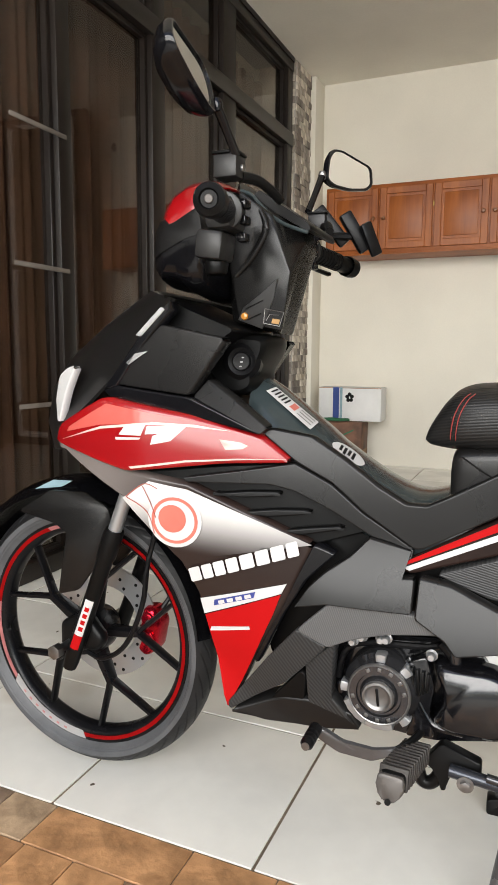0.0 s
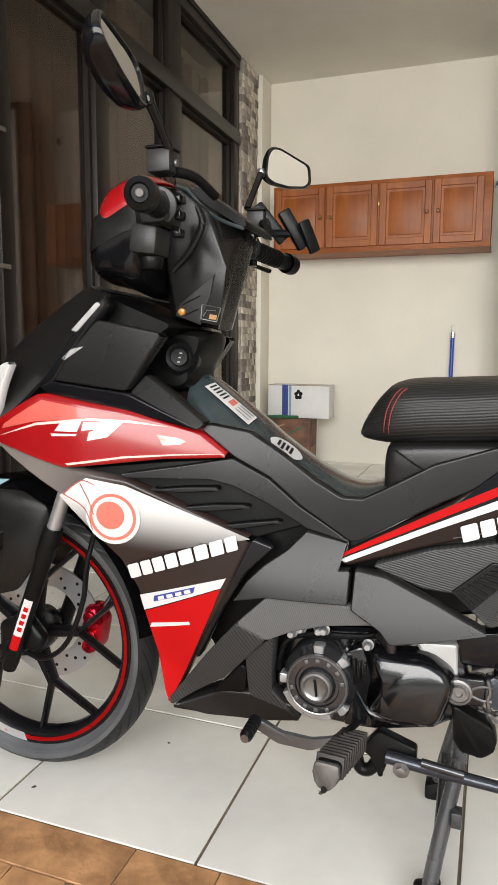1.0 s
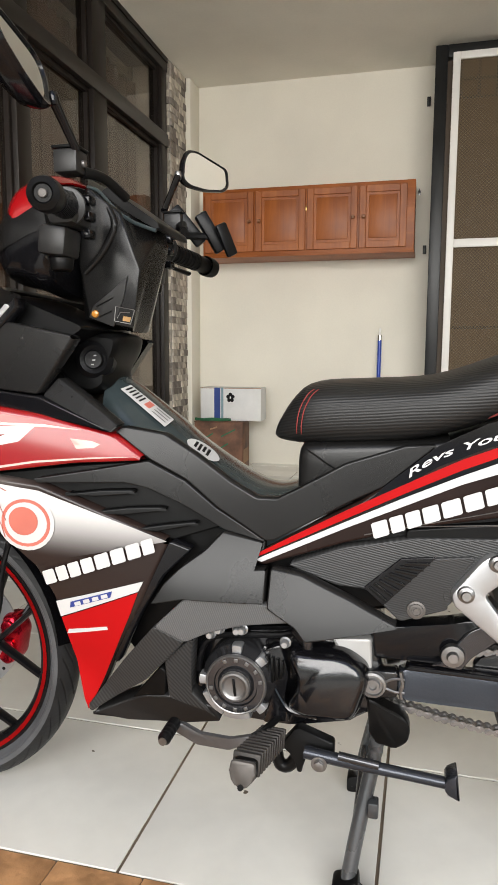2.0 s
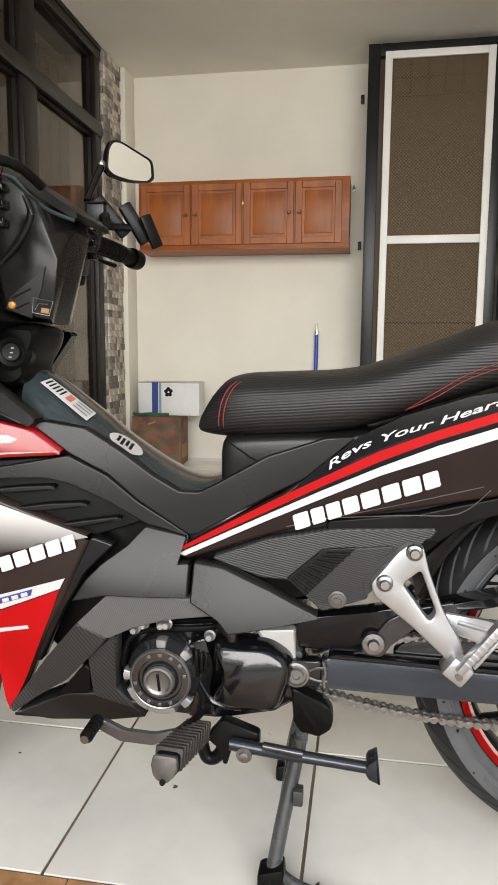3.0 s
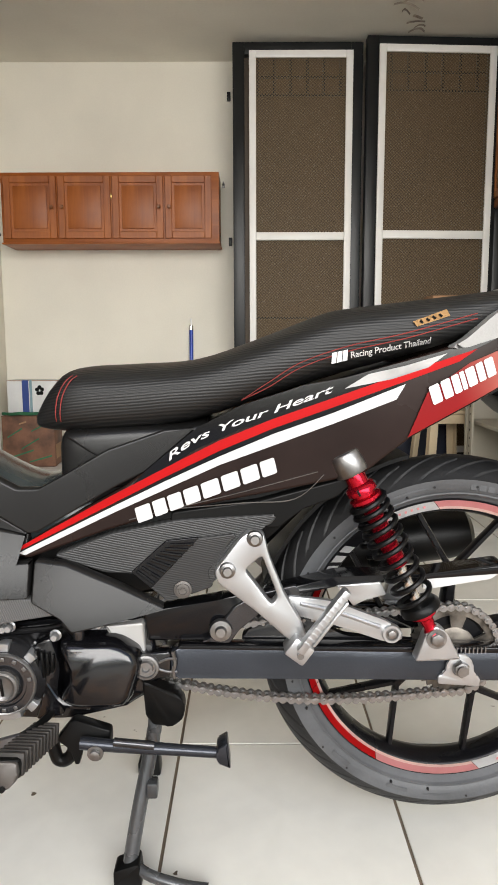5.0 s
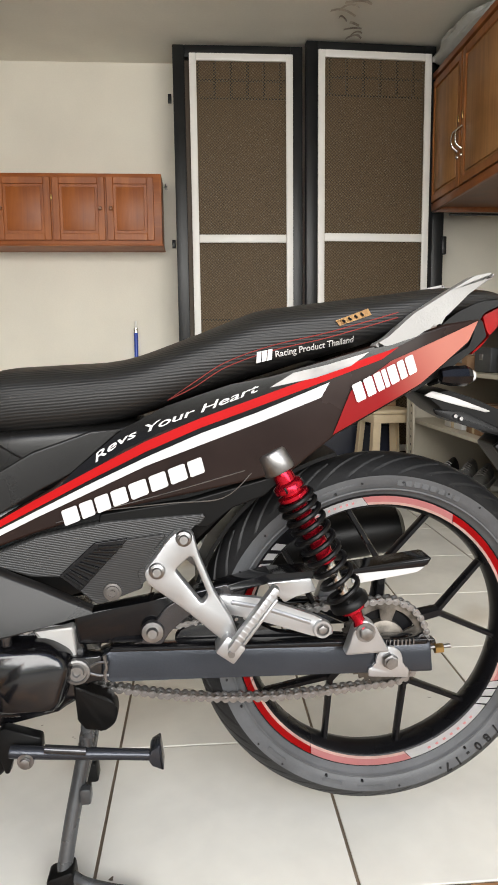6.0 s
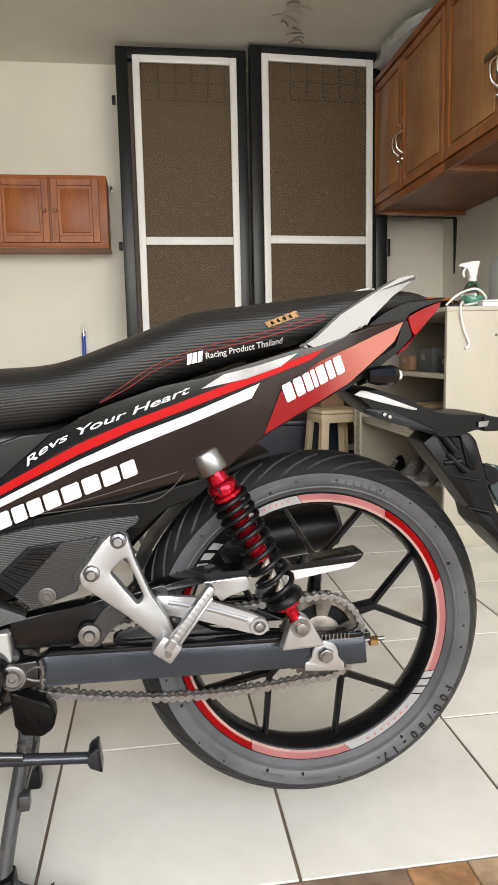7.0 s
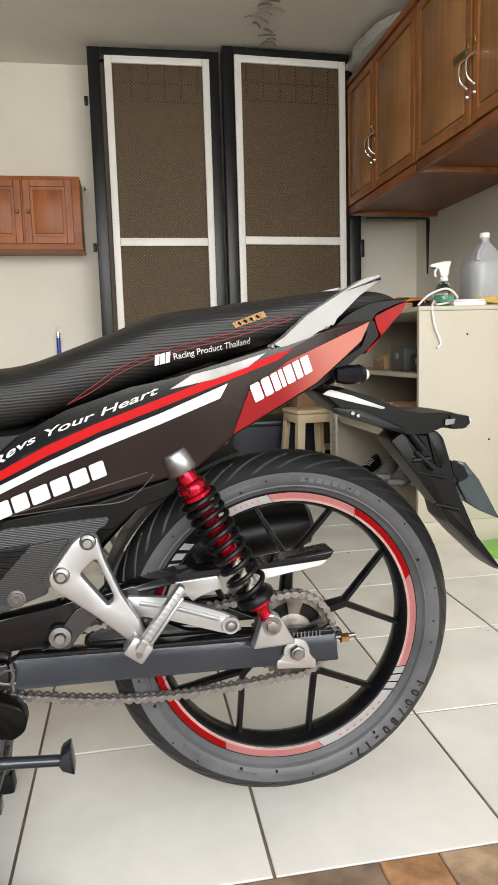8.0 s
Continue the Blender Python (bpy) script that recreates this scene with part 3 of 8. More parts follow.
M_AMBER = mat("amber_lens", (0.42, 0.17, 0.02), 0.15, vary=0.05, bump=0.0, coat=0.6)
M_REDLENS = mat("red_tail_lens", (0.27, 0.004, 0.004), 0.15, vary=0.1, scale=30, bump=0.0, coat=0.0, spec=0.10)
M_LAMP = mat("white_lamp_lens", (0.58, 0.58, 0.57), 0.08, vary=0.05, scale=20, bump=0.0, coat=1.0)
M_GREYP = mat("grey_switch_plastic", (0.019, 0.0185, 0.018), 0.38, vary=0.1, scale=14, bump=0.006, fine=400, spec=0.4)
M_MIRROR = mat("mirror_glass", (0.86, 0.87, 0.87), 0.02, 1.0, vary=0.0, bump=0.0)
M_THREAD = mat("red_thread", (0.22, 0.026, 0.022), 0.7, vary=0.1)
M_GOLD = mat("gold_label", (0.36, 0.20, 0.07), 0.35, 0.4, vary=0.1)
M_TEALD = mat("dark_teal_trim", (0.035, 0.047, 0.050), 0.18, vary=0.1, scale=20, bump=0.0)
M_TEAL = mat("pale_teal_sticker", (0.24, 0.36, 0.40), 0.25, vary=0.1, scale=20, bump=0.0)

bike = thing("motorcycle", (0.46, -0.215, 0.0), 1.3, "black and red underbone motorcycle with racing decals on its centre stand", "motorcycle")
REAR, FRNT = (0.001, 0.0, 0.331), (-1.275, 0.0, 0.272)


HULL_X = [-1.345, -1.3, -1.25, -1.2, -1.06, -0.9, -0.79, -0.68, -0.4, -0.2, -0.05, 0.05, 0.14, 0.25]
HULL_W = [0.03, 0.10, 0.145, 0.172, 0.2, 0.165, 0.14, 0.12, 0.118, 0.128, 0.132, 0.12, 0.09, 0.05]


def eased(x, xs, ys):
    return float(np.mean(np.interp((x - 0.06, x - 0.03, x, x + 0.03, x + 0.06), xs, ys)))


def hull(x, z):
    """Half the width of the bodywork at (x, z)."""
    ridge = eased(x, [-1.3, -1.06, -0.8, -0.6, -0.3, 0, 0.2], [0.7, 0.66, 0.52, 0.48, 0.6, 0.73, 0.8])
    crown = eased(x, [-1.0, -0.7, -0.5], [0.7, 0.4, 0.2])
    return max(eased(x, HULL_X, HULL_W) - min(crown * (z - ridge) ** 2, 0.045), 0.02)


def skin(name, poly, material, off=0.0, thick=0.012, lip=0.003, sides=(-1, 1), label="", parent=None, r=0.006, fine=0.022, bulge=0.0, flat=None, lean=0.0):
    """A body panel that follows the hull, with rolled edges; one part on each side."""
    cx = sum(p[0] for p in poly) / len(poly)
    cz = sum(p[1] for p in poly) / len(poly)
    rr = max(math.hypot(p[0] - cx, p[1] - cz) for p in poly)

    def height(x, z):
        d = math.hypot(x - cx, z - cz) / rr
        return (flat if flat is not None else hull(x, z)) + (off(x, z) if callable(off) else off) + bulge * max(0, 1 - d * d) - lean * (z - cz)

    def facing(x, z, s):
        e = 0.02
        return Vector(((height(x - e, z) - height(x + e, z)) / (2 * e), s, (height(x, z - e) - height(x, z + e)) / (2 * e))).normalized()

    outline = rounded(poly, r, 3) if r else poly
    n0 = len(outline)
    wind = math.copysign(1, sum(a[0] * b[1] - b[0] * a[1] for a, b in zip(outline, outline[1:] + outline[:1])))
    if lip:
        inner = []
        for i in range(n0):
            a, b, c = (Vector(outline[(i + k) % n0]) for k in (-1, 0, 1))
            n = Vector(((b - a).y, -(b - a).x)).normalized() + Vector(((c - b).y, -(c - b).x)).normalized()
            inner.append(tuple(b - n.normalized() * wind * lip * 0.9))
        outline = inner
    for s in sides:
        bm = bmesh.new()
        bm.faces.new([bm.verts.new((x, 0, z)) for x, z in outline])
        bmesh.ops.triangulate(bm, faces=bm.faces, ngon_method="EAR_CLIP")
        for axis in (0, 2):
            vals = [p[0 if axis == 0 else 1] for p in outline]
            for k in range(math.ceil(min(vals) / fine), math.floor(max(vals) / fine) + 1):
                co, no = [0, 0, 0], [0, 0, 0]
                co[axis], no[axis] = k * fine, 1
                bmesh.ops.bisect_plane(bm, geom=bm.verts[:] + bm.edges[:] + bm.faces[:], dist=1e-5, plane_co=co, plane_no=no)
        rim = [e for e in bm.edges if len(e.link_faces) == 1]
        out = {v: Vector() for e in rim for v in e.verts}
        for e in rim:
            p, q = e.link_loops[0].vert.co, e.link_loops[0].link_loop_next.vert.co
            n = Vector((q.z - p.z, 0, p.x - q.x)).normalized() * wind
            for v in e.verts:
                out[v] += n
        normal = {v: facing(v.co.x, v.co.z, s) for v in bm.verts}
        for v in bm.verts:
            v.co.y = s * height(v.co.x, v.co.z)
        levels = (0.7, 0.0) if lip else (0.0,)
        edges, base, last = rim, {}, set()
        for blend in levels:
            g = bmesh.ops.extrude_edge_only(bm, edges=edges)
            last = set()
            fresh = [q for q in g["geom"] if isinstance(q, bmesh.types.BMVert)]
            edges = [q for q in g["geom"] if isinstance(q, bmesh.types.BMEdge) and q.verts[0] in fresh and q.verts[1] in fresh]
            lookup = {(round(v.co.x, 6), round(v.co.z, 6)): v for v in out}
            for v in fresh:
                src = lookup[(round(v.co.x, 6), round(v.co.z, 6))]
                o = out[src].normalized()
                normal[v] = (o * (1 - blend * 0.4) + Vector((0, s * blend, 0))).normalized()
                base[v] = src
                last.add(v)
        for v, src in base.items():
            depth = thick if v in last else lip
            v.co += out[src].normalized() * lip * 0.9
            v.co.y = s * (height(v.co.x, v.co.z) - depth)
        for f in bm.faces:
            f.normal_update()
            if f.normal.dot(sum((normal[v] for v in f.verts), Vector())) < 0:
                f.normal_flip()
        bm.verts.index_update()
        normals = [tuple(normal[v]) for v in bm.verts]
        ob = part(name, bm, material, parent or bike, label, smooth=181, turn=False)
        ob.data.normals_split_custom_set_from_vertices(normals)


def pillow(poly, y0, y1, material, name, parent=None, label="", power=2.6, rows=9, flat=0.72, r=0.012, shift=(0, 0), centre=None):
    """A rounded solid: the outline shrinks towards both ends along y."""
    pts = rounded(poly, r, 3) if r else poly
    cx = sum(p[0] for p in pts) / len(pts)
    cz = sum(p[1] for p in pts) / len(pts)
    if centre:
        cx, cz = centre
    bm = bmesh.new()
    rings = []
    for k in range(rows):
        u = -1 + 2 * k / (rows - 1)
        u = math.copysign(abs(u) ** 0.7, u)
        s = flat + (1 - flat) * (max(0, 1 - abs(u) ** power)) ** 0.5
        y = (y0 + y1) / 2 + u * (y1 - y0) / 2
        q = (y - y0) / (y1 - y0)
        rings.append([bm.verts.new((cx + (x - cx) * s + shift[0] * q, y, cz + (z - cz) * s + shift[1] * q)) for x, z in pts])
    n = len(pts)
    for a, b in zip(rings, rings[1:]):
        for i in range(n):
            bm.faces.new((a[i], a[(i + 1) % n], b[(i + 1) % n], b[i]))
    bm.faces.new(rings[0])
    bm.faces.new(list(reversed(rings[-1])))
    return part(name, bm, material, parent or bike, label, smooth=45)


def loft(stations, material, name, parent=None, label="", power=2.5, seg=20, fine=4):
    """A body along x; stations (x, top, bottom, half width), rounded section, with the widest line low."""
    s = np.array(stations)
    t = np.arange(len(s))
    tt = np.linspace(0, len(s) - 1, (len(s) - 1) * fine + 1)
    cols = []
    for c in range(4):
        sm = [v[0] for v in smooth_path([(q, 0, 0) for q in s[:, c]], fine)]
        cols.append(sm)
    bm = bmesh.new()
    rings = []
    for x, top, bot, w in zip(*cols):
        row = []
        for k in range(seg):
            a = 2 * math.pi * k / seg
            c, sn = math.cos(a), math.sin(a)
            y = w * math.copysign(abs(c) ** (2 / power), c)
            z = math.copysign(abs(sn) ** (2 / power), sn)
            row.append(bm.verts.new((x, y, bot + (top - bot) * (z * 0.5 + 0.5))))
        rings.append(row)
    for a, b in zip(rings, rings[1:]):
        for k in range(seg):
            bm.faces.new((a[k], a[(k + 1) % seg], b[(k + 1) % seg], b[k]))
    bm.faces.new(rings[0])
    bm.faces.new(list(reversed(rings[-1])))
    return part(name, bm, material, parent or bike, label, smooth=60)


def bolt(x, y, z, r=0.009, parent=None, material=None, name="bolt"):
    b = cyl((x, y, z), (x, y - 0.006, z), r, r, 6, bevel=0.001)
    cyl((x, y + 0.004, z), (x, y + 0.0005, z), r * 1.5, r * 1.5, 20, bm=b)
    return part(name, b, material or M_STEEL, parent or bike)


# ---- wheels ----
def arc_band(centre, r0, r1, a0, a1, y, t=0.0012, n=None):
    bm = bmesh.new()
    n = n or max(6, int(abs(a1 - a0) / 3))
    rows = []
    for k in range(n + 1):
        a = radians(a0 + (a1 - a0) * k / n)
        rows.append([bm.verts.new((centre[0] + r * math.cos(a), yy, centre[2] + r * math.sin(a))) for r, yy in ((r0, y), (r1, y), (r1, y + t), (r0, y + t))])
    for a, b in zip(rows, rows[1:]):
        for i in range(4):
            bm.faces.new((a[i], a[(i + 1) % 4], b[(i + 1) % 4], b[i]))
    bm.faces.new(rows[0])
    bm.faces.new(list(reversed(rows[-1])))
    return bm


def wheel(name, c, R, w, rim_r, stripes, phase, seg=720):
    hub = thing(name, c, 0)
    hub.parent = bike
    hub.location = c
    # tyre with swept grooves cut into the tread
    prof = [(rim_r - 0.006, -w * 0.50), (rim_r + 0.004, -w * 0.60), (rim_r + 0.012, -w * 0.84), (rim_r + (R - rim_r) * 0.36, -w * 0.97), (rim_r + (R - rim_r) * 0.54, -w)]
    for k in range(-14, 15):
        u = k / 14
        prof.append((R - (R - rim_r) * 0.40 * abs(u) ** 2.4, u * w * 0.93))
    prof += [(r, -y) for r, y in reversed(prof[:5])]

    def groove(deg, q):
        """Depth of the tread grooves, measured along the sweep of the tread; q runs from the middle line to the shoulder."""
        depth = 0.0062 * min(1, max(0.0, 1.5 - abs(deg % 18 - 2) / 0.55)) if 0.05 < q < 0.88 else 0.0
        if 0.48 < q < 0.96:
            depth = max(depth, 0.0050 * min(1, max(0.0, 1.5 - abs(deg % 18 - 10) / 0.45)))
        return depth

    bm = bmesh.new()
    rings = []
    for k in range(seg):
        a = 2 * math.pi * k / seg
        row = []
        for i, (r, y) in enumerate(prof):
            if 5 <= i < 34:
                r -= groove(math.degrees(a) + (7 if y > 0 else 0), abs(y) / (w * 0.93))
            b = a + radians(20) * min(1, abs(y) / (w * 0.93)) ** 1.4
            row.append(bm.verts.new((r * math.cos(b), y, r * math.sin(b))))
        rings.append(row)
    n = len(prof)
    for k in range(seg):
        a, b = rings[k], rings[(k + 1) % seg]
        for i in range(n):
            j = (i + 1) % n
            f = bm.faces.new((a[i], a[j], b[j], b[i]))
            f.material_index = 1 if 4 <= i < 34 else 0
    tyre = part("tyre", bm, (M_RUBBER, M_TREAD), hub, "grey dressed rubber tyre", smooth=35)
    # moulded rings on the side wall
    rr = rim_r + 0.0135
    part("bead", lathe([(rr - 0.0025, -w * 0.84), (rr, -w * 0.905), (rr + 0.0025, -w * 0.90)], 96), M_RUBBER, tyre)
    side = [(rim_r - 0.022, -0.008), (rim_r - 0.021, -0.0115), (rim_r - 0.0165, -w * 0.52), (rim_r - 0.013, -w * 0.57), (rim_r + 0.003, -w * 0.64), (rim_r + 0.004, -w * 0.56), (rim_r - 0.008, -w * 0.4)]
    rim = lathe(side + [(r, -y) for r, y in reversed(side)], 128, closed=True)
    rim = part("rim", rim, M_RIM, hub, "black cast alloy rim")
    def lane(q):
        return rim_r - 0.0135 + 0.0145 * q, -w * (0.575 + 0.060 * q) - 0.0012

    rear_film = c[0] > -1
    for a0, a1, m in stripes:
        if m is M_WHITEV:
            lanes = ((0.0, 1.0, m),)
        elif rear_film:
            lanes = ((0.0, 0.30, M_PALEV), (0.30, 1.0, m))
        else:
            lanes = ((0.2, 0.72, m),)
        for q0, q1, mm in lanes:
            bm = bmesh.new()
            k = max(3, int(abs(a1 - a0) / 3))
            rows = []
            for i in range(k + 1):
                rows.append([])
                for q in (q0, q1):
                    a = radians(a0 + (a1 - a0) * i / k + q * 2.4)
                    r, y = lane(q)
                    rows[-1].append(bm.verts.new((r * math.cos(a), y, r * math.sin(a))))
            for a, b in zip(rows, rows[1:]):
                bm.faces.new((a[0], a[1], b[1], b[0]))
            bmesh.ops.solidify(bm, geom=bm.faces, thickness=0.0006)
            part("rim_stripe", bm, mm, rim)
    # five forked spokes
    for k in range(5):
        a = radians(phase + 72 * k)
        bm = bmesh.new()
        rad, tan = Vector((math.cos(a), 0, math.sin(a))), Vector((-math.sin(a), 0, math.cos(a)))
        tip = rim_r - 0.021
        mid = rad * (0.50 * rim_r)
        def blade(p, q, w0, w1, t0, t1):
            d = (q - p).normalized()
            side = Vector((0, 1, 0)).cross(d)
            rows = []
            for pt, ww, tt in ((p, w0, t0), (q, w1, t1)):
                rows.append([bm.verts.new(pt + side * sx * ww + Vector((0, sy * tt, 0))) for sx, sy in ((-1, -0.5), (-0.6, -1), (0.6, -1), (1, -0.5), (1, 0.5), (0.6, 1), (-0.6, 1), (-1, 0.5))])
            for i in range(8):
                bm.faces.new((rows[0][i], rows[0][(i + 1) % 8], rows[1][(i + 1) % 8], rows[1][i]))
            bm.faces.new(rows[0])
            bm.faces.new(list(reversed(rows[1])))
        blade(rad * 0.035, mid, 0.0115, 0.0085, 0.017, 0.012)
        for sg in (-1, 1):
            b = a + sg * radians(19)
            blade(mid - rad * 0.006, Vector((math.cos(b), 0, math.sin(b))) * (tip + 0.004), 0.0052, 0.0046, 0.010, 0.009)
        part("spoke", bm, M_RIM, rim)
    part("hub", lathe([(0.0, -0.052), (0.020, -0.052), (0.036, -0.044), (0.046, -0.02), (0.046, 0.02), (0.036, 0.044), (0.020, 0.05), (0.0, 0.05)], 40), M_RIM, hub)
    return hub


rear = wheel("rear_wheel", REAR, 0.301, 0.048, 0.2320,
             [(95, 121, M_WHITEV)] + [(134 + 5.2 * k, 137.4 + 5.2 * k, M_WHITEV) for k in range(3)] + [(56.2, 94.8, M_PINKV), (16.2, 56, M_REDV), (-25.8, 16, M_PINKV)]
             + [(-29.5 - 4 * k, -26.2 - 4 * k, M_WHITEV) for k in range(3)] + [(-77, -38.2, M_WHITEV), (-121, -77.2, M_PINKV), (-162, -121.2, M_REDV), (152, 197.8, M_REDV)], 12)
front = wheel("front_wheel", FRNT, 0.269, 0.036, 0.222,
              [(111.2, 170, M_REDV), (79.2, 111, M_PINKV), (170.2, 214, M_PINKV), (214.2, 266, M_WHITEV), (266.2, 308, M_REDV), (308.2, 385, M_REDV), (25.2, 79, M_REDV)], 5)
for wh, spans in ((rear, ((-42, -68), (118, 100))), (front, ((222, 258),))):
    for a0, a1 in spans:
        for k in range(7):
            a = a0 + (a1 - a0) * (k + 0.3) / 7
            rr = 0.2262 if wh is rear else 0.2155
            part("print_bar", arc_band((0, 0, 0), rr - 0.0018, rr + 0.0018, a, a + (a1 - a0) / 20, -0.0322 if wh is rear else -0.0252, 0.0004, 2), M_PINKV, wh)
# size moulded on the rear side wall
for i, ch in enumerate("100/80-17"):
    a = radians(-27 - 4.5 * i)
    r = 0.257
    m = Matrix.Translation((r * math.cos(a), -0.0476, r * math.sin(a))) @ Matrix.Rotation(-(a - math.pi / 2), 4, "Y") @ Matrix.Rotation(radians(90), 4, "X")
    lettering(ch, 0.020, M_TREAD, "size_mark", rear, m, depth=0.0010, bold=0.0006, align="CENTER")
# moulded marks on the rear side wall
for k in range(8):
    part("moulded_bar", arc_band((0, 0, 0), 0.2535, 0.2625, 61 + 3.1 * k, 63.2 + 3.1 * k, -0.0472, 0.0012, 3), M_RUBBER, rear)
for a0, a1, r0, r1 in ((-98, -88, 0.259, 0.262), (-112, -104, 0.256, 0.262), (-136, -128, 0.255, 0.263), (8, 16, 0.259, 0.261), (100, 112, 0.258, 0.260)):
    part("moulded_bar", arc_band((0, 0, 0), r0, r1, a0, a1, -0.0474, 0.0010, 4), M_RUBBER, rear)
dots = random.Random(8)
for k in range(26):
    a = radians(k * 360 / 26 + dots.uniform(-4, 4))
    r = dots.choice((0.252, 0.259, 0.265))
    part("wear_dot", cyl((r * math.cos(a), -0.0440, r * math.sin(a)), (r * math.cos(a), -0.0482, r * math.sin(a)), 0.0024, 0.0018, 8), M_TREAD, rear)
part("valve", cyl((-0.205, -0.01, -0.02), (-0.18, -0.035, -0.018), 0.004, 0.003, 10), M_BLACKP, front)

# ---- front brake, fork, mudguard ----
disc = bmesh.new()
lathe([(0.072, 0.050), (0.118, 0.050), (0.118, 0.054), (0.072, 0.054)], 64, bm=disc, closed=True)
disc = part("brake_disc", disc, M_ALU, front, "drilled steel brake disc")
for k in range(36):
    a = radians(k * 10)
    r = (0.082, 0.095, 0.108)[k % 3]
    part("hole", cyl((r * math.cos(a), 0.0492, r * math.sin(a)), (r * math.cos(a), 0.0548, r * math.sin(a)), 0.0035, 0.0035, 8), M_MATT, disc)
cal = pillow([(0.080, -0.048), (0.098, -0.058), (0.122, -0.042), (0.134, 0.016), (0.118, 0.048), (0.094, 0.046), (0.088, 0.010), (0.096, -0.012)], 0.034, 0.080, M_REDMETAL, "brake_caliper", front, "red brake caliper", flat=0.85, r=0.008)
for z in (-0.02, 0.02):
    part("pin", cyl((0.112, 0.034, z), (0.112, 0.024, z), 0.0065, 0.0055, 12), M_STEEL, cal)
    part("piston_boss", cyl((0.106, 0.036, z * 0.9 + 0.006), (0.106, 0.028, z * 0.9 + 0.006), 0.014, 0.0125, 20, bevel=0.002), M_REDMETAL, cal)

fork = thing("fork", (0, 0, 0))
fork.parent = bike
fork.matrix_basis = Matrix()
for s in (-1, 1):
    y = s * 0.083
    leg = part("fork_leg", lathe([(0.0, 0.0), (0.013, 0.004), (0.0148, 0.02), (0.0150, 0.235), (0.0175, 0.245), (0.0185, 0.285), (0.0165, 0.300), (0.0, 0.300)], 28, axis="Z"), M_MATT, fork, "black fork lower leg")
    low, high = Vector((-1.272, y, 0.226)), Vector((-1.065, y, 0.761))
    ax = (high - low).normalized()
    leg.matrix_basis = Matrix.Translation(low) @ ax.to_track_quat("Z", "Y").to_matrix().to_4x4()
    outward = leg.matrix_basis.to_3x3().inverted() @ Vector((0.35, -1, 0))
    leg_turn = math.atan2(outward.y, outward.x)
    part("fork_tube", cyl(low + ax * 0.295, low + ax * 0.57, 0.0125, seg=24), M_ALU, fork, "bright steel fork tube")
    part("clamp", cyl(low + ax * 0.400, low + ax * 0.44, 0.021, 0.020, 24, bevel=0.003), M_MATT, fork)
    if s < 0:
        for z0, z1, m, lb in ((0.082, 0.158, M_WHITEV, "white fork sticker"), (0.052, 0.0815, M_REDV, "red end of the fork sticker")):
            bm = bmesh.new()
            cols = [[bm.verts.new((0.0153 * math.cos(a), 0.0153 * math.sin(a), z)) for z in (z0, z1)] for a in (leg_turn + radians(8 * k - 36) for k in range(9))]
            for a, b in zip(cols, cols[1:]):
                bm.faces.new((a[0], b[0], b[1], a[1]))
            part("sticker", bm, m, leg, lb)
        for k in range(4):
            bm = bmesh.new()
            cols = [[bm.verts.new((0.0155 * math.cos(a), 0.0155 * math.sin(a), z)) for z in (0.092 + 0.014 * k, 0.101 + 0.014 * k)] for a in (leg_turn + radians(8 * j - 18) for j in range(5))]
            for a, b in zip(cols, cols[1:]):
                bm.faces.new((a[0], b[0], b[1], a[1]))
            part("print_bar", bm, M_REDV, leg)
part("axle", cyl((-1.275, -0.112, 0.272), (-1.275, 0.112, 0.272), 0.008, seg=16), M_STEEL, fork)
part("axle_nut", cyl((-1.275, -0.124, 0.272), (-1.275, -0.106, 0.272), 0.014, seg=6, bevel=0.002), M_STEEL, fork)
pillow([(-1.30, 0.25), (-1.21, 0.265), (-1.20, 0.29), (-1.24, 0.335), (-1.30, 0.31)], -0.074, -0.045, M_MATT, "sensor_drive", fork)
part("brake_hose", tube([(-1.235, -0.075, 0.262), (-1.19, -0.086, 0.262), (-1.14, -0.09, 0.30), (-1.105, -0.09, 0.38), (-1.095, -0.085, 0.46), (-1.07, -0.07, 0.56)], 0.0048, 8), M_BLACKP, fork)
part("brake_hose", tube([(-1.16, 0.06, 0.30), (-1.12, 0.09, 0.38), (-1.10, 0.07, 0.50), (-1.04, 0.05, 0.62)], 0.0048, 8), M_BLACKP, fork)

guard = bmesh.new()
rows = []
for k in range(34):
    deg = 8 + (166 - 8) * k / 33
    a = radians(deg)
    taper = 1 - 0.55 * max(0, (deg - 130) / 36) ** 2
    near = 0.026 * max(0, (62 - deg) / 54) ** 0.8
    row = []
    for j in range(9):
        u = -1 + j / 4
        rr = 0.312 - near - 0.026 * abs(u) ** 2.4 - 0.004 * max(0, (deg - 152) / 5)
        row.append(guard.verts.new((rr * math.cos(a), u * (0.060 - 0.4 * near) * taper, rr * math.sin(a))))
    rows.append(row)
for a, b in zip(rows, rows[1:]):
    for j in range(8):
        guard.faces.new((a[j], a[j + 1], b[j + 1], b[j]))
bmesh.ops.solidify(guard, geom=guard.faces, thickness=0.003)
mud = part("front_mudguard", guard, M_GLOSS, bike, "gloss black front mudguard", at=Matrix.Translation(FRNT))
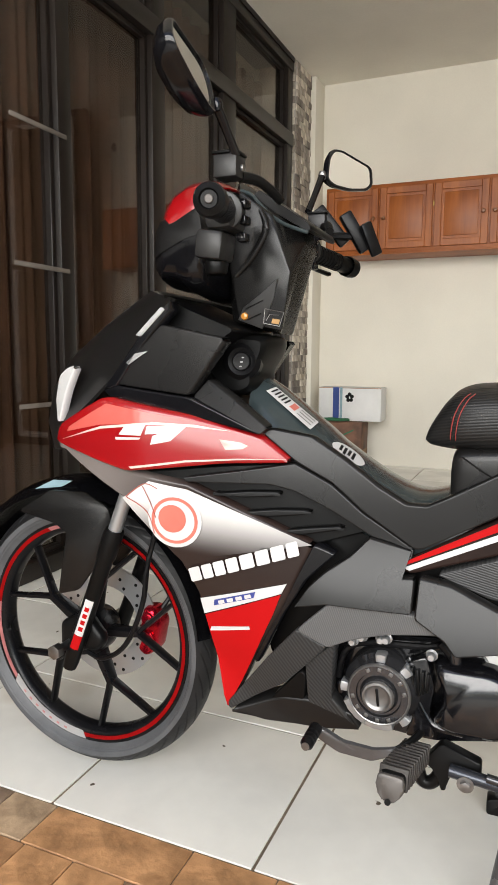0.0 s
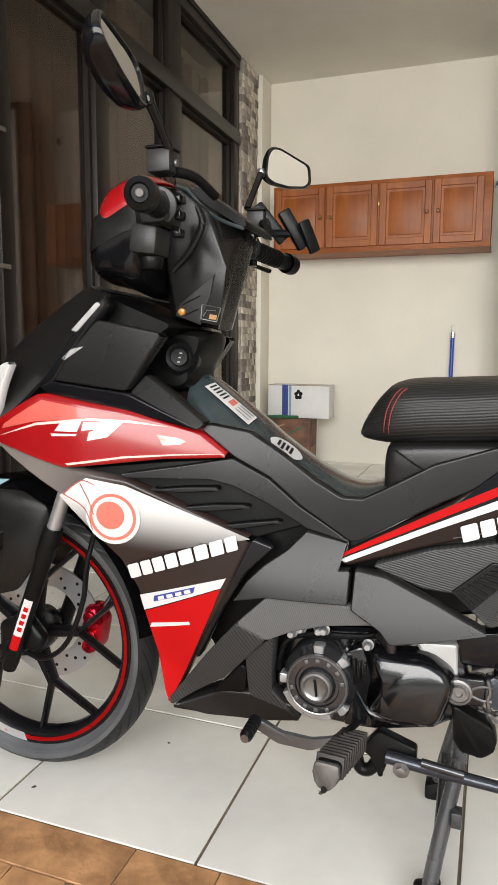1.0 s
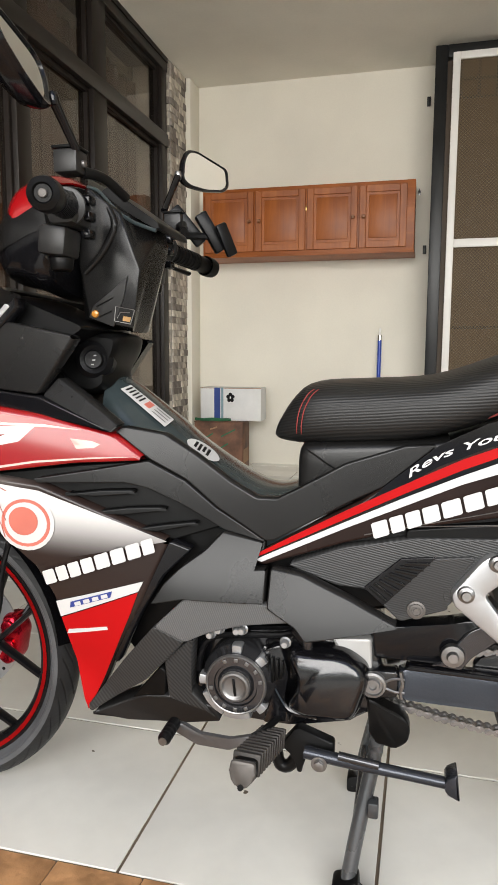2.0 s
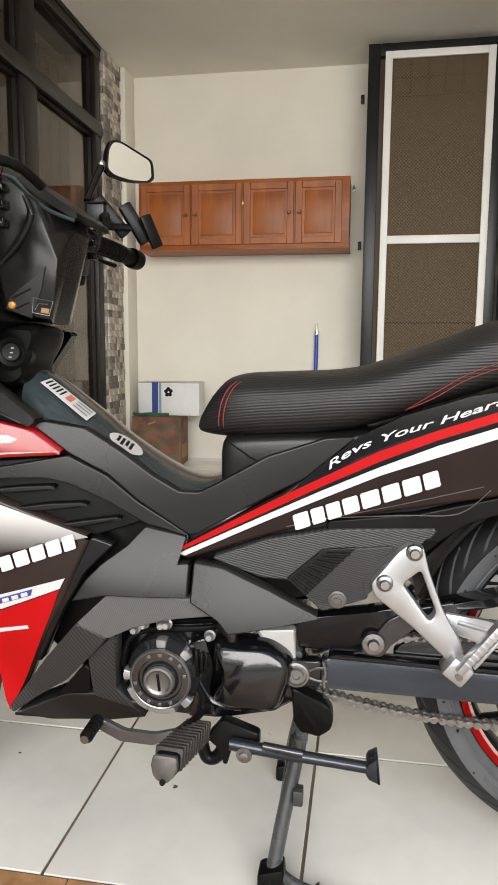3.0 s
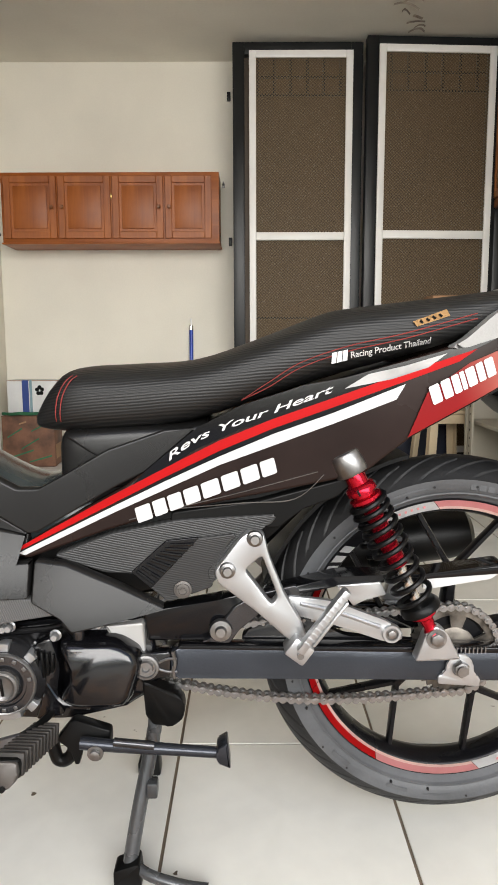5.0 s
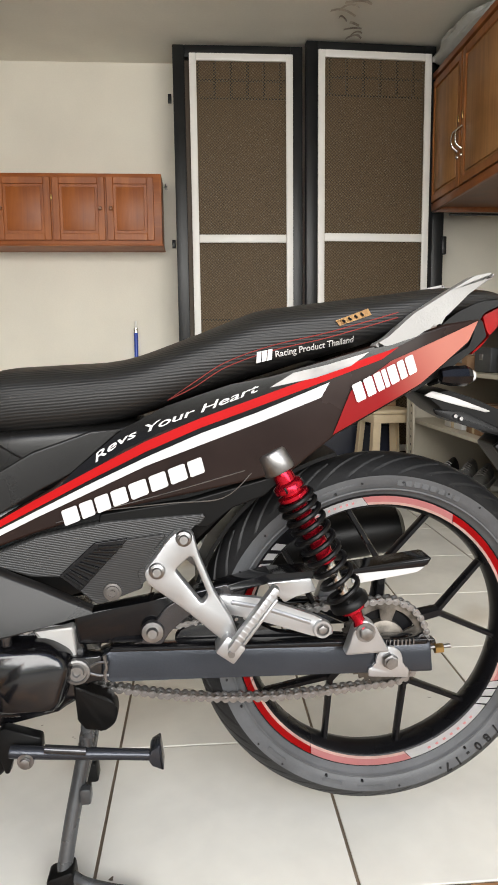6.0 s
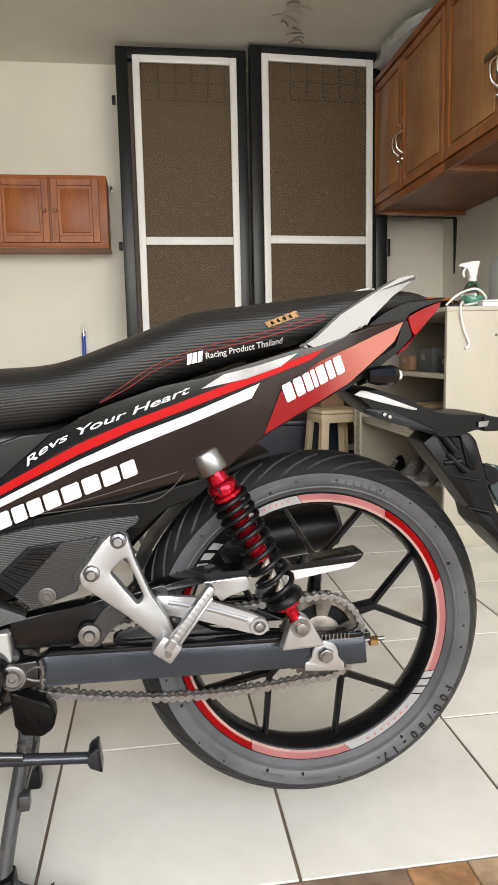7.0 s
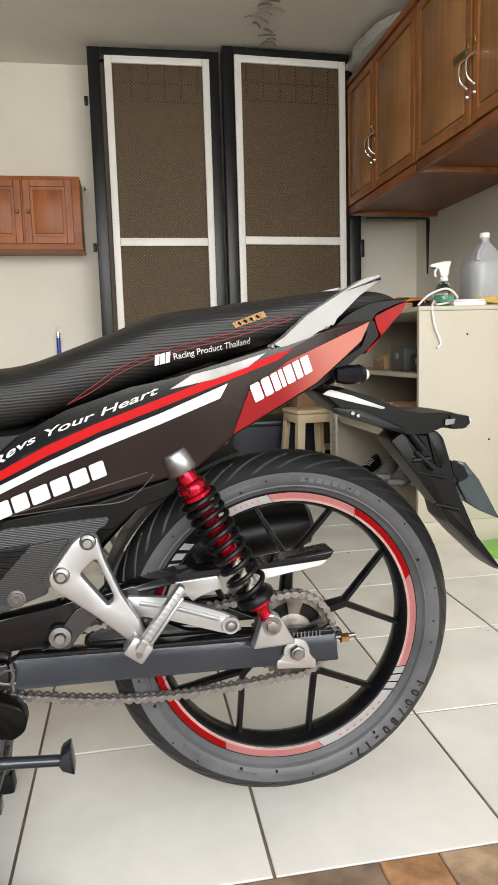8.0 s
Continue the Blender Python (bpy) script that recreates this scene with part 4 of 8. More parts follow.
for s in (-1, 1):
    pl = prism(rounded([(-1.390, 0.515), (-1.315, 0.562), (-1.239, 0.564), (-1.188, 0.539), (-1.180, 0.508), (-1.190, 0.467), (-1.257, 0.376), (-1.304, 0.361), (-1.291, 0.432), (-1.277, 0.485), (-1.311, 0.500)], 0.008), s * 0.062, s * 0.068, 0.002)
    part("side_flap", pl, M_SATIN, mud, "grey plastic mudguard flap").matrix_basis = Matrix.Translation((-FRNT[0], 0, -FRNT[2]))
part("sticker", prism([(-1.365, 0.557), (-1.321, 0.578), (-1.278, 0.579), (-1.302, 0.566)], -0.060, -0.0585), M_TEAL, mud, "pale blue sticker").matrix_basis = Matrix.Translation((-FRNT[0], 0.010, -FRNT[2]))

# ---- dark core behind the panels ----
core = bmesh.new()
prism([(-1.20, 0.66), (-1.13, 0.83), (-1.02, 0.86), (-0.93, 0.70), (-0.80, 0.59), (-0.66, 0.54), (-0.56, 0.60), (-0.42, 0.68), (-0.1, 0.78), (-0.02, 0.75), (-0.22, 0.60), (-0.30, 0.50), (-0.44, 0.44), (-0.62, 0.42), (-0.86, 0.33), (-0.90, 0.38), (-0.96, 0.52), (-1.08, 0.60)], -0.085, 0.085, 0.01, bm=core)
part("inner_frame", core, M_MATT, bike, "black inner frame and splash guard")

# ---- nose ----
nose = bmesh.new()
centre = [(-1.115, 0.926), (-1.165, 0.897), (-1.218, 0.864), (-1.292, 0.809), (-1.334, 0.750), (-1.340, 0.690), (-1.325, 0.640)]
edge = [(-1.004, 0.900, 0.158), (-1.034, 0.869, 0.160), (-1.064, 0.839, 0.161), (-1.112, 0.778, 0.162), (-1.160, 0.735, 0.162), (-1.205, 0.700, 0.160), (-1.215, 0.655, 0.152)]
rows = []
for (cx, cz), (sx, sz, sy) in zip(centre, edge):
    row = []
    for j in range(17):
        u = -1 + j / 8
        f = abs(u) ** 1.9
        row.append(nose.verts.new((cx + (sx - cx) * f, u * sy, cz + (sz - cz) * f)))
    rows.append(row)
for a, b in zip(rows, rows[1:]):
    for j in range(16):
        nose.faces.new((a[j], a[j + 1], b[j + 1], b[j]))
bmesh.ops.subdivide_edges(nose, edges=nose.edges, cuts=1, use_grid_fill=True, smooth=0.6)
bmesh.ops.solidify(nose, geom=nose.faces, thickness=0.006)
nose = part("front_cowl", nose, M_SATIN, bike, "satin charcoal front cowl", smooth=60)
skin("headlight", [(-1.177, 0.796), (-1.197, 0.756), (-1.219, 0.700), (-1.226, 0.703), (-1.231, 0.741), (-1.221, 0.780), (-1.198, 0.793)], M_LAMP, flat=None, off=0.004, thick=0.02, label="clear white headlight lens", parent=nose)
skin("cowl_rim", [(-1.001, 0.897), (-1.057, 0.839), (-1.123, 0.759), (-1.099, 0.765), (-1.051, 0.829), (-1.003, 0.879)], M_GLOSS, flat=0.168, off=0.004, thick=0.03, lip=0.002, r=0.002)
skin("cowl_rim", [(-1.123, 0.758), (-1.105, 0.745), (-0.966, 0.722), (-0.857, 0.702), (-0.873, 0.710), (-0.969, 0.750), (-1.099, 0.765)], M_GLOSS, flat=0.168, off=0.004, thick=0.03, lip=0.002, r=0.002, sides=(-1,))
skin("cowl_wedge", [(-0.950, 0.778), (-0.903, 0.749), (-0.844, 0.710), (-0.856, 0.700), (-0.876, 0.708), (-0.972, 0.751)], M_SATIN, flat=0.158, off=0.004, thick=0.03, lip=0.002, r=0.003, label="charcoal wedge panel", lean=0.35, sides=(-1,))
skin("cowl_chrome", [(-1.009, 0.882), (-1.051, 0.842), (-1.061, 0.844), (-1.016, 0.886)], M_ALU, flat=0.172, off=0.002, thick=0.006, lip=0.001, r=0.002, label="bright trim strip")
skin("cowl_panel", [(-1.020, 0.860), (-0.912, 0.839), (-0.938, 0.804), (-0.974, 0.754), (-1.102, 0.768), (-1.091, 0.791)], M_SATIN, flat=0.166, off=0.0, thick=0.03, label="flat charcoal side panel", bulge=0.003)
skin("winglet", [(-1.041, 0.820), (-1.075, 0.799), (-1.079, 0.802), (-1.063, 0.816)], M_ALU, flat=0.170, off=0.002, thick=0.002, lip=0.0, r=0.0)
pillow([(-1.041, 0.908), (-0.991, 0.886), (-0.905, 0.852), (-0.945, 0.830), (-0.969, 0.805), (-1.011, 0.840), (-1.046, 0.877)], -0.13, 0.05, M_MATT, "cowl_top", label="black inner cowl top", flat=0.9)

# ---- red shield panel and its decal ----
RED = [(-1.227, 0.670), (-1.214, 0.698), (-1.106, 0.749), (-0.965, 0.725), (-0.863, 0.698), (-0.813, 0.657), (-0.912, 0.655), (-1.062, 0.638), (-1.154, 0.658)]
skin("shield_panel", RED, M_RED, off=0.006, thick=0.03, lip=0.006, label="glossy candy red leg shield panel", bulge=0.012, r=0.008)
def red_off(x, z):
    """How far the red panel stands proud of the hull."""
    cx, cz = sum(p[0] for p in RED) / len(RED), sum(p[1] for p in RED) / len(RED)
    rr = max(math.hypot(p[0] - cx, p[1] - cz) for p in RED)
    return 0.0072 + 0.012 * max(0, 1 - ((x - cx) ** 2 + (z - cz) ** 2) / rr ** 2)


# upper part of the red panel, salmon in front and red behind
M_REDFADE = faded("salmon_to_red_fade", (0.54, 0.10, 0.08), (0.50, 0.012, 0.014), (-1.095, 0.735), (-0.892, 0.698), 0.2, 0.8)
skin("fade_area", [(-1.184, 0.691), (-1.178, 0.699), (-1.095, 0.740), (-0.963, 0.719), (-0.914, 0.706), (-1.018, 0.714), (-1.107, 0.707)], M_REDFADE, off=red_off, thick=0.001, lip=0, r=0.0, sides=(-1,), label="salmon area fading to red")
skin("pinstripe", [(-1.198, 0.677), (-1.105, 0.705), (-1.017, 0.715), (-0.954, 0.712), (-0.901, 0.703), (-0.954, 0.708), (-1.017, 0.711), (-1.105, 0.701)], M_PALEV, off=red_off, thick=0.001, lip=0, r=0.0, sides=(-1,))
skin("badge", [(-1.070, 0.694), (-1.058, 0.710), (-1.026, 0.710), (-1.033, 0.694), (-1.046, 0.694), (-1.043, 0.702), (-1.052, 0.694)], M_WHITEV, off=red_off, thick=0.001, lip=0, r=0.0, sides=(-1,), label="white badge shape")
skin("badge", [(-1.023, 0.709), (-0.965, 0.709), (-0.987, 0.687), (-1.017, 0.681), (-1.014, 0.694), (-1.004, 0.698), (-1.026, 0.696)], M_WHITEV, off=red_off, thick=0.001, lip=0, r=0.0, sides=(-1,), label="white badge shape")
skin("badge", [(-1.077, 0.690), (-1.033, 0.691), (-1.035, 0.688), (-1.075, 0.686)], M_WHITEV, off=red_off, thick=0.001, lip=0, r=0.0, sides=(-1,), label="white badge bar")
skin("pinstripe", [(-1.053, 0.646), (-0.965, 0.659), (-0.891, 0.663), (-0.822, 0.663), (-0.891, 0.661), (-0.965, 0.656), (-1.049, 0.643)], M_PALEV, off=red_off, thick=0.001, lip=0, r=0.0, sides=(-1,))
# curved highlight on the red paint, laid on as a pale crescent
skin("highlight_crescent", [(-0.917, 0.691), (-0.888, 0.687), (-0.876, 0.682), (-0.884, 0.677), (-0.908, 0.676), (-0.889, 0.681), (-0.899, 0.685)], M_PALEV, off=red_off, thick=0.001, lip=0, r=0.0, sides=(-1,))

# ---- lower leg shield with the white decal ----
LOW = [(-1.227, 0.666), (-1.154, 0.655), (-1.062, 0.634), (-0.970, 0.620), (-0.782, 0.535), (-0.827, 0.435), (-0.880, 0.336), (-0.924, 0.240), (-0.932, 0.259), (-0.950, 0.382), (-0.961, 0.444), (-1.001, 0.527), (-1.081, 0.593)]
# grey at the upper front, running to dark bronze towards the lower rear
M_GREYFADE = faded("grey_to_bronze_fade", (0.17, 0.15, 0.14), (0.022, 0.014, 0.012), (-1.130, 0.634), (-0.972, 0.556), 0.2, 0.4)
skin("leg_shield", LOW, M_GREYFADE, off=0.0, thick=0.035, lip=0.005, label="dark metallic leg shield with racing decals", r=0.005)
M_WHITEFADE = faded("white_to_bronze_film", (0.66, 0.645, 0.63), (0.022, 0.014, 0.012), (-0.905, 0.600), (-0.915, 0.505), 0.25, 0.3)
skin("decal", [(-1.077, 0.592), (-1.029, 0.622), (-0.969, 0.612), (-0.783, 0.536), (-0.833, 0.539), (-0.892, 0.524), (-0.953, 0.505), (-0.979, 0.495)], M_WHITEFADE, off=0.0032, thick=0.002, lip=0, r=0.0, label="white wedge decal")
skin("decal", [(-0.956, 0.436), (-0.819, 0.473), (-0.827, 0.457), (-0.952, 0.410)], M_WHITEV, off=0.0032, thick=0.002, lip=0, r=0.0, label="white band decal")
skin("decal", [(-0.951, 0.408), (-0.828, 0.455), (-0.841, 0.421), (-0.877, 0.342), (-0.923, 0.247), (-0.929, 0.264)], M_REDV, off=0.0032, thick=0.002, lip=0, r=0.0, label="red lower decal")
skin("decal", [(-0.932, 0.437), (-0.866, 0.457), (-0.869, 0.447), (-0.934, 0.427)], M_BLUEV, off=0.0048, thick=0.001, lip=0, r=0.0, sides=(-1,), label="blue print box")
skin("decal", [(-0.942, 0.388), (-0.879, 0.397), (-0.878, 0.392), (-0.946, 0.380)], M_WHITEV, off=0.0048, thick=0.001, lip=0, r=0.0, sides=(-1,), label="white print bar")
def on_hull(x, z, off):
    return Vector((x, -hull(x, z) - off, z))


def disc_on(name, x, z, r0, r1, material, off, n=28, a0=0, a1=360, label="", shield=None):
    bm = bmesh.new()
    rows = []
    for k in range(n + 1):
        a = radians(a0 + (a1 - a0) * k / n)
        rows.append([bm.verts.new(on_hull(x + r * math.cos(a), z + r * math.sin(a), off)) for r in (r0, r1)])
    for a, b in zip(rows, rows[1:]):
        bm.faces.new((a[0], a[1], b[1], b[0]))
    bmesh.ops.remove_doubles(bm, verts=bm.verts, dist=1e-5)
    part(name, bm, material, shield or bike, label)


EX, EZ = (-0.988, 0.563)
disc_on("decal_ring", EX, EZ, 0.037, 0.043, M_WHITEV, 0.0052, label="white ring of the emblem")
disc_on("decal_ring", EX, EZ, 0.032, 0.037, M_SALMON, 0.0054, label="red ring of the emblem")
disc_on("decal_disc", EX, EZ, 0.0, 0.032, M_WHITEV, 0.0054)
disc_on("decal_disc", EX - 0.003, EZ + 0.003, 0.0, 0.022, M_SALMON, 0.0060, label="round red emblem")
for pts in ([(-1.068, 0.595), (-1.033, 0.575), (-1.022, 0.540)], [(-1.068, 0.596), (-1.036, 0.618), (-1.014, 0.612)], [(-1.038, 0.614), (-1.026, 0.590), (-1.018, 0.566)]):
    part("emblem_line", tube([on_hull(x, z, 0.0052) for x, z in pts], 0.0019, 6, flat=0.35), M_SALMON, bike, "thin red line of the emblem")


def bars_along(p0, p1, height, count, material, off, name="brand_bar", gap=0.14, lean=0.12, widths=None):
    """A row of plain blocks where a brand name stands."""
    a, b = Vector(p0), Vector(p1)
    d = b - a
    up = Vector((-d.y, d.x)).normalized() * height
    widths = widths or [1] * count
    total = sum(widths)
    u = 0
    for k in range(count):
        w = widths[k] / total
        p, q = a + d * (u + w * gap * 0.5), a + d * (u + w * (1 - gap * 0.5))
        u += w
        sl = d.normalized() * lean * height
        bm = bmesh.new()
        c = 0.10
        shape = [(c, 0), (1 - c, 0), (1, c * 0.7), (1, 1 - c * 0.7), (1 - c, 1), (c, 1), (0, 1 - c * 0.7), (0, c * 0.7)]
        ring = [bm.verts.new(on_hull(v.x, v.y, off)) for v in (p + (q - p) * i + (up + sl) * j for i, j in shape)]
        mid = (p + q + up + sl) / 2
        hub = bm.verts.new(on_hull(mid.x, mid.y, off))
        for i in range(8):
            bm.faces.new((hub, ring[i], ring[(i + 1) % 8]))
        part(name, bm, material, bike)


bars_along((-0.967, 0.464), (-0.797, 0.521), 0.0225, 8, M_WHITEV, 0.0064, widths=[1, 0.9, 0.95, 1, 1.15, 1.1, 1.1, 0.95])
bars_along((-0.927, 0.430), (-0.870, 0.448), 0.006, 4, M_WHITEV, 0.0060, gap=0.3)

# ---- vents between the panels ----
skin("vent_panel", [(-1.073, 0.630), (-0.920, 0.646), (-0.817, 0.653), (-0.710, 0.553), (-0.785, 0.530), (-0.980, 0.617)], M_MATT, off=-0.028, thick=0.03, lip=0.003, label="black vent recess")
def flank(x, z):
    """The lower flank stands out more the lower it is."""
    return 0.002 + 0.42 * max(0.0, 0.54 - z) ** 1.15


SURROUND = [(-0.976, 0.630), (-0.890, 0.643), (-0.812, 0.656), (-0.758, 0.627), (-0.712, 0.588), (-0.637, 0.541), (-0.698, 0.555), (-0.757, 0.590), (-0.811, 0.616), (-0.845, 0.624), (-0.970, 0.624)]
FLANK = [(-0.698, 0.554), (-0.637, 0.540), (-0.670, 0.517), (-0.651, 0.502), (-0.632, 0.503), (-0.633, 0.455), (-0.752, 0.457), (-0.800, 0.447), (-0.780, 0.479), (-0.757, 0.502), (-0.723, 0.527)]
skin("vent_surround", SURROUND, M_SATIN, off=flank, thick=0.022, lip=0.002, r=0.002, label="satin charcoal vent surround")
skin("side_panel", FLANK, M_SATIN, off=flank, thick=0.026, lip=0.002, r=0.002, bulge=0.014, label="satin charcoal side panel")
for poly in ([(-0.934, 0.606), (-0.884, 0.611), (-0.839, 0.612), (-0.831, 0.607), (-0.846, 0.604), (-0.892, 0.601)], [(-0.897, 0.579), (-0.842, 0.585), (-0.797, 0.586), (-0.785, 0.582), (-0.803, 0.578), (-0.851, 0.573)], [(-0.834, 0.553), (-0.792, 0.559), (-0.747, 0.564), (-0.737, 0.560), (-0.757, 0.556), (-0.801, 0.548)]):
    skin("vent_fin", poly, M_MATT, off=-0.006, thick=0.018, lip=0.003, r=0.001, label="pointed black vent fin", lean=0.05)

# ---- step-through tunnel ----
TUNNEL_TOP = [(-0.862, 0.700), (-0.851, 0.707), (-0.790, 0.696), (-0.743, 0.666), (-0.690, 0.628), (-0.650, 0.606), (-0.620, 0.606), (-0.586, 0.624), (-0.523, 0.660), (-0.440, 0.688), (-0.395, 0.691)]
TUNNEL_LOW = [(-0.467, 0.630), (-0.515, 0.606), (-0.622, 0.545), (-0.635, 0.543), (-0.710, 0.590), (-0.756, 0.629), (-0.810, 0.658)]
skin("tunnel_side", TUNNEL_TOP + TUNNEL_LOW, M_SATIN, off=lambda x, z: 0.001 + 0.010 * math.exp(-((x + 0.60) / 0.12) ** 2), thick=0.022, lip=0.003, r=0.004, label="charcoal strip from the tunnel to the seat", sides=(-1,))
skin("stripe_base", [(-0.708, 0.516), (-0.681, 0.532), (-0.637, 0.541), (-0.640, 0.520), (-0.655, 0.502)], M_SATIN, off=0.003, thick=0.02, lip=0.002, r=0.002, lean=0.3)
tunnel = loft([(-0.915, 0.782, 0.66, 0.07), (-0.88, 0.761, 0.62, 0.085), (-0.81, 0.706, 0.58, 0.10), (-0.77, 0.673, 0.55, 0.105), (-0.70, 0.627, 0.52, 0.11), (-0.645, 0.607, 0.50, 0.11), (-0.59, 0.617, 0.49, 0.105), (-0.55, 0.62, 0.49, 0.09)], M_TEALD, "tunnel", label="dark glossy step-through tunnel", power=2.1, seg=36)
pillow([(-0.988, 0.845), (-0.929, 0.850), (-0.879, 0.846), (-0.886, 0.816), (-0.907, 0.785), (-0.903, 0.760), (-0.929, 0.746), (-0.967, 0.755), (-0.996, 0.795)], -0.078, 0.040, M_MATT, "steering_cover", label="charcoal steering column cover", flat=0.80, rows=13)
kx, kz = (-0.921, 0.805)
key = part("ignition_lock", lathe([(0.0, -0.002), (0.013, -0.003), (0.0145, 0.001), (0.0155, 0.004), (0.022, 0.001), (0.030, 0.008), (0.032, 0.03)], 32), M_BLACKP, bike, "black ignition lock", at=pose(kx, -0.085, kz, 0, 0, 14))
for k in range(3):
    part("lock_mark", box((-0.003 + 0.002 * k, -0.0040, -0.009 + k * 0.007), (0.001 + 0.002 * k, -0.0031, -0.0070 + k * 0.007)), M_GREYMET, key)
# paper labels on the tunnel
TUNNEL = BVHTree.FromPolygons([v.co.copy() for v in tunnel.data.vertices], [tuple(q.vertices) for q in tunnel.data.polygons])


def stuck(name, quad, y, span, material, off, parent, label="", oval=False):
    """A thin label pressed onto the tunnel; span is its piece (u0, v0, u1, v1) of the quad."""
    a, b, c, d = [Vector(q) for q in quad]
    bm = bmesh.new()
    nu, nv = 16, 8
    grid = []
    for j in range(nv + 1):
        row = []
        for i in range(nu + 1):
            u, v = i / nu, j / nv
            if oval:
                v = 0.5 + (v - 0.5) * math.sqrt(max(0.02, 1 - (2 * u - 1) ** 2))
            u, v = span[0] + (span[2] - span[0]) * u, span[1] + (span[3] - span[1]) * v
            way = Vector((-0.335, 0.940, -0.071))
            for step in range(9):
                q = a.lerp(b, u).lerp(d.lerp(c, u), v + (1 - v) * step / 8)
                hit, normal, _, _ = TUNNEL.ray_cast(Vector((q.x, y, q.y)) - way * 0.3, way)
                if hit is not None:
                    break
            if hit is None:
                hit, normal, _, _ = TUNNEL.find_nearest(Vector((q.x, y, q.y)))
            row.append(bm.verts.new(hit + normal * off))
        grid.append(row)
    for r0, r1 in zip(grid, grid[1:]):
        for i in range(nu):
            bm.faces.new((r0[i], r0[i + 1], r1[i + 1], r1[i]))
    return part(name, bm, material, parent, label)


LABEL = [(-0.877, 0.761), (-0.804, 0.706), (-0.819, 0.695), (-0.893, 0.754)]
lab = stuck("caution_label", LABEL, -0.050, (0, 0, 1, 1), M_WHITEV, 0.0050, bike, "white paper caution label")
for k in range(5):
    stuck("print_bar", LABEL, -0.050, (0.05 + 0.075 * k, 0.12, 0.085 + 0.075 * k, 0.75), M_MATT, 0.0057, lab)
stuck("print_bar", LABEL, -0.050, (0.46, 0.12, 0.58, 0.7), M_SALMON, 0.0057, lab)
for k in range(3):
    stuck("print_bar", LABEL, -0.050, (0.64, 0.15 + 0.25 * k, 0.95, 0.24 + 0.25 * k), M_GREYMET, 0.0057, lab)
OVAL = [(-0.775, 0.682), (-0.722, 0.650), (-0.735, 0.636), (-0.788, 0.667)]
oval = stuck("round_label", OVAL, -0.050, (0, 0, 1, 1), M_WHITEV, 0.0050, bike, "white oval sticker", True)
for k in range(4):
    stuck("print_bar", OVAL, -0.050, (0.22 + 0.13 * k, 0.22, 0.30 + 0.13 * k, 0.66 + 0.1 * (k % 2)), M_MATT, 0.0057, oval)

# ---- centre side panels ----
skin("shield_edge", [(-0.783, 0.534), (-0.750, 0.521), (-0.792, 0.479), (-0.827, 0.421), (-0.876, 0.323), (-0.881, 0.335), (-0.826, 0.442)], M_GLOSS, off=-0.006, thick=0.03, lip=0.003, label="gloss black shield edge")
skin("side_panel_rear", [(-0.626, 0.505), (-0.581, 0.500), (-0.512, 0.472), (-0.440, 0.436), (-0.570, 0.410), (-0.586, 0.428), (-0.628, 0.450)], M_SATIN, off=flank, thick=0.026, lip=0.003, r=0.004, bulge=0.012, label="satin charcoal rear side panel")
skin("carbon_panel", [(-0.798, 0.409), (-0.751, 0.455), (-0.667, 0.455), (-0.618, 0.450), (-0.586, 0.428), (-0.667, 0.417), (-0.718, 0.402), (-0.753, 0.385)], M_CARBON, off=0.026, thick=0.02, lip=0.003, label="grey carbon-look trim")
skin("carbon_panel", [(-0.801, 0.407), (-0.756, 0.383), (-0.824, 0.309), (-0.919, 0.243), (-0.923, 0.255), (-0.854, 0.345)], M_CARBOND, off=lambda x, z: 0.008 + 0.012 * min(max((x + 0.90) / 0.12, 0), 1), thick=0.02, lip=0.003, label="dark carbon-look trim")
skin("belly_pan", [(-0.923, 0.240), (-0.834, 0.274), (-0.792, 0.278), (-0.724, 0.265), (-0.708, 0.237), (-0.781, 0.224), (-0.863, 0.227)], M_SATIN, off=0.004, thick=0.05, lip=0.005, label="charcoal belly pan")
skin("belly_rib", [(-0.793, 0.346), (-0.747, 0.386), (-0.755, 0.291), (-0.715, 0.245), (-0.727, 0.253), (-0.791, 0.275)], M_CARBOND, off=0.006, thick=0.03, lip=0.003)
skin("belly_strut", [(-0.863, 0.256), (-0.803, 0.328), (-0.794, 0.320), (-0.800, 0.272), (-0.815, 0.273), (-0.810, 0.301)], M_MATT, off=0.0, thick=0.03, lip=0.002)

# ---- rear side cover, stripes and tail ----
loft([(-0.594, 0.660, 0.600, 0.085), (-0.588, 0.684, 0.595, 0.099), (-0.560, 0.690, 0.595, 0.104), (-0.500, 0.694, 0.600, 0.106), (-0.430, 0.696, 0.620, 0.104), (-0.380, 0.700, 0.64, 0.100)], M_SATIN, "under_seat_panel", label="charcoal panel below the seat front", power=7.0, seg=36)
part("seam", tube([(-0.578, -0.1045, 0.676), (-0.540, -0.1065, 0.652), (-0.505, -0.1075, 0.640)], 0.0012, 6), M_MATT, bike)
part("seam", tube([on_hull(x, z, 0.001) for x, z in [(-0.579, 0.621), (-0.507, 0.662), (-0.443, 0.681)]], 0.0012, 6), M_MATT, bike)
TAILTOP = [(-0.427, 0.663), (-0.340, 0.710), (-0.228, 0.746), (-0.038, 0.803), (0.071, 0.832), (0.132, 0.841)]
TAILLOW = [(0.111, 0.806), (0.031, 0.744), (-0.050, 0.701), (-0.093, 0.678), (-0.157, 0.628), (-0.209, 0.615), (-0.433, 0.571)]
FRONTLOW = [(-0.523, 0.545), (-0.638, 0.505), (-0.665, 0.511), (-0.606, 0.548), (-0.499, 0.607)]
